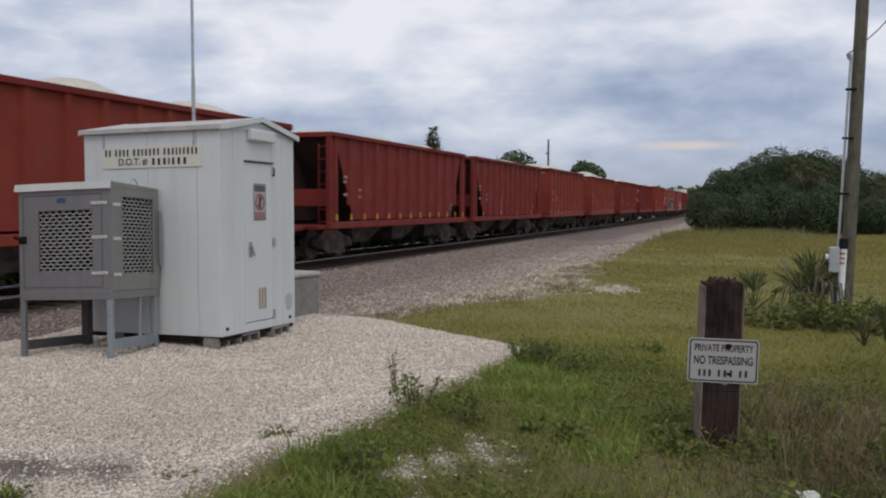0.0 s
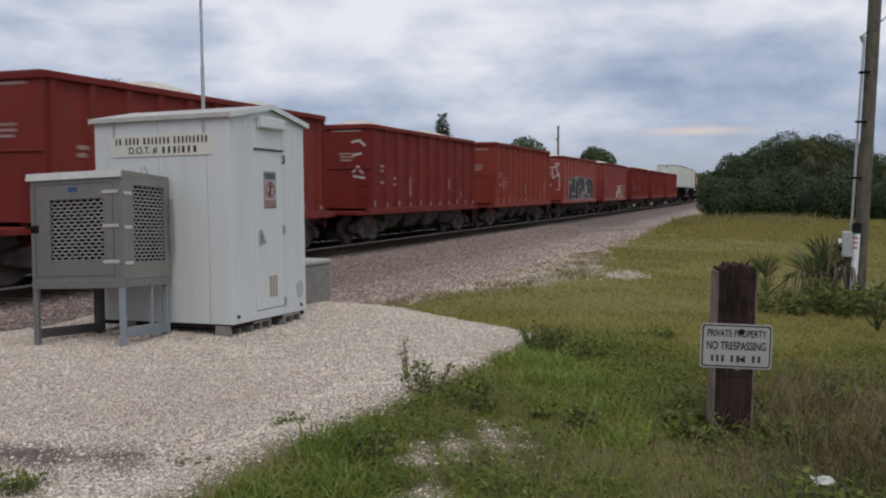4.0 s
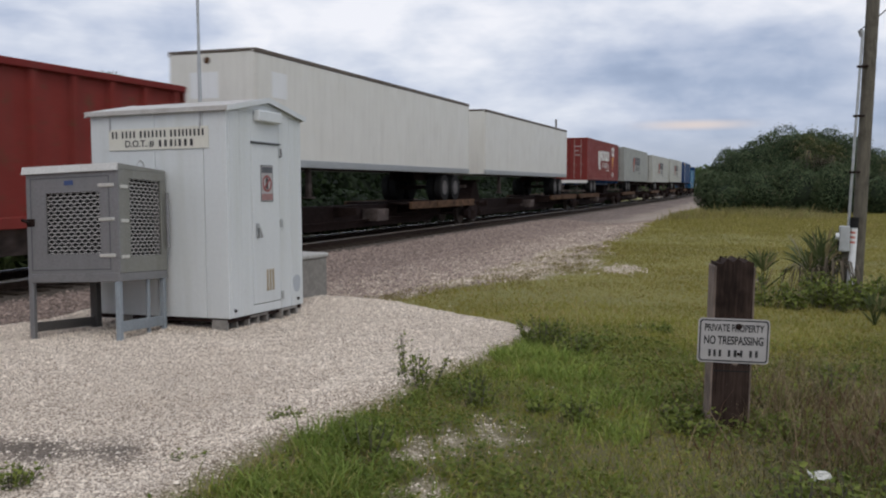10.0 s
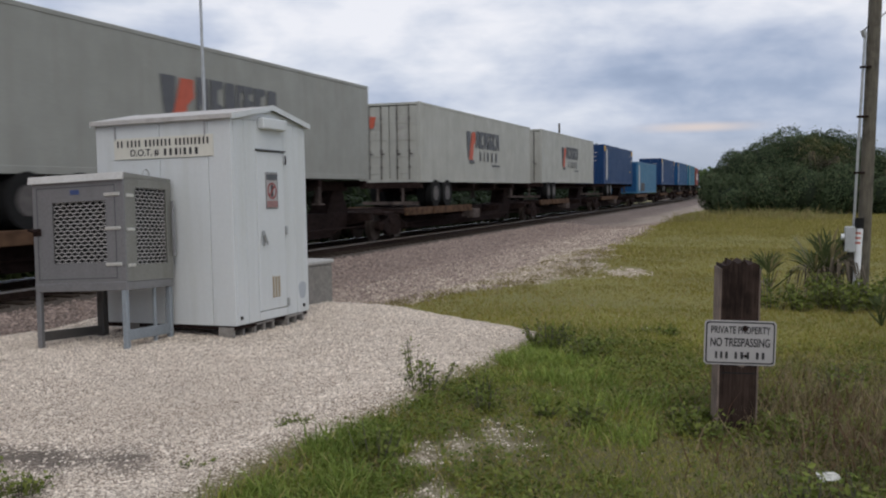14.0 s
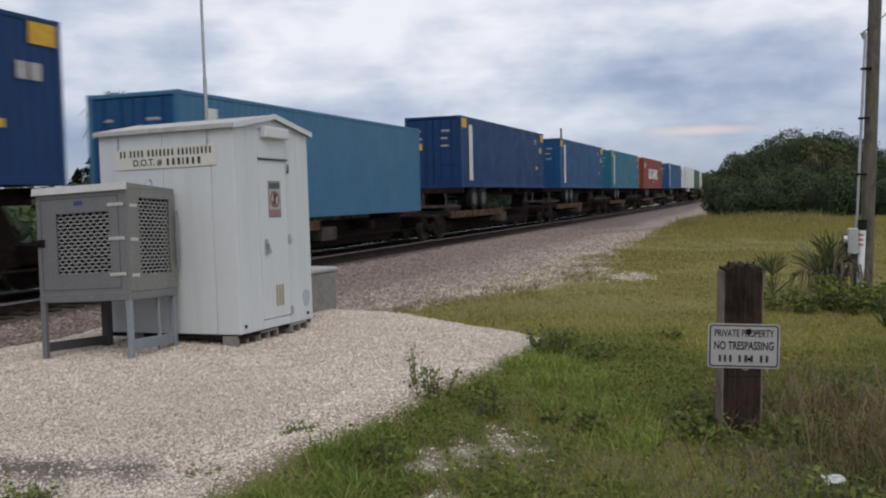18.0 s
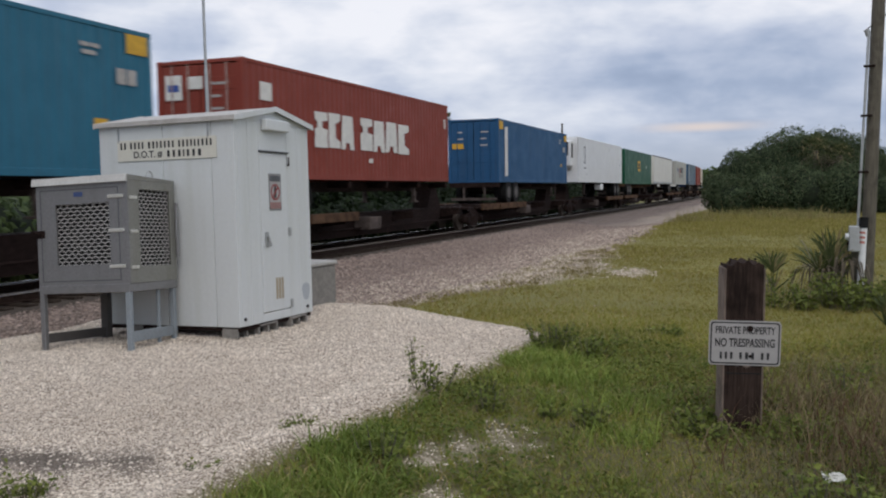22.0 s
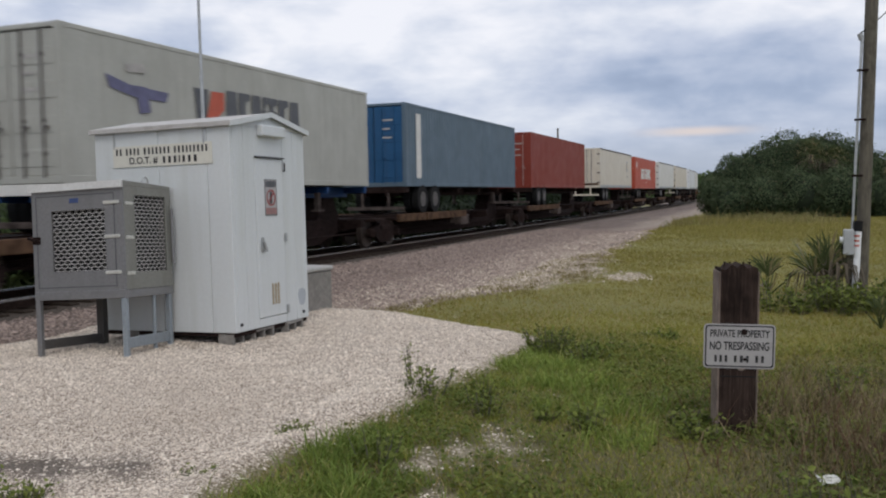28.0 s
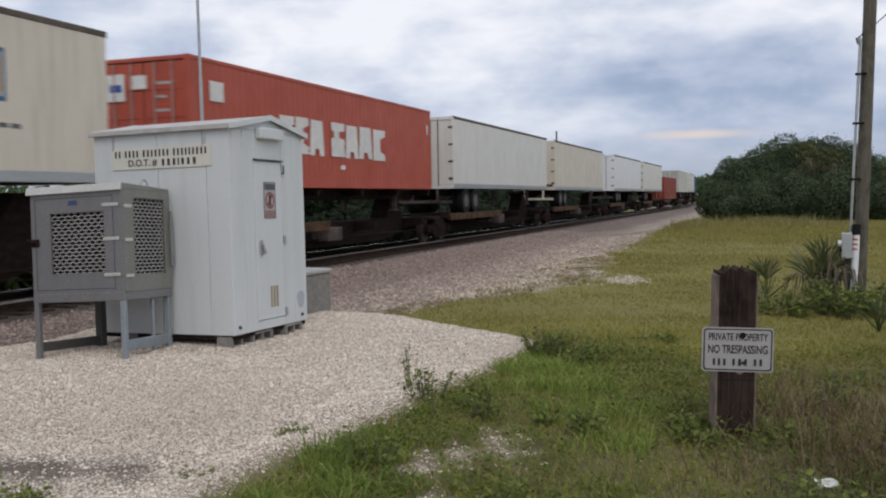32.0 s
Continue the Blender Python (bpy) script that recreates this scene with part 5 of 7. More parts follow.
def trailer(n, f, zb, zt, mat, label, doors_near=True, reefer=False, marks=None, rails=True):
    """A road semi-trailer riding on a platform."""
    ob = thing("semi_trailer", label, "semi-trailer", "trailers on the train")
    h, W = (f - n) / 2, 1.27
    sd = -1 if doors_near else 1
    for sx in (-1, 1):
        s = Shape()
        if reefer:
            k = 26
            prof = []
            for i in range(k):
                z = zb + 0.22 + (zt - zb - 0.34) * i / k
                prof += [(z, 0.0), (z + 0.07, 0.0), (z + 0.078, -0.012), (z + 0.092, -0.012)]
            prof.append((zt - 0.12, 0.0))
            v = [(sx * (W + d), y, z) for z, d in prof for y in (-h + 0.05, h - 0.05)]
            fs = [(2 * i, 2 * i + 1, 2 * i + 3, 2 * i + 2) for i in range(len(prof) - 1)]
            s.add(v, fs if sx > 0 else [tuple(reversed(q)) for q in fs])
        else:
            k = 11
            for i in range(k):
                y0 = -h + 0.05 + (2 * h - 0.1) * i / k
                y1 = -h + 0.05 + (2 * h - 0.1) * (i + 1) / k
                a, b = sorted((sx * W, sx * (W - 0.03)))
                part("side_panel", Shape().cbox(a, b, y0 + 0.002, y1 - 0.002, zb + 0.2, zt - 0.1, 0.006), M[mat], ob)
        if reefer:
            part("side_wall", s, M[mat], ob)
        a, b = sorted((sx * (W + 0.012), sx * (W - 0.08)))
        part("top_rail", Shape().cbox(a, b, -h, h, zt - 0.13, zt, 0.02), M["darkrail"] if rails else M["palewhite"], ob)
        part("bottom_rail", Shape().cbox(a, b, -h, h, zb, zb + 0.21, 0.015), M["gal"] if not reefer else M["palewhite"], ob)
    part("roof", Shape().cbox(-W + 0.03, W - 0.03, -h + 0.02, h - 0.02, zt - 0.05, zt - 0.01, 0.01), M["palewhite"], ob)
    part("floor", Shape().box(-W + 0.06, W - 0.06, -h + 0.05, h - 0.05, zb + 0.02, zb + 0.15), M["grime"], ob)
    # rear frame and doors
    fr = Shape()
    e = sd * (h - 0.04)
    for sx in (-1, 1):
        a, b = sorted((sx * (W + 0.005), sx * (W - 0.1)))
        fr.cbox(a, b, e - 0.06, e + 0.06, zb, zt - 0.02, 0.012)
    fr.cbox(-W + 0.1, W - 0.1, e - 0.06, e + 0.06, zt - 0.16, zt - 0.02, 0.012)
    fr.cbox(-W + 0.1, W - 0.1, e - 0.06, e + 0.06, zb, zb + 0.16, 0.012)
    part("rear_frame", fr, M[mat], ob)
    for sx in (-1, 1):
        a, b = sorted((sx * 0.012, sx * (W - 0.11)))
        leaf = part("door", Shape().cbox(a, b, e - 0.03, e + 0.03, zb + 0.17, zt - 0.17, 0.008), M[mat], ob)
        for z in np.linspace(zb + 0.4, zt - 0.45, 4):
            part("hinge", Shape().cbox(sx * (W - 0.12) - 0.1, sx * (W - 0.12) + 0.1, e + sd * 0.05 - 0.02, e + sd * 0.05 + 0.02, z - 0.04, z + 0.04, 0.008), M["lightgrime"], leaf)
        if mat == "cream":
            part("rust_band", Shape().box(a + 0.02, b - 0.02, e + sd * 0.031 - 0.003, e + sd * 0.031 + 0.003, zb + 0.18, zb + 0.34), M["rustbeam"], leaf, "rusted lower edge of the door")
        for kx in (0.3, 0.62):
            x = sx * kx
            part("locking_bar", Shape().tube((x, e + sd * 0.05, zb + 0.1), (x, e + sd * 0.05, zt - 0.1), 0.02, seg=8), M["rim"], leaf)
    part("nose_wall", Shape().cbox(-W + 0.03, W - 0.03, -e - 0.04, -e + 0.04, zb, zt - 0.03, 0.03), M[mat], ob)
    if rails:
        part("nose_rail", Shape().cbox(-W + 0.09, W - 0.09, -e - 0.055, -e + 0.055, zt - 0.09, zt - 0.005, 0.012), M["darkrail"], ob)
    g = Shape()
    for x in (-0.55, 0.55):
        g.cbox(x - 0.05, x + 0.05, e - 0.05, e + 0.05, zb - 0.52, zb, 0.008)
    g.cbox(-1.15, 1.15, e - 0.05, e + 0.05, zb - 0.58, zb - 0.46, 0.01)
    part("bumper", g, M[mat] if mat == "cream" else M["lightgrime"], ob)
    sl = Shape()
    for x in (-0.45, 0.45):
        a, b = sorted((sd * (h - 0.3), sd * (h - 4.2)))
        sl.cbox(x - 0.06, x + 0.06, a, b, zb - 0.28, zb, 0.01)
    part("slider_frame", sl, M["grime"], ob)
    road_wheels(ob, [sd * (h - 1.6), sd * (h - 2.85)], RAIL_TOP + 1.05 + 0.5)
    landing_legs(ob, -sd * (h - 3.2), zb, M["lightgrime"])
    if reefer:
        y = -sd * (h + 0.02)
        u = part("cooling_unit", Shape().cbox(-0.95, 0.95, min(y, y - sd * 0.5), max(y, y - sd * 0.5), zt - 1.9, zt - 0.25, 0.08), M["palewhite"], ob, "white refrigeration unit on the nose")
        yy = y - sd * 0.505
        part("grille", Shape().cbox(-0.2, 0.75, yy - 0.01, yy + 0.01, zt - 1.2, zt - 0.35, 0.03), M["black"], u, "black intake grille")
        part("side_grille", Shape().cbox(0.945, 0.956, min(y - sd * 0.08, y - sd * 0.45), max(y - sd * 0.08, y - sd * 0.45), zt - 1.35, zt - 0.45, 0.004), M["black"], u, "black intake grille")
        s = Shape().cbox(W - 0.5, W - 0.02, -0.5, 0.35, zb - 0.5, zb - 0.05, 0.05)
        part("fuel_tank", s, M["palewhite"], ob)
    for name, mk, colour, text in marks(h, zb, zt) if marks else ():
        part(name, mk, M[colour], ob, text)
    return car(ob, (n + f) / 2)


def ring_mark(y_at, big=False):
    def make(h, zb, zt):
        s = Shape()
        y, z, k = y_at * h, zt - 1.15, 0.8 if big else 1.0
        for a, b, c, d in ((0, 0.5, 0.5, 0.6), (0, 0.5, -0.5, -0.4), (0, 0.09, -0.4, 0.5), (0.41, 0.5, -0.4, 0.5)):
            s.box(1.272, 1.276, y + a * k, y + b * k, z + c * k, z + d * k)
        t = Shape()
        bars(t, y - 0.05, z - 0.75, [[0.2, 0.2, 0.2]], 1.272, h=0.08)
        out = [("stencils", t, "greymark", "")]
        if big:
            out.append(("emblem", s, "ringblue", "open square emblem"))
            out.append(("emblem_centre", Shape().cbox(1.272, 1.276, y + 0.1, y + 0.3, z - 0.25, z + 0.32, 0.002), "yellow", "yellow centre of the emblem"))
        else:
            out.append(("emblem", s, "greymark", "open square emblem"))
        return out
    return make


def repairs(h, zb, zt):
    """Paler repair sheets and a round vent at the nose."""
    nose = Shape().box(-0.62, 0.2, -h - 0.006, -h + 0.002, zt - 1.2, zt - 0.55)
    side = Shape().box(1.272, 1.276, -h + 0.75, -h + 1.5, zt - 1.15, zt - 0.5)
    vent = Shape().tube((-0.12, -h + 0.002, zt - 0.26), (-0.12, -h - 0.03, zt - 0.26), 0.09, 0.07, seg=14)
    return [("repair_sheet", nose, "palewhite", "paler repair sheet"), ("repair_sheet", side, "palewhite", "paler repair sheet"), ("vent", vent, "rustbeam", "rusty round vent")]


TOP, HC = 1.6 + 3.235, 2.896
B = TOP - HC
UNITS = [  # near and far end along the train, what rides there
    (-82.2, -65.7, lambda n, f: trailer(n, f, 2.05, 4.94, "white", "white semi-trailer with repair sheets and dark top rail", False, marks=repairs)),
    (-63.4, -46.7, lambda n, f: trailer(n, f, 2.05, 4.92, "white", "off-white semi-trailer with scuffed sides and dark top rail", False)),
    (-39.8, -26.6, lambda n, f: (container(n, f, B, TOP, "maroon", "maroon corrugated container with white company lettering", marks=emblem(True)), chassis(n, f, B, tint="navy"))),
    (-23.4, -8.15, lambda n, f: (container(n, f, B, TOP, "greybox3", "dull grey smooth container with red and dark emblem", marks=emblem(False), smooth=True), chassis(n, f, B))),
    (-3.8, 11.5, lambda n, f: (container(n, f, B - 0.05, TOP - 0.08, "greybox", "grey container with orange and black emblem", marks=emblem(False), smooth=True), chassis(n, f, B - 0.05))),
    (14.0, 28.7, lambda n, f: (container(n, f, B, TOP, "greybox", "light grey container with orange and black emblem", marks=emblem(False), smooth=True), chassis(n, f, B))),
    (32.8, 46.7, lambda n, f: (container(n, f, B, TOP, "navy", "navy blue high-cube container with yellow corner marks", hc=True, stripe=True), chassis(n, f, B))),
    (50.0, 63.7, lambda n, f: container(n, f, 1.10, 4.0, "lightblue", "light blue container with dark blue doors sitting low", stripe=True, marks=rust_patch, door="blue")),
    (68.2, 81.7, lambda n, f: (container(n, f, B, TOP, "navy", "dark blue high-cube container with white panel", hc=True, stripe=True), chassis(n, f, B))),
    (85.7, 99.1, lambda n, f: (container(n, f, B, TOP, "blue", "blue high-cube container with yellow corner marks", hc=True, stripe=True), chassis(n, f, B))),
    (102.9, 116.8, lambda n, f: (container(n, f, B, TOP, "teal", "teal blue high-cube container with yellow corner marks", hc=True, stripe=True), chassis(n, f, B))),
    (120.1, 134.2, lambda n, f: (container(n, f, B, TOP, "brick", "brick red container with large white lettering", marks=big_word), chassis(n, f, B))),
    (140.9, 154.8, lambda n, f: (container(n, f, B, TOP, "blue2", "bright blue container with a white upright panel", hc=True, stripe=True), chassis(n, f, B))),
    (157.8, 174.5, lambda n, f: trailer(n, f, 2.0, 4.88, "palewhite", "white refrigerated trailer with ribbed sides", False, True, ring_mark(-0.78), False)),
    (176.4, 192.6, lambda n, f: (container(n, f, B, TOP, "green", "dark green container with a yellow square emblem", marks=flag_mark, smooth=True), chassis(n, f, B, tint="rustbeam"))),
    (194.3, 210.5, lambda n, f: trailer(n, f, 1.98, 4.85, "white", "plain white semi-trailer with a dull steel bottom rail", False, rails=True)),
    (215.3, 228.2, lambda n, f: (container(n, f, B, TOP, "greybox", "light grey container with purple, orange and black emblems", marks=emblem(False, True), smooth=True), chassis(n, f, B, tint="navy"))),
    (231.3, 245.2, lambda n, f: (container(n, f, B, TOP, "slate", "faded slate blue container with bright blue doors", stripe=True, door="blue2"), chassis(n, f, B))),
    (248.3, 262.4, lambda n, f: (container(n, f, B, TOP, "brick", "plain brick red corrugated container"), chassis(n, f, B))),
    (267.8, 283.0, lambda n, f: trailer(n, f, 1.98, 4.86, "cream", "cream semi-trailer with heavy-hinged rear doors", True, False, ring_mark(0.62, True))),
    (285.6, 300.3, lambda n, f: (container(n, f, B, TOP, "orange", "orange-red container with large white lettering", marks=big_word), chassis(n, f, B))),
    (302.7, 318.3, lambda n, f: trailer(n, f, 1.98, 4.86, "white", "white semi-trailer with dark rear hinges", True)),
    (320.3, 335.8, lambda n, f: trailer(n, f, 1.98, 4.86, "cream", "cream-white semi-trailer streaked with dirt", True)),
    (341.0, 356.4, lambda n, f: trailer(n, f, 1.98, 4.86, "palewhite", "white semi-trailer with clean sides", True)),
    (358.0, 373.4, lambda n, f: trailer(n, f, 1.98, 4.86, "white", "white semi-trailer with dark top rail", True)),
    (376.5, 390.2, lambda n, f: container(n, f, 1.10, 3.69, "brick", "red container sitting low on its platform")),
    (393.5, 407.2, lambda n, f: (container(n, f, B, TOP, "greybox2", "pale grey corrugated container on its chassis"), chassis(n, f, B))),
    (411.0, 426.5, lambda n, f: trailer(n, f, 1.98, 4.86, "white", "white semi-trailer with dark top rail", True)),
    (431.0, 444.7, lambda n, f: (container(n, f, B, TOP, "blue", "blue corrugated container on its chassis"), chassis(n, f, B))),
]
joints = [UNITS[0][0] - 1.0] + [(a[1] + b[0]) / 2 for a, b in zip(UNITS, UNITS[1:])] + [UNITS[-1][1] + 1.5]
for i, (n, f, build) in enumerate(UNITS):
    build(n, f)
    spine_car(joints[i], joints[i + 1], first=i == 0, wheels_near=i not in (0, 1, 13, 15))

# ---------------------------------------------------------------- the equipment house
HOUSE = pose(-5.516, 8.388, 0.13, -0.7, -0.9, -1.3)


def char_bars(widths, h, x0, z0, y, total):
    """Writing as plain bars, one for each character, over a given width; a zero leaves a space."""
    k = total / sum(w or 0.4 for w in widths)
    s, x = [], x0 - total / 2
    for w in widths:
        if w:
            s.append(Shape().box(x + 0.28 * w * k, x + 0.72 * w * k, y - 0.002, y, z0 - h / 2, z0 + h / 2))
        x += (w or 0.4) * k
    return s


def make_house():
    ob = thing("equipment_house", "small white steel railway equipment house on concrete blocks", "equipment house", m=HOUSE)
    W, D, H, T = 1.852, 1.573, 2.28, 0.05
    wm = M["house"]
    # front wall in three sheets, with narrow seams
    edges = [-W, -0.95, -0.30, 0.0]
    for a, b in zip(edges, edges[1:]):
        part("wall_panel", Shape().cbox(a + 0.003, b - 0.003, 0, T, 0, H, 0.006), wm, ob)
    part("wall_panel", Shape().cbox(-W, -W + T, T + 0.002, D - T - 0.002, 0, H, 0.006), wm, ob)
    part("wall_panel", Shape().cbox(-W, 0, D - T, D, 0, H, 0.006), wm, ob)
    # door side: jamb strips round an opening from 0.474 to 1.057
    for a, b in ((T + 0.002, 0.25), (0.256, 0.468), (1.063, 1.293), (1.299, D - T - 0.002)):
        part("wall_panel", Shape().cbox(-T, 0, a, b, 0, H, 0.005), wm, ob)
    part("wall_panel", Shape().cbox(-T, 0, 0.470, 1.061, 0, 0.10, 0.005), wm, ob)
    part("wall_panel", Shape().cbox(-T, 0, 0.470, 1.061, 1.96, H, 0.005), wm, ob)
    part("seam_backing", Shape().box(-W + 0.06, -0.058, 0.058, D - 0.06, 0.02, H - 0.02), M["seam"], ob)
    # gable ends and roof
    for x0, x1 in ((-T, -0.002), (-W + 0.002, -W + T)):
        part("gable", Shape().prism([(0.0, H + 0.002), (D, H + 0.002), (D / 2, H + 0.14)], 0, x0, x1), wm, ob)
    r0, r1, o = H + 0.012, H + 0.155, 0.05
    for sgn in (-1, 1):
        y0, y1 = (-o, D / 2) if sgn < 0 else (D + o, D / 2)
        slope = (r1 - r0) / (D / 2)
        e = r0 - slope * o
        s = Shape()
        pts = [(y0, e), (y1, r1), (y1, r1 + 0.035), (y0, e + 0.035)]
        s.prism(pts if sgn < 0 else pts[::-1], 0, -W - 0.03, 0.05)
        lip = (y0 - 0.004, y0 + 0.012) if sgn < 0 else (y0 - 0.012, y0 + 0.004)
        s.cbox(-W - 0.034, 0.054, lip[0], lip[1], e - 0.018, e + 0.037, 0.004)
        part("roof_sheet", s, M["roof"], ob, "pale weathered roof sheet")
    for x in (0.042, -W - 0.036):
        s = Shape()
        for y0, z0, y1, z1 in ((-o, r0 - 0.017, D / 2, r1), (D / 2, r1, D + o, r0 - 0.017)):
            s.convex([(x + a, y, z + b) for a in (0, 0.014) for y, z in ((y0, z0), (y1, z1)) for b in (-0.018, 0.042)],
                     [(0, 1, 3, 2), (4, 6, 7, 5), (0, 4, 5, 1), (2, 3, 7, 6), (0, 2, 6, 4), (1, 5, 7, 3)])
        part("barge_trim", s, wm, ob)
    part("vent_hood", Shape().cbox(0.0, 0.085, 0.53, 1.03, H - 0.09, H + 0.035, 0.012), wm, ob, "boxed hood over the door")
    # the door
    d = Shape().cbox(-0.034, 0.006, 0.476, 1.055, 0.107, 1.94, 0.008)
    door = part("door", d, wm, ob, "closed white steel door")
    part("drip_edge", Shape().cbox(0.0, 0.03, 0.46, 1.07, 1.945, 1.962, 0.004), M["seam"], ob)
    hs = Shape().cbox(0.006, 0.022, 0.535, 0.60, 0.86, 1.03, 0.012)
    hd = part("handle", hs, M["gal"], door, "worn steel pull handle")
    part("grip", Shape().tube((0.035, 0.567, 0.98), (0.05, 0.60, 0.87), 0.014, seg=8), M["gal"], hd)
    for z in (1.02, 1.86, 0.16):
        part("hinge", Shape().cbox(0.004, 0.03, 1.045, 1.085, z - 0.05, z + 0.05, 0.006), M["gal"], door)
    part("hasp", Shape().cbox(0.006, 0.035, 1.05, 1.075, 1.80, 1.90, 0.005), M["grime"], door)
    for y in (0.74, 0.80, 0.86):
        lv = Shape().box(0.006, 0.010, y, y + 0.032, 0.24, 0.49)
        for z in np.arange(0.25, 0.49, 0.03):
            lv.cbox(0.008, 0.020, y - 0.002, y + 0.034, z, z + 0.012, 0.003)
        part("louvre", lv, M["tan"], door, "tan slotted vent")
    # warning sign: plain bands and a barred ring
    sg = part("warning_sign", Shape().cbox(0.006, 0.012, 0.647, 0.898, 1.28, 1.70, 0.002), M["signgrey"], door, "faded grey-white warning sign with a red ring")
    part("sign_band", Shape().box(0.013, 0.015, 0.665, 0.88, 1.61, 1.68), M["greymark"], sg)
    part("sign_border", Shape().sheet(0, 0.0125, 0.0138, (0.647, 0.898, 1.28, 1.70), (0.656, 0.889, 1.289, 1.691)), M["greymark"], sg, "dark border line")
    part("sign_band", Shape().box(0.013, 0.015, 0.66, 0.885, 1.295, 1.37), M["redband"], sg)
    part("ring", Shape().ring(0.0135, 0.0155, 0.7725, 1.487, 0.076, 0.096), M["signred"], sg, "dark red prohibition ring")
    bar = Shape().box(0.0137, 0.0152, -0.085, 0.085, -0.011, 0.011)
    part("ring_bar", bar, M["signred"], sg, m=Matrix.Translation((0, 0.7725, 1.487)) @ Matrix.Rotation(radians(45), 4, "X"))
    part("sign_shape", Shape().cbox(0.0132, 0.0146, 0.75, 0.795, 1.42, 1.555, 0.0006), M["signblack"], sg)
    # placard on the front wall
    pl = part("placard", Shape().cbox(-1.58, -0.22, -0.012, -0.004, 1.87, 2.11, 0.003), M["placard"], ob, "long cream name board with black writing")
    for s in char_bars([0.6, 0.6, 0, 0.6, 0.65, 0.6, 0.6, 0, 0.7, 0.65, 0.55, 0.65, 0.6, 0.65, 0.6, 0, 0.6, 0.65, 0.6, 0.55, 0.55, 0.6, 0.65, 0.6, 0.6], 0.076, -0.905, 2.045, -0.0125, 1.28):
        part("text_bar", s, M["signblack"], pl)
    part("lettering", lettering("D.O.T. #", 0.105, M["signblack"], wide=0.40), None, pl, m=pose(-1.15, -0.0125, 1.938))
    for s in char_bars([0.6, 0.6, 0.6, 0.35, 0.6, 0.6, 0.68], 0.076, -0.65, 1.938, -0.0125, 0.50):
        part("text_bar", s, M["signblack"], pl)
    for x in (-1.56, -0.33):
        part("bracket", Shape().cbox(x - 0.012, x + 0.012, -0.012, 0.0, 2.08, 2.25, 0.003), M["gal"], ob)
    for y in (0.10, 1.44):
        part("lifting_eye", Shape().tube((0.0, y, 0.08), (0.016, y, 0.08), 0.02, seg=10), M["signblack"], ob)
    blot = [(1.42 + 0.085 * (1 + 0.15 * math.sin(3 * a)) * math.cos(a), 0.27 + 0.12 * (1 + 0.12 * math.cos(2 * a)) * math.sin(a)) for a in (2 * math.pi * i / 16 for i in range(16))]
    part("paint_patch", Shape().prism(blot, 0, 0.0005, 0.003), M["primer"], ob, "grey touched-up paint patch")
    part("floor_frame", Shape().cbox(-W + 0.02, -0.02, 0.02, D - 0.02, -0.05, 0.0, 0.008), M["grime"], ob)


M["primer"] = plain("grey_touch_up_paint", (0.40, 0.43, 0.46), 0.55, 0, 0.08, 20, 0.02)
M["roof"] = paint("pale_roof_coating", (0.50, 0.48, 0.455), 0.6, (0.26, 0.23, 0.20), 0.45)
M["placard"] = plain("cream_board", (0.66, 0.64, 0.56), 0.5, 0, 0.06, 9, 0.02)
M["signgrey"] = plain("weathered_sign_face", (0.40, 0.385, 0.375), 0.6, 0, 0.1, 14, 0.02)
M["signred"] = plain("dull_red_sign_ink", (0.27, 0.05, 0.05), 0.6, 0, 0.15, 20, 0.0)
M["redband"] = plain("faded_red_band", (0.30, 0.17, 0.16), 0.6, 0, 0.15, 20, 0.0)
make_house()


def concrete_block(m):
    """A hollow block lying on its side, cells to the front."""
    s = Shape()
    for z in (0.0, 0.165):
        s.cbox(-0.20, 0.20, -0.10, 0.10, z, z + 0.03, 0.005)
    for x in (-0.185, 0.0, 0.185):
        s.cbox(x - 0.016, x + 0.016, -0.10, 0.10, 0.028, 0.167, 0.004)
    ob = thing("concrete_block", "grey hollow concrete block supporting the house", "concrete block", "blocks under the house", m)
    part("block", s, M["concrete"], ob)


for x, y, r in ((-5.66, 8.60, 90), (-5.62, 8.98, 88), (-5.58, 9.62, 92), (-6.95, 8.62, 90), (-6.9, 9.55, 90), (-6.2, 9.6, 85)):
    concrete_block(pose(x, y, -0.085, 0, 0, r))


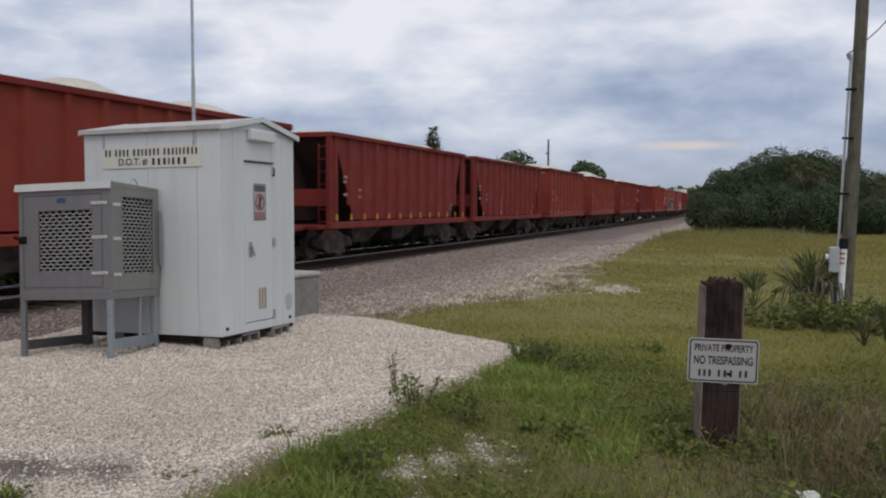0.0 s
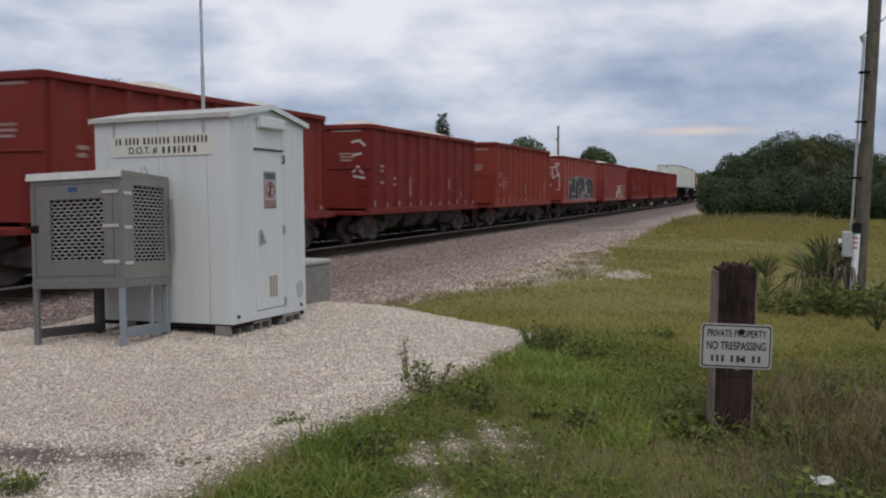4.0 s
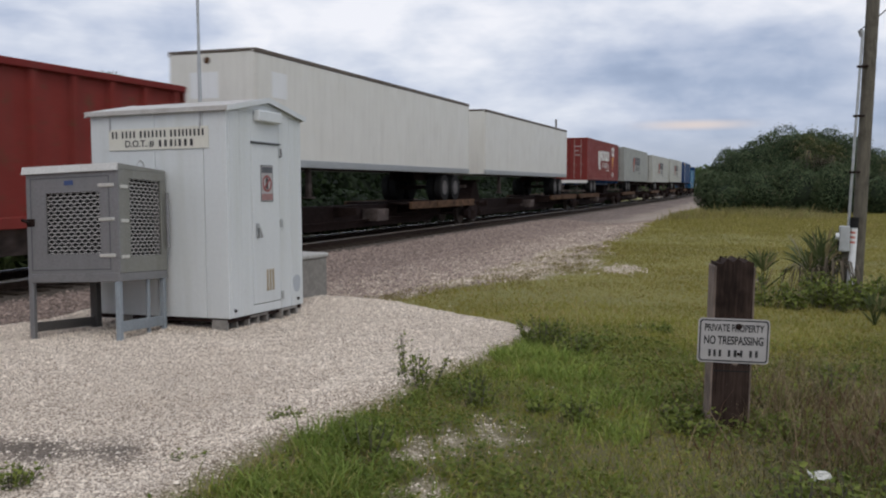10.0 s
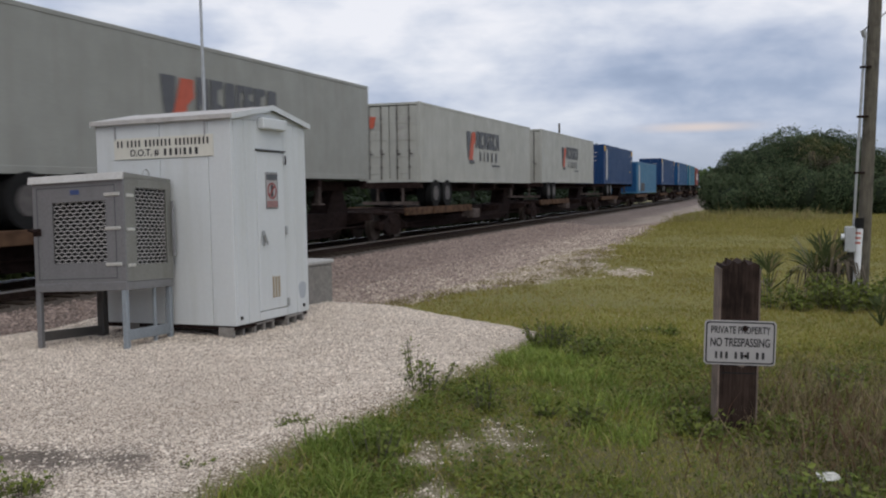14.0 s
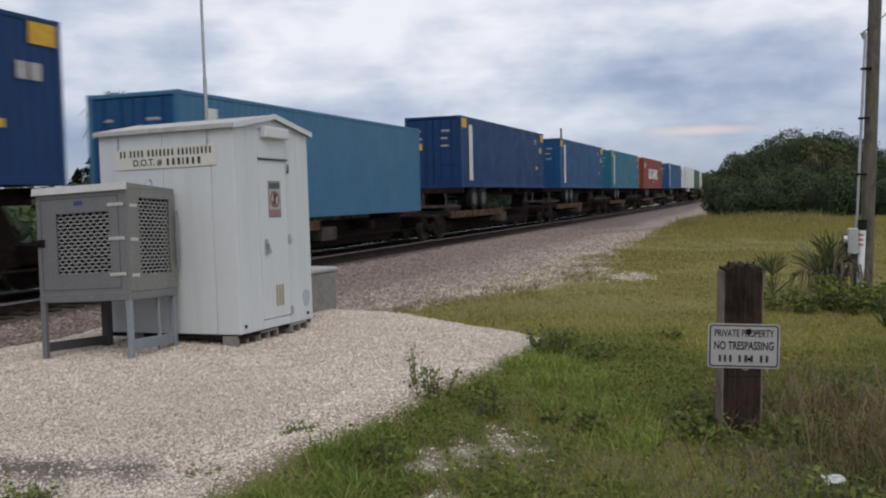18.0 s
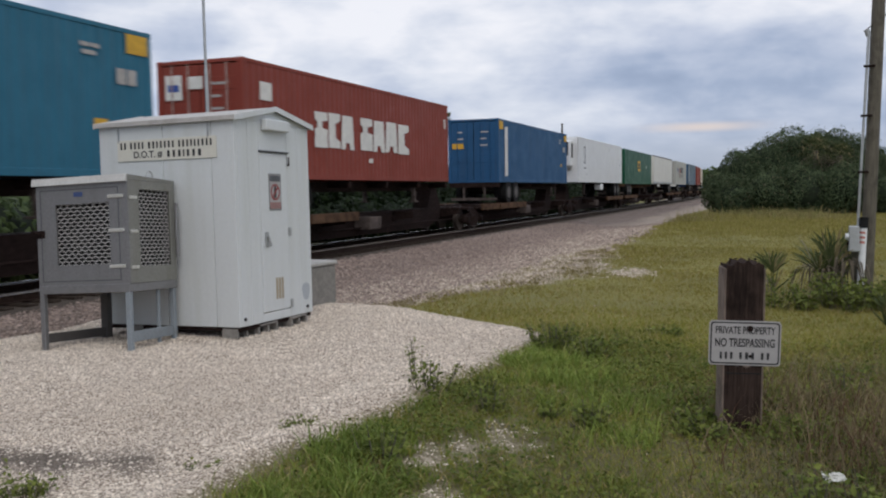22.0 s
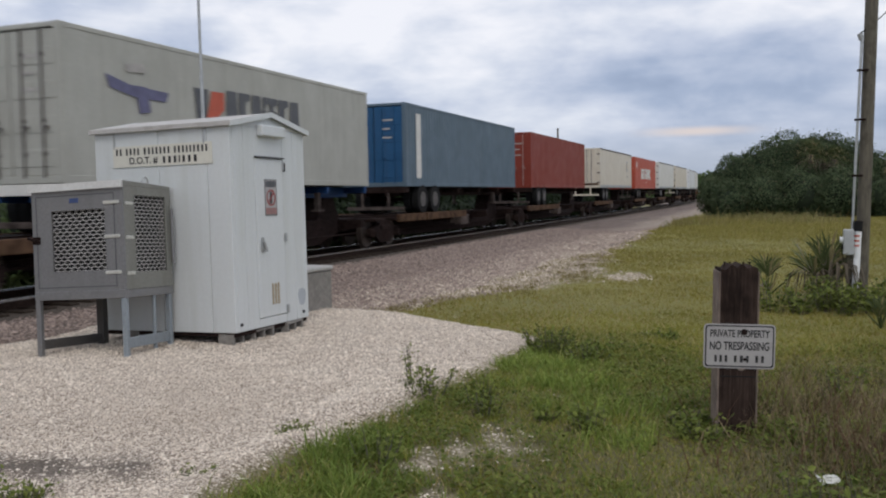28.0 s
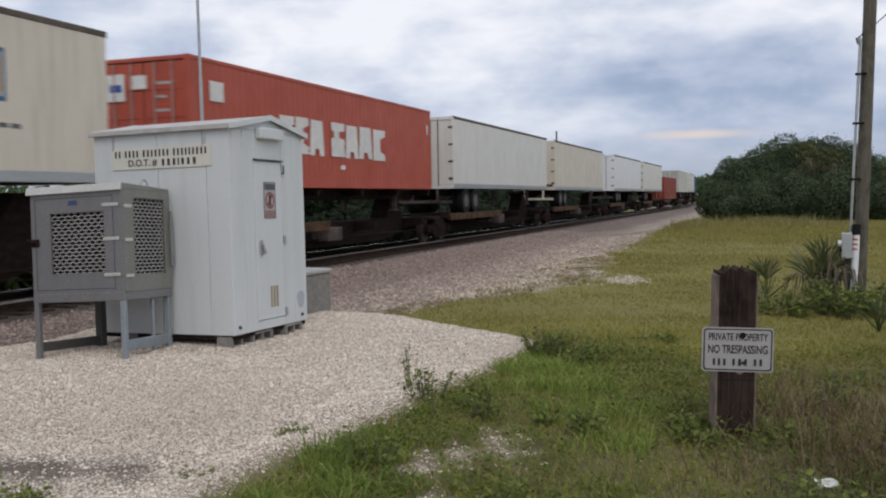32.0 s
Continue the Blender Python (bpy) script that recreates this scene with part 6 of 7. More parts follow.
def make_cabinet():
    ob = thing("metal_cabinet", "dull aluminium equipment cabinet with mesh panels on tall legs", "cabinet", m=pose(-6.175, 7.436, 0.0, -3.0, -2.4, 4.5))
    W, D, Z0, Z1 = 1.11, 0.86, 0.70, 1.765
    am, gm = M["alu"], M["alugold"]
    t = 0.02
    # front sheet round its mesh window, and the plain sides
    x0, x1, z0, z1 = -0.87, -0.22, 0.905, 1.54
    part("front_sheet", Shape().sheet(1, 0, t, (-W, 0, Z0, Z1), (x0, x1, z0, z1)), am, ob)
    y0, y1 = 0.20, 0.76
    part("side_sheet", Shape().sheet(0, -t, 0, (t + 0.001, D, Z0, Z1), (y0, y1, 0.87, 1.675)), gm, ob)
    part("side_sheet", Shape().cbox(-W, -W + t, t + 0.001, D, Z0, Z1, 0.004), am, ob)
    part("back_sheet", Shape().cbox(-W + t, -t, D - t, D, Z0, Z1, 0.004), am, ob)
    part("bottom_sheet", Shape().cbox(-W + t, -t, t, D - t, Z0, Z0 + t, 0.004), am, ob)
    # a black block paints the shade inside the cabinet, behind the mesh
    part("dark_inside", Shape().cbox(-W + 0.08, -0.09, 0.10, D - 0.08, Z0 + 0.04, Z1 - 0.05, 0.02), M["hole"], ob, "black block standing for the dark inside")

    def screen(w, h, rows, cols):
        """Expanded metal: thick slanting strands that meet in wide lozenges."""
        s = Shape()
        dx, dz = w / cols, h / rows
        box = [(0, 1, 3, 2), (4, 6, 7, 5), (0, 4, 5, 1), (2, 3, 7, 6), (0, 2, 6, 4), (1, 5, 7, 3)]
        clip = lambda z: min(max(z, 0), h)
        for j in range(rows + 1):
            for i in range(cols * 2):
                up = (i + j) % 2
                a, b = (i * dx / 2, (j + (0.25 if up else -0.25)) * dz), ((i + 1) * dx / 2, (j + (-0.25 if up else 0.25)) * dz)
                v = [(p[0], y, clip(p[1] + q)) for p in (a, b) for y in (0.0, 0.008) for q in (-0.0052, 0.0052)]
                s.convex(v, box)
        return s

    part("mesh_screen", screen(x1 - x0, z1 - z0, 17, 8), M["strand"], ob, "pale expanded-metal mesh", pose(x0, t + 0.002, z0))
    part("mesh_screen", screen(y1 - y0, 0.805, 21, 7), M["strand"], ob, "pale expanded-metal mesh", pose(-t - 0.002, y0, 0.87, 0, 0, 90))
    # door outline, hinges, latch, label
    dl = Shape()
    for a, b, c, d in ((-W + 0.05, -0.10, Z1 - 0.075, Z1 - 0.065), (-W + 0.05, -0.10, Z0 + 0.035, Z0 + 0.045), (-W + 0.05, -W + 0.06, Z0 + 0.035, Z1 - 0.065), (-0.11, -0.10, Z0 + 0.035, Z1 - 0.065)):
        dl.box(a, b, -0.003, 0.001, c, d)
    part("door_gap", dl, M["seam"], ob)
    for z in (0.88, 1.25, 1.60):
        part("hinge", Shape().cbox(-0.23, -0.04, -0.016, 0.0, z - 0.018, z + 0.018, 0.006), M["hinge"], ob, "bright strap hinge")
        part("hinge", Shape().cbox(0.0, 0.014, 0.03, 0.16, z - 0.035, z + 0.0, 0.006), M["hinge"], ob, "bright strap hinge")
    part("latch", Shape().tube((-W + 0.06, -0.03, 1.24), (-W - 0.03, -0.04, 1.27), 0.016, seg=8).cbox(-W + 0.0, -W + 0.10, -0.014, 0.0, 1.20, 1.28, 0.006), M["grime"], ob)
    part("label_plate", Shape().cbox(-0.64, -0.53, -0.006, 0.0, 1.615, 1.665, 0.002), M["dullblue"], ob, "small blue maker's plate")
    rf = Shape()
    rf.prism([(-0.002, Z1 + 0.002), (D, Z1 + 0.002), (D, Z1 + 0.03), (-0.002, Z1 + 0.055)], 0, -W, 0.002)
    part("roof_sheet", rf, gm, ob, "sloping top sheet")
    lip = Shape().prism([(-0.035, Z1 - 0.018), (-0.004, Z1 - 0.018), (-0.004, Z1 + 0.058), (-0.018, Z1 + 0.058)], 0, -W - 0.03, 0.012)
    part("front_hood", lip, M["alupale"], ob, "pale folded lip along the top")
    eye = Shape()
    for i in range(8):
        a, b = math.pi * i / 8, math.pi * (i + 1) / 8
        eye.tube((-0.01, 0.42 + 0.06 * math.cos(a), Z1 + 0.04 + 0.07 * math.sin(a)), (-0.01, 0.42 + 0.06 * math.cos(b), Z1 + 0.04 + 0.07 * math.sin(b)), 0.008, seg=6)
    part("lifting_ring", eye, M["gal"], ob)
    part("conduit", Shape().tube((0.03, D - 0.02, 0.95), (0.03, D - 0.02, 1.55), 0.018, seg=8), am, ob)
    # stand
    part("stand_frame", Shape().cbox(-W, 0, -0.01, 0.05, Z0 - 0.09, Z0 - 0.002, 0.006).cbox(-0.05, 0.0, 0.05, D, Z0 - 0.09, Z0 - 0.002, 0.006).cbox(-W, -W + 0.05, 0.05, D, Z0 - 0.09, Z0 - 0.002, 0.006), am, ob)
    for x, y, m in ((-W + 0.03, 0.02, "alu"), (-0.035, 0.02, "bluegrey"), (-0.035, D - 0.05, "bluegrey"), (-W + 0.2, D - 0.04, "darkleg"), (-0.04, D * 0.62, "bluegrey")):
        w = 0.028 if m != "darkleg" else 0.045
        if y == D * 0.62:
            w = 0.018
        part("leg", Shape().cbox(x - w, x + w, y - w, y + w, 0.0, Z0 - 0.09, 0.006), M[m], ob)
    part("brace", Shape().convex([(x, y, z) for x, y in ((-W + 0.02, 0.05), (-W + 0.05, 0.05), (-W + 0.19, D - 0.05), (-W + 0.22, D - 0.05)) for z in (0.09, 0.19)],
                                 [(0, 1, 3, 2), (4, 6, 7, 5), (0, 4, 5, 1), (2, 3, 7, 6), (0, 2, 6, 4), (1, 5, 7, 3)]), M["darkleg"], ob)
    part("brace", Shape().cbox(-0.06, -0.02, 0.05, D - 0.08, 0.09, 0.20, 0.006), M["bluegrey"], ob)


M["dullblue"] = plain("dull_blue_plate", (0.05, 0.08, 0.20), 0.5, 0, 0.2, 15, 0.0)
M["strand"] = plain("pale_zinc_mesh", (0.50, 0.485, 0.47), 0.5, 0.3, 0.15, 30, 0.05)
M["hinge"] = plain("bright_aluminium_hinge", (0.66, 0.65, 0.60), 0.35, 0.5, 0.1, 20, 0.03)
M["alupale"] = paint("pale_aluminium_top", (0.62, 0.61, 0.58), 0.5, (0.3, 0.28, 0.25), 0.25, metal=0.2)
M["bluegrey"] = paint("blue_grey_steel_leg", (0.28, 0.315, 0.34), 0.55, (0.14, 0.13, 0.12), 0.3, metal=0.2)
M["darkleg"] = paint("dark_steel_leg", (0.075, 0.07, 0.065), 0.6, (0.04, 0.03, 0.03), 0.3)
make_cabinet()


def make_vault():
    ob = thing("concrete_vault", "squat grey concrete equipment vault with a lid", "concrete box", m=pose(-6.47, 11.42, -0.14, 0, 0, -6))
    part("body", Shape().cbox(-0.42, 0.36, -0.36, 0.38, 0.0, 0.68, 0.02), M["concrete"], ob)
    part("lid", Shape().cbox(-0.44, 0.38, -0.38, 0.40, 0.684, 0.75, 0.018), M["vaultlid"], ob, "paler flat lid")
    part("hasp", Shape().cbox(-0.12, -0.07, -0.378, -0.36, 0.45, 0.69, 0.005), M["grime"], ob)


M["vaultlid"] = plain("pale_concrete_lid", (0.40, 0.39, 0.37), 0.85, 0, 0.15, 18, 0.3)
make_vault()


def make_mast():
    ob = thing("antenna_mast", "thin galvanised radio mast with a small aerial behind the house", "antenna mast", m=pose(-7.55, 10.85, -0.05))
    part("base_plate", Shape().cbox(-0.15, 0.15, -0.15, 0.15, 0.0, 0.03, 0.005), M["gal"], ob)
    part("lower_tube", Shape().tube((0, 0, 0.03), (-0.03, 0, 3.4), 0.027, seg=10), M["gal"], ob)
    part("upper_tube", Shape().tube((-0.03, 0, 3.4), (-0.06, 0, 6.6), 0.021, seg=10), M["gal"], ob)
    a = part("aerial_boom", Shape().tube((-0.045, 0, 4.72), (-0.30, -0.1, 4.74), 0.01, seg=6), M["gal"], ob)
    for k in (0.45, 0.9):
        x, y = -0.045 - 0.255 * k, -0.1 * k
        part("aerial_rod", Shape().tube((x, y, 4.60), (x, y, 4.88), 0.006, seg=6), M["gal"], a)


make_mast()

# ---------------------------------------------------------------- sign post, utility pole, litter


def make_sign():
    ob = thing("timber_post", "dark weathered timber post carrying a no-trespassing sign", "sign post", m=pose(-0.25, 6.24, -0.12, 0.4, 0.9, 13))
    s = Shape()
    # an uneven sawn top
    hs = [1.235, 1.25, 1.232, 1.262, 1.24, 1.258, 1.222, 1.23]
    s.prism([(-0.116, 0.0), (0.116, 0.0)] + [(0.116 - 0.232 * i / 7, hs[i] - 0.02) for i in range(8)], 1, -0.12, 0.12)
    part("post", s, M["timber"], ob)
    for x0, x1 in ((-0.130, -0.117), (0.117, 0.128)):
        part("worn_edge", Shape().cbox(x0, x1, -0.121, 0.11, 0.0, 1.19, 0.004), M["timberedge"], ob, "paler split edge")
    for x in (-0.075, -0.04, 0.045, 0.085):
        nail = Shape().tube((x, 0.02, 1.20), (x + 0.004, 0.02, 1.242), 0.005, seg=6)
        nail.tube((x + 0.004, 0.02, 1.240), (x + 0.004, 0.02, 1.246), 0.009, seg=8)
        part("nail", nail, M["grime"], ob)
    part("crack", Shape().box(-0.116, 0.116, -0.1225, -0.119, 0.50, 0.508), M["hole"], ob)
    part("knot", Shape().tube((0.02, -0.118, 0.575), (0.02, -0.124, 0.575), 0.032, seg=10), M["timberedge"], ob, "pale knot in the timber")
    # rounded plate
    def plate(w, h, r, y0, y1):
        pts = []
        for cx, cz, a0 in ((w - r, h - r, 0), (-w + r, h - r, 90), (-w + r, -h + r, 180), (w - r, -h + r, 270)):
            pts += [(cx + r * math.cos(radians(a0 + k * 18)), cz + r * math.sin(radians(a0 + k * 18))) for k in range(6)]
        return Shape().prism(pts, 1, y0, y1)
    at = pose(0.005, -0.125, 0.705, 0, 0.4, 0)
    sign = part("sign", plate(0.226, 0.146, 0.024, -0.004, 0.0), M["signwhite"], ob, "faded white metal sign with black writing", at)
    part("border", plate(0.217, 0.137, 0.02, -0.0055, -0.004), M["signblack"], sign, "black border line")
    part("face", plate(0.208, 0.128, 0.016, -0.007, -0.0055), M["signwhite"], sign)
    for text, size, z, wide in (("PRIVATE PROPERTY", 0.066, 0.082, 0.375), ("NO TRESPASSING", 0.076, 0.0, 0.375)):
        part("lettering", lettering(text, size, M["signblack"], wide=wide), None, sign, "black painted words", pose(0, -0.0078, z))
    for k in char_bars([0.55, 0.55, 0.6, 0, 0.6, 0.7, 0.6, 0, 0.62, 0.62], 0.045, 0.0, -0.082, -0.0072, 0.33):
        part("text_bar", k, M["signblack"], sign)
    part("rust_hole", Shape().tube((0.03, -0.0074, 0.095), (0.03, -0.009, 0.095), 0.022, 0.019, seg=7), M["grime"], sign, "ragged rusty bolt hole")
    part("bolt", Shape().tube((0.035, -0.0074, -0.085), (0.035, -0.012, -0.085), 0.011, seg=8), M["grime"], sign)


make_sign()


def make_pole():
    ob = thing("utility_pole", "grey-brown wooden utility pole with conduit and meter box", "utility pole", m=pose(1.19, 14.36, -0.12))
    part("pole", Shape().tube((-0.01, 0, 0), (0.23, 0.0, 9.4), 0.094, 0.082, seg=18), M["polewood"], ob)
    pv = Shape().tube((-0.10, -0.15, 0.0), (-0.06, -0.15, 1.10), 0.05, seg=14)
    part("plastic_conduit", pv, M["pvc"], ob, "white plastic conduit sleeve")
    lb = Shape()
    for k in range(3):
        lb.tube((-0.0727 + 0.003 * k, -0.15, 0.88 + 0.07 * k), (-0.071 + 0.003 * k, -0.15, 0.91 + 0.07 * k), 0.052, seg=14, caps=False)
    part("warning_label", lb, M["orangelabel"], ob, "orange and white warning label")
    part("coupling", Shape().tube((-0.06, -0.15, 1.10), (-0.055, -0.14, 1.25), 0.058, seg=14), M["black"], ob, "black rubber coupling")
    part("riser", Shape().tube((-0.135, -0.1, 1.05), (-0.03, -0.08, 3.83), 0.02, seg=10), M["gal"], ob, "grey steel riser pipe")
    cap = Shape().tube((-0.03, -0.08, 3.83), (-0.06, -0.09, 3.92), 0.038, seg=10)
    part("weatherhead", cap, M["gal"], ob)
    for z in (1.9, 2.7, 3.4):
        x = -0.135 + (z - 1.05) * 0.04
        part("strap", Shape().cbox(x - 0.05, x + 0.1, -0.13, -0.07, z - 0.015, z + 0.015, 0.004), M["grime"], ob)
    bx = Shape().cbox(-0.255, -0.115, -0.24, -0.1, 0.76, 1.13, 0.012)
    box = part("meter_box", bx, M["meter"], ob, "light grey metal meter box")
    part("meter", Shape().tube((-0.255, -0.17, 0.98), (-0.30, -0.17, 0.98), 0.045, seg=14), M["pvc"], box, "pale round meter")
    part("meter_base", Shape().tube((-0.255, -0.17, 0.88), (-0.28, -0.17, 0.88), 0.03, seg=12), M["grime"], box)
    part("lower_board", Shape().cbox(-0.21, -0.12, -0.14, -0.09, 0.06, 0.76, 0.008), M["polewood"], ob)
    # a service wire rising to the right
    w = Shape()
    pts = [(-0.085 + 0.55 * k, -0.09 + 0.2 * k, 3.9 + 0.35 * k + 0.16 * k * k) for k in np.linspace(0, 3, 9)]
    for a, b in zip(pts, pts[1:]):
        w.tube(a, b, 0.008, seg=5, caps=False)
    part("service_wire", w, M["black"], ob)


M["orangelabel"] = plain("orange_label", (0.50, 0.15, 0.11), 0.5, 0, 0.1, 20, 0.0)
make_pole()


def make_litter():
    s, n = Shape(), 9
    for j in range(n):
        for i in range(n):
            x, y = (i / (n - 1) - 0.5) * 0.11, (j / (n - 1) - 0.5) * 0.07
            s.v.append((x + random.uniform(-0.008, 0.008), y + random.uniform(-0.008, 0.008), 0.045 - 1.5 * (x * x + y * y) + random.uniform(-0.01, 0.012)))
    for j in range(n - 1):
        for i in range(n - 1):
            a = j * n + i
            s.f.append((a, a + 1, a + n + 1, a + n)), s.smooth.append(False), s.mi.append(0)
    ob = tagged(new("paper_scrap", s.mesh("paper_scrap", M["paper"])), "crumpled white paper scrap lying in grass", "litter")
    ob.matrix_world = pose(0.27, 5.0, float(height(0.27, 5.0)) + 0.05, 24, 0, 20)


make_litter()
scatter_stones()

# ---------------------------------------------------------------- plants


def blades(name, x, y, z, h, width, lean, material, label, category="grass"):
    """Thin bent blades, three triangles each."""
    n = len(x)
    a = rng.uniform(0, 6.283, n)
    b = rng.uniform(0, 6.283, n)
    side = np.stack([np.cos(a), np.sin(a), 0 * a], 1) * (width / 2)[:, None]
    bend = np.stack([np.cos(b), np.sin(b), 0 * b], 1) * (lean * h)[:, None]
    root = np.stack([x, y, z], 1)
    up = np.array([0, 0, 1.0])
    mid = root + up * (h * 0.55)[:, None] + bend * 0.35
    tip = root + up * (h * (1 - 0.25 * lean))[:, None] + bend
    v = np.stack([root - side, root + side, mid + side * 0.75, mid - side * 0.75, tip], 1).reshape(-1, 3)
    f = (np.array([(0, 1, 2), (0, 2, 3), (3, 2, 4)])[None] + (np.arange(n) * 5)[:, None, None]).reshape(-1, 3)
    return tagged(new(name, soup(name, v, f, material)), label, category, kind="stuff")


def in_view(n, y0, y1, power=1.0, left=-3.6):
    """Random places on the grass between two distances, within the wedge that is seen."""
    y = y0 + (y1 - y0) * rng.random(n) ** power
    lo, hi = np.full(n, left) - 0.035 * y, 0.14 * y + 0.9
    return lo + (hi - lo) * rng.random(n), y


def browned(x, y):
    """How far the grass has gone to brown weeds: most to the right of the timber post."""
    return np.clip(ramp(x + 0.28 * wobble(x, y, 1.1, 2.0) - 0.06 * (y - 5), -1.0, 0.5) * (1 - ramp(y, 8.5, 11.0)), 0, 1)


def margin(y):
    """The middle of the thin strip between ballast and meadow."""
    return meadow_edge(y) - 0.55


def grow_grass():
    # fine green grass at the near side, shorter and darker where it browns
    x, y = in_view(280000, 2.6, 13.5, 0.95)
    bare = np.maximum(pad_mask(x, y), patch_mask(x, y))
    tuft = 0.66 + 0.42 * wobble(x, y, 1.4, 3.0)
    keep = (rng.random(len(x)) < (1 - bare) ** 3 * np.clip(tuft, 0.42, 1) * (1 - ramp(y + 0.8 * wobble(x, y, 0.8, 5.0), 8.8, 13.5))) & (dirt_mask(x, y) < 0.3)
    x, y = x[keep], y[keep]
    h = rng.gamma(6, 0.0072, len(x)) * (0.75 + 0.75 * np.clip(wobble(x, y, 1.3, 0.7), -0.35, 1)) + 0.02
    br = rng.random(len(x)) < 0.8 * browned(x, y)
    for sel, mat, name, label in ((~br, "grass", "grass", "lush uneven green grass"), (br, "olive", "browned_grass", "dull brownish grass round the post")):
        blades(name, x[sel], y[sel], height(x[sel], y[sel]) - 0.01, h[sel], (0.0035 + 0.03 * h)[sel], rng.uniform(0.3, 1.1, sel.sum()), M[mat], label)
    x, y = in_view(17000, 2.8, 10.5, 0.9)
    bare = np.maximum(pad_mask(x, y), patch_mask(x, y))
    keep = (rng.random(len(x)) < (1 - bare) ** 4 * np.clip(0.2 + wobble(x, y, 1.9, 4.0), 0, 1)) & (dirt_mask(x, y) < 0.3)
    x, y = x[keep], y[keep]
    h = rng.gamma(7, 0.016, len(x)) + 0.03
    blades("long_grass", x, y, height(x, y) - 0.01, h, 0.003 + 0.018 * h, rng.uniform(0.3, 1.2, len(x)), M["long"], "longer loose grass blades in tussocks")
    # the mown-looking meadow behind
    x, y = in_view(140000, 7.4, 26, 0.9, -5.6)
    bare = np.maximum(np.maximum(pad_mask(x, y), patch_mask(x, y) * 1.3), ballast_mask(x, y))
    strip = np.exp(-((x - margin(y)) / 1.0) ** 2) * (1 - ramp(y, 21, 25))
    keep = rng.random(len(x)) < np.clip(1 - bare, 0, 1) ** 2 * np.clip(0.75 + 0.35 * wobble(x, y, 0.8, 1.0), 0.2, 1) * (1 - 0.8 * strip) * ramp(y, 7.2, 10.0)
    x, y = x[keep], y[keep]
    h = rng.gamma(6, 0.0062, len(x)) * (0.85 + 0.4 * wobble(x, y, 0.7)) + 0.015
    blades("meadow_grass", x, y, height(x, y) - 0.008, h, 0.008 + 0.04 * h, rng.uniform(0.3, 1.1, len(x)), M["meadow"], "short olive green grass of the meadow")
    x, y = in_view(100000, 22, 62, 0.85, -5.2)
    keep = rng.random(len(x)) < (1 - ballast_mask(x, y)) ** 2
    x, y = x[keep], y[keep]
    h = (rng.gamma(8, 0.0115, len(x)) + 0.03) * (0.6 + 0.4 * ramp(y, 22, 40) + 0.3 * wobble(x, y, 0.25))
    blades("field_grass", x, y, height(x, y) - 0.02, h, 0.014 + 0.05 * h, rng.uniform(0.2, 0.8, len(x)), M["field"], "yellow-green field grass before the thicket")
    x, y = rng.uniform(-6.2, 5.0, 9000), rng.uniform(44, 56.5, 9000)
    keep = rng.random(9000) < np.clip(0.35 + 0.9 * wobble(x, y, 0.5, 2.0), 0, 1) * (1 - ballast_mask(x, y)) ** 2 * ramp(5.0 - x, 0, 5)
    x, y = x[keep], y[keep]
    h = rng.gamma(8, 0.04, len(x)) + 0.1
    blades("straw_grass", x, y, height(x, y) - 0.02, h, 0.012 + 0.03 * h, rng.uniform(0.2, 0.7, len(x)), M["straw"], "tall straw-coloured grass before the thicket")
    # lush clumps along the pad and low on the near side
    x, y = rng.uniform(-3.4, -0.7, 70000), rng.uniform(2.7, 9.2, 70000)
    bare = np.maximum(pad_mask(x, y), patch_mask(x, y))
    edge = np.exp(-((x + 2.55) / 0.75) ** 2)
    clump = np.clip(wobble(x, y, 2.1, 1.2) * 1.3 + 0.2, 0, 1)
    keep = (rng.random(len(x)) < (1 - bare) ** 4 * (0.25 + 0.75 * edge) * clump) & (dirt_mask(x, y) < 0.3)
    x, y = x[keep], y[keep]
    h = rng.gamma(8, 0.0105, len(x)) * (0.7 + 0.6 * np.clip(wobble(x, y, 2.1, 1.2), 0, 1)) + 0.03
    blades("grass_clumps", x, y, height(x, y) - 0.01, h, 0.005 + 0.035 * h, rng.uniform(0.3, 1.1, len(x)), M["lush"], "lush green grass clumps beside the gravel")
    # plain grass on all sides of the standing place
    x, y = rng.uniform(-3.2, 7.0, 26000), rng.uniform(-6.0, 9.0, 26000)
    keep = ((x > 0.14 * y + 0.9) | (y < 2.6)) & (pad_mask(x, y) < 0.2)
    x, y = x[keep], y[keep]
    h = rng.gamma(6, 0.009, len(x)) + 0.03
    blades("lawn", x, y, height(x, y) - 0.01, h, 0.008 + 0.05 * h, rng.uniform(0.3, 1.1, len(x)), M["grass"], "green grass round the standing place")
    # brown stalks round the post
    x, y = rng.normal(0.8, 0.7, 5200), rng.normal(6.4, 1.3, 5200)
    keep = (y > 3.2) & (x > -1.3) & (rng.random(5200) < np.clip(0.5 + 0.7 * wobble(x, y, 1.6), 0.05, 1))
    x, y = x[keep], y[keep]
    h = rng.gamma(6, 0.034, len(x)) * (0.7 + 0.5 * np.clip(wobble(x, y, 1.6), 0, 1)) + 0.04
    blades("dry_weeds", x, y, height(x, y), h, 0.0035 + 0.010 * h, rng.uniform(0.2, 1.3, len(x)), M["dry"], "dry brown weed stalks round the post", "weeds")
    # sparse brown and yellow tufts in the strip beside the ballast
    cy = rng.uniform(12.3, 25, 130)
    cx = margin(cy) + rng.normal(0.25, 0.5, 130)
    i = rng.integers(0, 130, 6000)
    x, y = cx[i] + rng.normal(0, 0.12, 6000), cy[i] + rng.normal(0, 0.22, 6000)
    keep = pad_mask(x, y) < 0.05
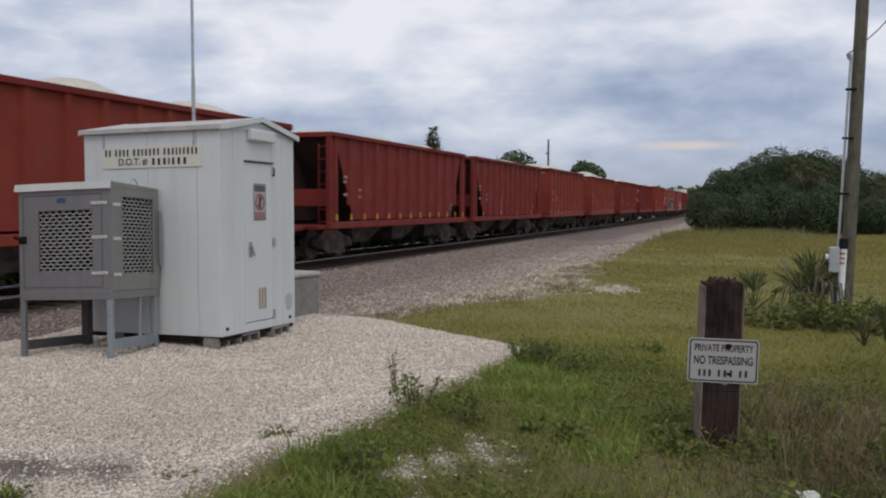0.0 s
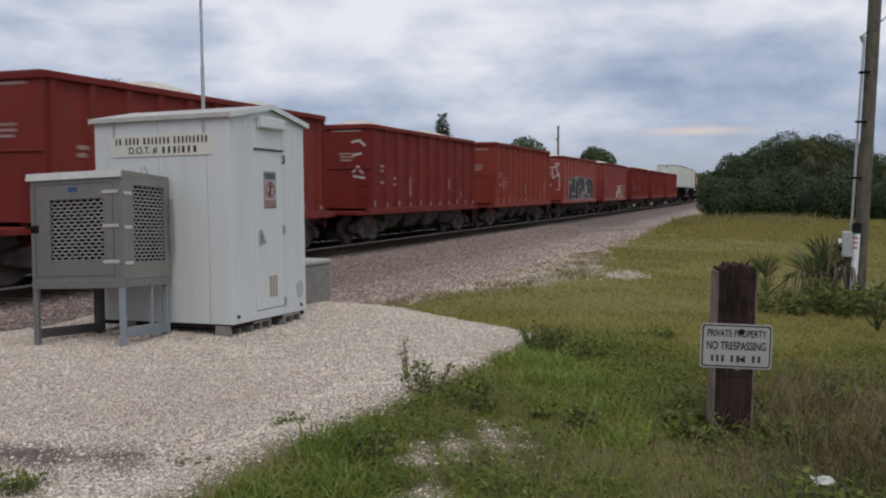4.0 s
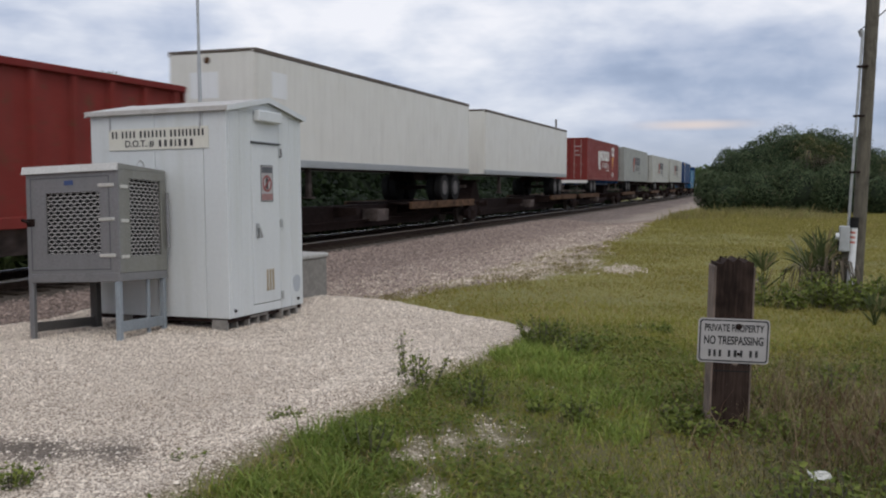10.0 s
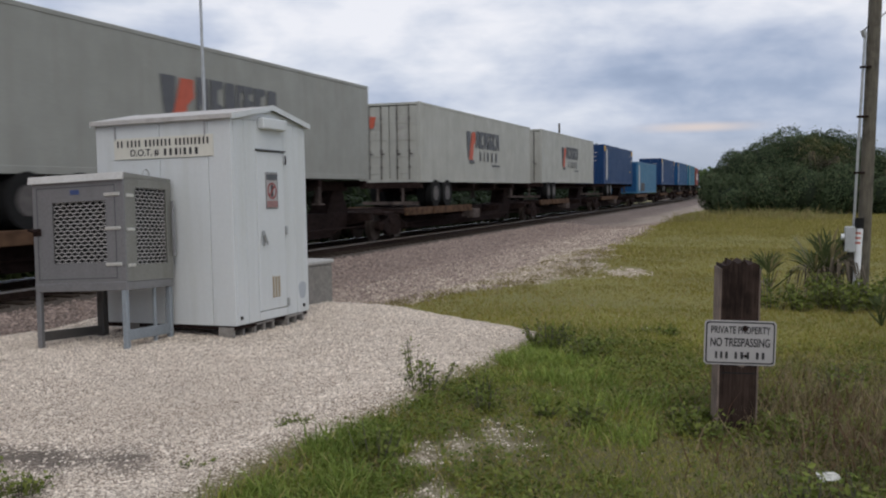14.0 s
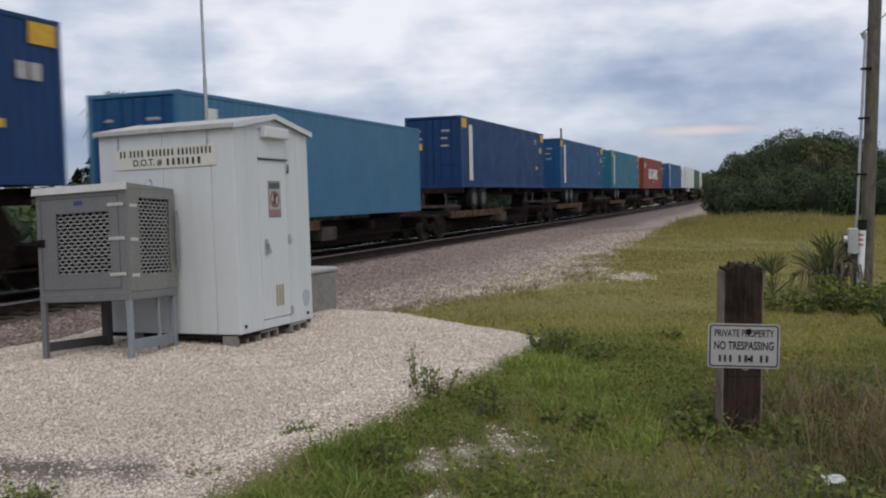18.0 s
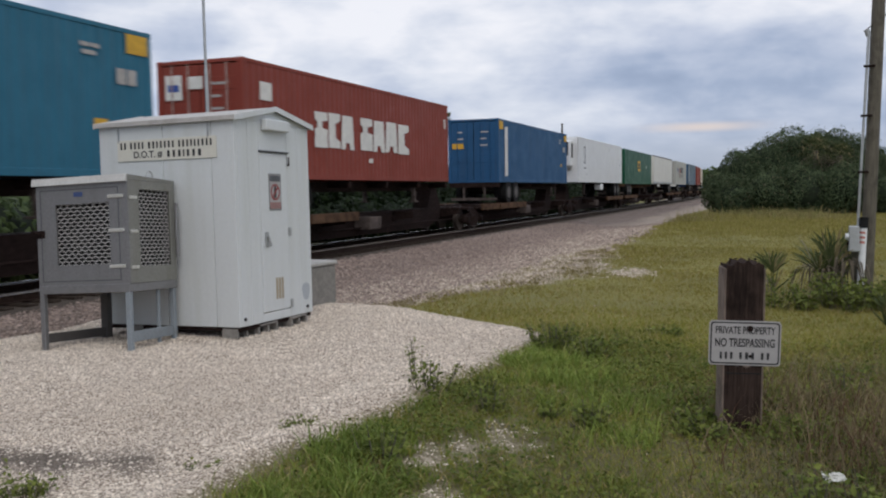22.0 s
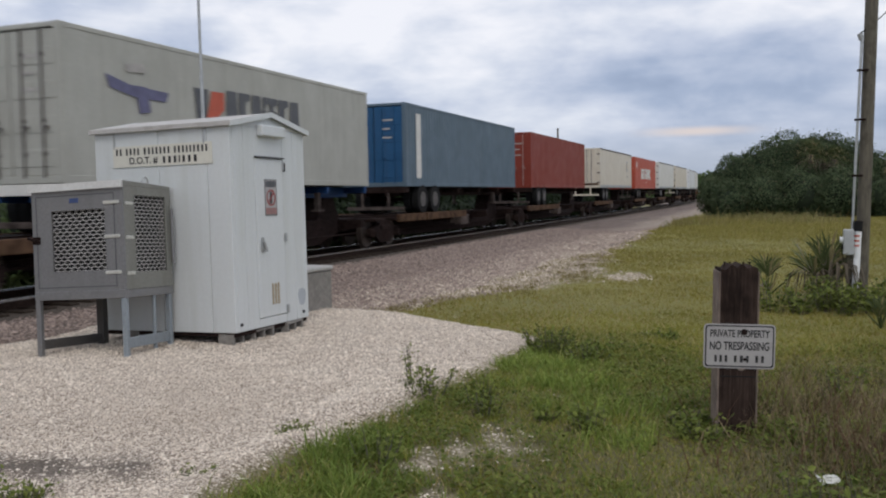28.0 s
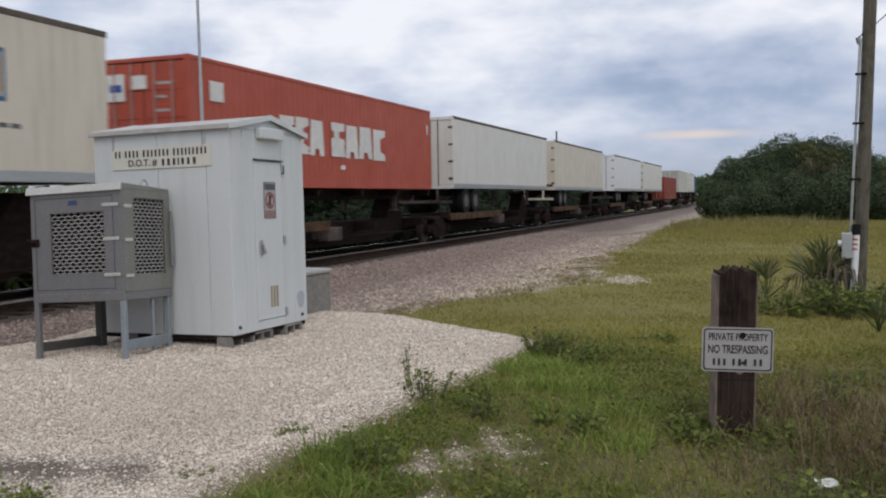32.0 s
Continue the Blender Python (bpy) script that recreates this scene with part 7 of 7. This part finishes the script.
    x, y = x[keep], y[keep]
    h = rng.gamma(5, 0.0085, len(x)) + 0.012
    blades("tufts", x, y, height(x, y), h, 0.007 + 0.04 * h, rng.uniform(0.3, 1.2, len(x)), M["dryish"], "sparse brown tufts on the gravel margin")


M["long"] = leafy("long_blades", (0.14, 0.17, 0.036), (0.32, 0.33, 0.08), (0.42, 0.35, 0.17), 0.07)
M["olive"] = leafy("browned_blades", (0.062, 0.067, 0.025), (0.15, 0.137, 0.053), (0.29, 0.215, 0.12), 0.14)
M["lush"] = leafy("lush_blades", (0.14, 0.205, 0.042), (0.32, 0.39, 0.088), (0.36, 0.34, 0.12), 0.06)
M["meadow"] = leafy("meadow_blades", (0.24, 0.215, 0.05), (0.325, 0.28, 0.072), (0.40, 0.295, 0.135), 0.10)
M["straw"] = leafy("straw_blades", (0.24, 0.20, 0.085), (0.36, 0.31, 0.14), (0.2, 0.21, 0.07), 0.3)
M["dryish"] = leafy("yellowed_tufts", (0.17, 0.14, 0.055), (0.32, 0.27, 0.11))
grow_grass()


def leaf_quads(p, nrm, size):
    """Folded leaf shapes of two triangles at the places p, facing about nrm."""
    n = len(p)
    u = np.cross(nrm, rng.normal(0, 1, (n, 3)))
    u /= np.linalg.norm(u, axis=1, keepdims=True) + 1e-9
    w = np.cross(nrm, u)
    a, b = (size * 0.62)[:, None], (size * 0.36)[:, None]
    v = np.stack([p - u * a, p + w * b - nrm * b * 0.3, p + u * a, p - w * b - nrm * b * 0.3], 1).reshape(-1, 3)
    f = (np.array([(0, 1, 2), (0, 2, 3)])[None] + (np.arange(n) * 4)[:, None, None]).reshape(-1, 3)
    return v, f


def make_clover():
    """Small round leaves of ground weeds between the blades."""
    x, y = in_view(110000, 2.7, 10.5, 0.9)
    bare = np.maximum(pad_mask(x, y), patch_mask(x, y))
    keep = (rng.random(len(x)) < (1 - bare) ** 4 * np.clip(0.4 + 0.7 * wobble(x, y, 1.8, 6.0) - 0.35 * browned(x, y), 0.08, 1) * (1 - ramp(y, 8.5, 10.5))) & (dirt_mask(x, y) < 0.3)
    x, y = x[keep], y[keep]
    lift = 0.02 + 0.08 * rng.random(len(x)) * np.clip(0.6 + 0.6 * wobble(x, y, 1.8, 6.0), 0.2, 1.2)
    nrm = rng.normal(0, 0.5, (len(x), 3)) + np.array([0, 0, 1.0])
    nrm /= np.linalg.norm(nrm, axis=1, keepdims=True)
    v, f = leaf_quads(np.stack([x, y, height(x, y) + lift], 1), nrm, rng.uniform(0.016, 0.036, len(x)))
    tagged(new("ground_weeds", soup("ground_weeds", v, f, M["weed"])), "low leafy ground weeds among the grass", "weeds", kind="stuff")


make_clover()


def crown_points(n, rx, ry, rz, lumps=9, seed=0):
    """Places through the outer part of an uneven crown, and the way out from its middle."""
    r = np.random.default_rng(seed)
    d = r.normal(0, 1, (n, 3))
    d /= np.linalg.norm(d, axis=1, keepdims=True)
    c = r.normal(0, 1, (lumps, 3))
    c /= np.linalg.norm(c, axis=1, keepdims=True)
    near = (d @ c.T).max(1)
    bulge = 0.82 + 0.22 * np.clip((near - 0.55) / 0.45, 0, 1) ** 1.3
    c2 = r.normal(0, 1, (70, 3))
    c2 /= np.linalg.norm(c2, axis=1, keepdims=True)
    bulge = bulge + 0.22 * np.clip(((d @ c2.T).max(1) - 0.9) / 0.1, 0, 1) ** 1.5 - 0.07 + 0.10 * (r.random(n) > 0.94)
    rad = bulge * (1 - 0.45 * r.random(n) ** 2.2)
    p = d * rad[:, None] * np.array([rx, ry, rz])
    return p, d


def shrub(x, y, h, r, n, leaf, material, label, name="shrub", category="shrub", group="", low=0.0, seed=1, stems=5):
    ob = thing(name, label, category, group, pose(x, y, float(height(x, y)) - 0.05))
    p, d = crown_points(n, r, r * 0.9, h * 0.54, 11, seed)
    p[:, 2] += h * 0.52
    keep = p[:, 2] > low
    p, d = p[keep], d[keep]
    nrm = d + rng.normal(0, 0.55, d.shape) + np.array([0, 0, 0.35])
    nrm /= np.linalg.norm(nrm, axis=1, keepdims=True)
    v, f = leaf_quads(p, nrm, leaf * rng.uniform(0.6, 1.35, len(p)))
    s = Shape()
    rr = random.Random(seed)
    for i in range(stems):
        a = 6.28 * i / stems + rr.uniform(-0.4, 0.4)
        q0, q1 = (0.12 * r * math.cos(a), 0.12 * r * math.sin(a), 0), (0.4 * r * math.cos(a), 0.4 * r * math.sin(a), h * 0.45)
        q2 = (0.62 * r * math.cos(a + 0.3), 0.62 * r * math.sin(a + 0.3), h * rr.uniform(0.62, 0.8))
        s.tube(q0, q1, 0.05 + 0.012 * h, 0.03 + 0.006 * h, seg=7)
        s.tube(q1, q2, 0.03 + 0.006 * h, 0.015, seg=6)
    part("stems", s, M["bark"], ob)
    # a dark solid core paints the crown's inner shade and fills its holes
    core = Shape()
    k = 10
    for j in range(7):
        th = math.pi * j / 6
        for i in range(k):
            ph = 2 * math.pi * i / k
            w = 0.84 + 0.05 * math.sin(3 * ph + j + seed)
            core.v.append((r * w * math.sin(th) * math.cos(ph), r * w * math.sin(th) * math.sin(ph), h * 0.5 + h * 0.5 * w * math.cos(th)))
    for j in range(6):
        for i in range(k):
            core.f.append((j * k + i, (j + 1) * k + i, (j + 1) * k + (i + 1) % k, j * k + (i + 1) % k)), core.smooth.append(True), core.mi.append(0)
    part("shade_core", core, M["shade"], ob)
    me = soup("crown", v, f, material)
    tagged(part("crown", me, None, ob))
    return ob


# near-black green stands for the shade inside the crowns
M["shade"] = plain("crown_shade", (0.012, 0.022, 0.008), 0.9, 0, 0.4, 3)

MOUND = [(-3.2, 58.8, 2.7, 1.3, 4200), (-1.9, 59.0, 4.0, 1.7, 5600), (-0.4, 59.2, 4.6, 2.0, 6800), (1.3, 59.4, 5.0, 2.1, 7000), (2.7, 59.4, 5.1, 1.9, 7000), (4.3, 59.6, 4.3, 1.9, 6000), (5.9, 60.0, 3.6, 1.9, 5600), (7.9, 61.0, 3.4, 2.1, 5200),
         (-2.4, 57.2, 2.2, 1.25, 3000), (-0.6, 57.2, 2.8, 1.45, 3600), (1.4, 57.2, 3.0, 1.6, 3800), (3.6, 57.3, 2.9, 1.6, 3800), (5.9, 57.8, 2.5, 1.6, 3600), (8.3, 58.6, 2.3, 1.6, 3200), (10.6, 63.0, 3.3, 2.4, 4500)]
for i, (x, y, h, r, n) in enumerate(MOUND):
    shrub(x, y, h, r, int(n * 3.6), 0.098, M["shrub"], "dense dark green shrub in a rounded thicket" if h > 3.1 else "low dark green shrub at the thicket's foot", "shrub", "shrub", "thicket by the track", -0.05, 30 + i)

# brush behind the track, and taller trees over it
rr = random.Random(5)
yy, i = -2.0, 0
while yy < 150:
    x = XC - rr.uniform(9.5, 14)
    h = rr.uniform(2.1, 2.7) if yy < 29.0 else rr.uniform(4.2, 5.5) if yy < 48 else rr.uniform(3.6, 4.8)
    # beyond 29 m a darker leaf copy holds the shade behind the train
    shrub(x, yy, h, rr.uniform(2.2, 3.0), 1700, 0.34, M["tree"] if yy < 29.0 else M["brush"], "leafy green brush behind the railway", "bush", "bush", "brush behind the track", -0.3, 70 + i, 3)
    yy += rr.uniform(2.6, 3.8)
    i += 1


yy = 2.0
while yy < 120:
    # row added to fill the gaps under the cars, shade-dark past 29 m
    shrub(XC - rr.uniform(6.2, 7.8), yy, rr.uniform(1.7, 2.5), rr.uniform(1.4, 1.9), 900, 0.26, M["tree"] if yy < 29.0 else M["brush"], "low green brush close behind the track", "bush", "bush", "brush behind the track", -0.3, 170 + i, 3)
    yy += rr.uniform(2.0, 2.9)
    i += 1


def tree(x, y, h, r, label, n=4200, leaf=0.3, seed=3):
    ob = thing("tree", label, "tree", "", pose(x, y, -0.5))
    s = Shape()
    s.tube((0, 0, 0), (0.1, 0, h * 0.45), 0.2, 0.14, seg=9)
    q = random.Random(seed)
    for i in range(7):
        a = 6.28 * i / 7 + q.uniform(-0.3, 0.3)
        k = q.uniform(0.5, 0.85)
        s.tube((0.1, 0, h * q.uniform(0.32, 0.5)), (k * r * math.cos(a), k * r * math.sin(a), h * q.uniform(0.62, 0.88)), 0.09, 0.025, seg=6)
    part("trunk", s, M["bark"], ob)
    p, d = crown_points(n, r, r, h * 0.34, 8, seed)
    p[:, 2] += h * 0.68
    nrm = d + rng.normal(0, 0.6, d.shape)
    nrm /= np.linalg.norm(nrm, axis=1, keepdims=True)
    v, f = leaf_quads(p, nrm, leaf * rng.uniform(0.6, 1.3, n))
    part("crown", soup("crown", v, f, M["tree"]), None, ob)


def fan_frond(s, base, tip, r, count, droop, rg, wide=1.0, spread=105):
    """A fan leaf at the end of a stalk: narrow leaflets spread round its tip."""
    base, tip = Vector(base), Vector(tip)
    s.tube(base, tip, 0.014, 0.009, seg=5)
    d = (tip - base).normalized()
    side = d.cross((0, 0, 1)).normalized() if abs(d.z) < 0.98 else Vector((1, 0, 0))
    up = side.cross(d)
    for i in range(count):
        a = radians(-spread + 2 * spread * i / (count - 1))
        w = d * math.cos(a) + side * math.sin(a) + up * rg.uniform(0.05, 0.22)
        w.normalize()
        L = r * (0.75 + 0.25 * math.cos(a)) * rg.uniform(0.85, 1.1)
        mid = tip + w * L * 0.55
        end = tip + w * L + Vector((0, 0, -droop * L))
        n = w.cross(up).normalized() * (0.017 * wide * r / 0.6)
        k = len(s.v)
        s.v += [tuple(tip - n * 0.4), tuple(tip + n * 0.4), tuple(mid + n), tuple(mid - n), tuple(end)]
        s.f += [(k, k + 1, k + 2, k + 3), (k + 3, k + 2, k + 4)]
        s.smooth += [False, False]
        s.mi += [0, 0]


def palm(x, y, h, r, label, seed, z=-0.4, fronds=26, tall=False):
    rg = random.Random(seed)
    ob = thing("palm_tree", label, "palm tree", "", pose(x, y, z))
    s = Shape()
    for k in range(8):
        s.tube((0.02 * k, 0, h * k / 8), (0.02 * (k + 1), 0, h * (k + 1) / 8), 0.17 + 0.02 * (k % 2), 0.16, seg=9)
    part("trunk", s, M["bark"], ob)
    c, dead = Shape(), Shape()
    top = Vector((0.16, 0, h))
    for i in range(fronds):
        a = 2.4 * i + rg.uniform(-0.3, 0.3)
        if tall:
            # a narrow shaggy head: short fronds set all the way up it
            k = i / fronds
            q = Vector((math.cos(a), math.sin(a), rg.uniform(-0.25, 0.9))).normalized()
            at = top + Vector((0, 0, r * (-0.75 + 1.6 * k)))
            fan_frond(c, at, at + q * r * 0.30 * (1.15 - 0.6 * k), r * rg.uniform(0.34, 0.52) * (1.15 - 0.5 * k), 11, 0.3, rg, 3.2)
            continue
        e = radians(75 - 120 * i / fronds)
        q = Vector((math.cos(a) * math.cos(e), math.sin(a) * math.cos(e), math.sin(e)))
        fan_frond(dead if i > fronds - 6 else c, top, top + q * r * 0.55, r * 0.62, 11, 0.35 + 0.02 * i, rg)
    part("fronds", c, M["palm"], ob, "green fan fronds")
    if not tall:
        part("dead_fronds", dead, M["thatch"], ob, "hanging dry fronds")


palm(-31.3, 84.6, 8.3, 1.55, "tall narrow shaggy-headed palm behind the train", 2, fronds=60, tall=True)
palm(-26.0, 30.6, 5.4, 1.45, "fan palm among the trackside brush", 4)
palm(1.75, 57.6, 3.75, 1.15, "fan palm with drooping fronds in the thicket", 15, -0.1, 34)
palm(3.1, 57.9, 3.45, 1.0, "smaller fan palm in the thicket", 16, -0.1, 30)
palm(6.6, 57.6, 2.7, 1.2, "low fan palm at the thicket's end", 17, -0.1, 30)
palm(-27.5, 39.5, 5.0, 1.4, "lower fan palm among the brush", 6)
tree(-27.0, 101, 7.8, 2.6, "round-crowned green tree behind the train", seed=8)
tree(-22.0, 118, 7.6, 2.4, "dark rounded tree far along the track", seed=9)


def far_pole():
    ob = thing("distant_pole", "thin wooden line pole behind the brush", "utility pole", "", pose(-22.6, 98.5, -0.4))
    part("pole", Shape().tube((0, 0, 0), (0, 0, 9.2), 0.14, 0.10, seg=10), M["bark"], ob)
    part("fitting", Shape().cbox(-0.28, -0.05, -0.06, 0.06, 7.6, 7.75, 0.01), M["grime"], ob)


far_pole()


def far_woods():
    n = 26000
    a = rng.uniform(-62, 58, n)
    d = rng.uniform(215, 300, n)
    x, y = np.sin(np.radians(a)) * d, np.cos(np.radians(a)) * d
    top = 6.0 + 1.3 * wobble(x, y, 0.09) + 0.9 * wobble(x, y, 0.31, 2.0)
    z = -0.4 + top * rng.random(n) ** 0.7
    p = np.stack([x, y, z], 1)
    nrm = rng.normal(0, 1, (n, 3)) + np.array([0, -0.8, 0.4])
    nrm /= np.linalg.norm(nrm, axis=1, keepdims=True)
    v, f = leaf_quads(p, nrm, rng.uniform(0.9, 1.9, n))
    tagged(new("far_woods", soup("far_woods", v, f, M["tree"])), "distant belt of green woods", "woods", kind="stuff")


far_woods()


def palmetto(x, y, h, n, label, seed, dead=7):
    rg = random.Random(seed)
    ob = thing("palmetto", label, "palmetto", "palmettos by the pole", pose(x, y, float(height(x, y)) - 0.02))
    g, s = Shape(), Shape()
    for i in range(n):
        a, e = 2.4 * i + rg.uniform(-0.4, 0.4), radians(rg.uniform(38, 86))
        q = Vector((math.cos(a) * math.cos(e), math.sin(a) * math.cos(e), math.sin(e)))
        fan_frond(g, (0, 0, 0.1), Vector((0, 0, 0.1)) + q * h * 0.5, h * 0.56, 9, 0.16, rg, 1.15, 42)
    part("fronds", g, M["palm"], ob)
    for i in range(dead):
        a = rg.uniform(0, 6.28)
        top = Vector((math.cos(a) * 0.22, math.sin(a) * 0.22, h * rg.uniform(0.4, 0.75)))
        s.tube((0, 0, 0.25), top, 0.012, seg=5)
        fan_frond(s, top, top + Vector((math.cos(a) * 0.1, math.sin(a) * 0.1, -0.05)), h * rg.uniform(0.3, 0.46), 7, rg.uniform(0.8, 1.3), rg, 1.1, 70)
    if dead:
        part("dead_fronds", s, M["thatch"], ob, "drooping grey dead fronds")


palmetto(0.76, 14.6, 1.05, 10, "palmetto with drooping dead fronds beside the pole", 11, 13)
palmetto(-0.08, 14.6, 0.72, 6, "small dark green palmetto in the grass", 12, 1)
palmetto(1.45, 11.9, 0.5, 11, "low spiky palmetto in the grass", 13, 0)
palmetto(1.15, 11.3, 0.4, 8, "low spiky palmetto in the grass", 14, 0)


def weed(x, y, h, r, n, label, seed, leaf=0.05, name="weed"):
    """A leafy weed: several stalks with small leaves."""
    rg = random.Random(seed)
    z0 = float(height(x, y)) - 0.01
    ob = thing(name, label, "weed", "weeds in the grass", pose(x, y, z0))
    s = Shape()
    p = []
    for i in range(n):
        a = rg.uniform(0, 6.28)
        k = r * math.sqrt(rg.random())
        b = (k * 0.55 * math.cos(a), k * 0.55 * math.sin(a), 0)
        t = (k * math.cos(a), k * math.sin(a), h * rg.uniform(0.55, 1.0))
        s.tube(b, t, 0.0035, 0.002, seg=4, caps=False)
        for j in range(9):
            q = 0.2 + 0.8 * j / 8
            p.append([b[m] + (t[m] - b[m]) * q + rg.uniform(-0.03, 0.03) for m in range(3)])
    tagged(part("stalk", s, M["bark"], ob), kind="stuff")
    p = np.array(p)
    nrm = rng.normal(0, 0.6, p.shape) + np.array([0, 0, 1.0])
    nrm /= np.linalg.norm(nrm, axis=1, keepdims=True)
    v, f = leaf_quads(p, nrm, leaf * rng.uniform(0.6, 1.5, len(p)))
    part("leaves", soup("leaves", v, f, M["weed"]), None, ob)


weed(-2.2, 9.15, 0.28, 0.30, 70, "dense dark green weed clump at the pad's tip", 1, 0.035)
weed(-1.75, 8.75, 0.2, 0.3, 30, "low dark green weed clump", 2, 0.035)
weed(-2.76, 6.75, 0.34, 0.12, 9, "spindly weed growing at the gravel's edge", 3, 0.026)
weed(-2.55, 6.5, 0.24, 0.24, 22, "small leafy weed at the gravel's edge", 4, 0.03)
weed(-3.0, 5.2, 0.05, 0.14, 20, "flat dark weed on the gravel", 5, 0.02)
weed(-1.15, 5.9, 0.2, 0.16, 20, "leafy green weed in the grass", 6, 0.04)
weed(-3.1, 4.27, 0.03, 0.12, 12, "flat dark weed on the gravel", 18, 0.016)
weed(-3.75, 3.62, 0.14, 0.2, 30, "low weed patch on bare dirt", 7, 0.026)
weed(-4.25, 3.75, 0.1, 0.2, 24, "low weed patch on bare dirt", 17, 0.026)
weed(-1.15, 10.4, 0.10, 0.3, 22, "dark weed clump in the meadow", 8, 0.035)
weed(-1.75, 9.4, 0.14, 0.3, 24, "dark weed clump in the meadow", 9, 0.035)
q = random.Random(21)
for i in range(22):
    y = q.uniform(3.6, 8.6)
    x = q.uniform(-2.35, 1.2) if i < 9 else q.uniform(0.1, 0.9 + 0.14 * y)
    weed(x, y, q.uniform(0.10, 0.24) + (0.06 if i > 8 else 0), q.uniform(0.1, 0.22), 14, "leafy green weed in the grass", 40 + i, 0.033)
for i in range(14):
    weed(q.uniform(-0.2, 1.9), q.uniform(12.7, 14.1), q.uniform(0.25, 0.5), q.uniform(0.2, 0.35), 26, "bushy dark weed round the palmettos", 80 + i, 0.055)
for i in range(8):
    a = 6.28 * i / 12
    weed(-0.25 + 0.3 * math.cos(a), 6.1 + 0.28 * math.sin(a), q.uniform(0.08, 0.18), 0.12, 12, "leafy weed crowding the timber post", 100 + i, 0.036)


# ---------------------------------------------------------------- movement


def motions():
    """Roll every car, load, box and trailer along the track."""
    for ob, c in TRAIN:
        rows = []
        for k in range(0, 33, 2):
            x, y, a = track_at(c - rolled(k))
            rows.append((float(k), pose(x, y, 0, 0, 0, math.degrees(a))))
        walk(ob, rows)


motions()
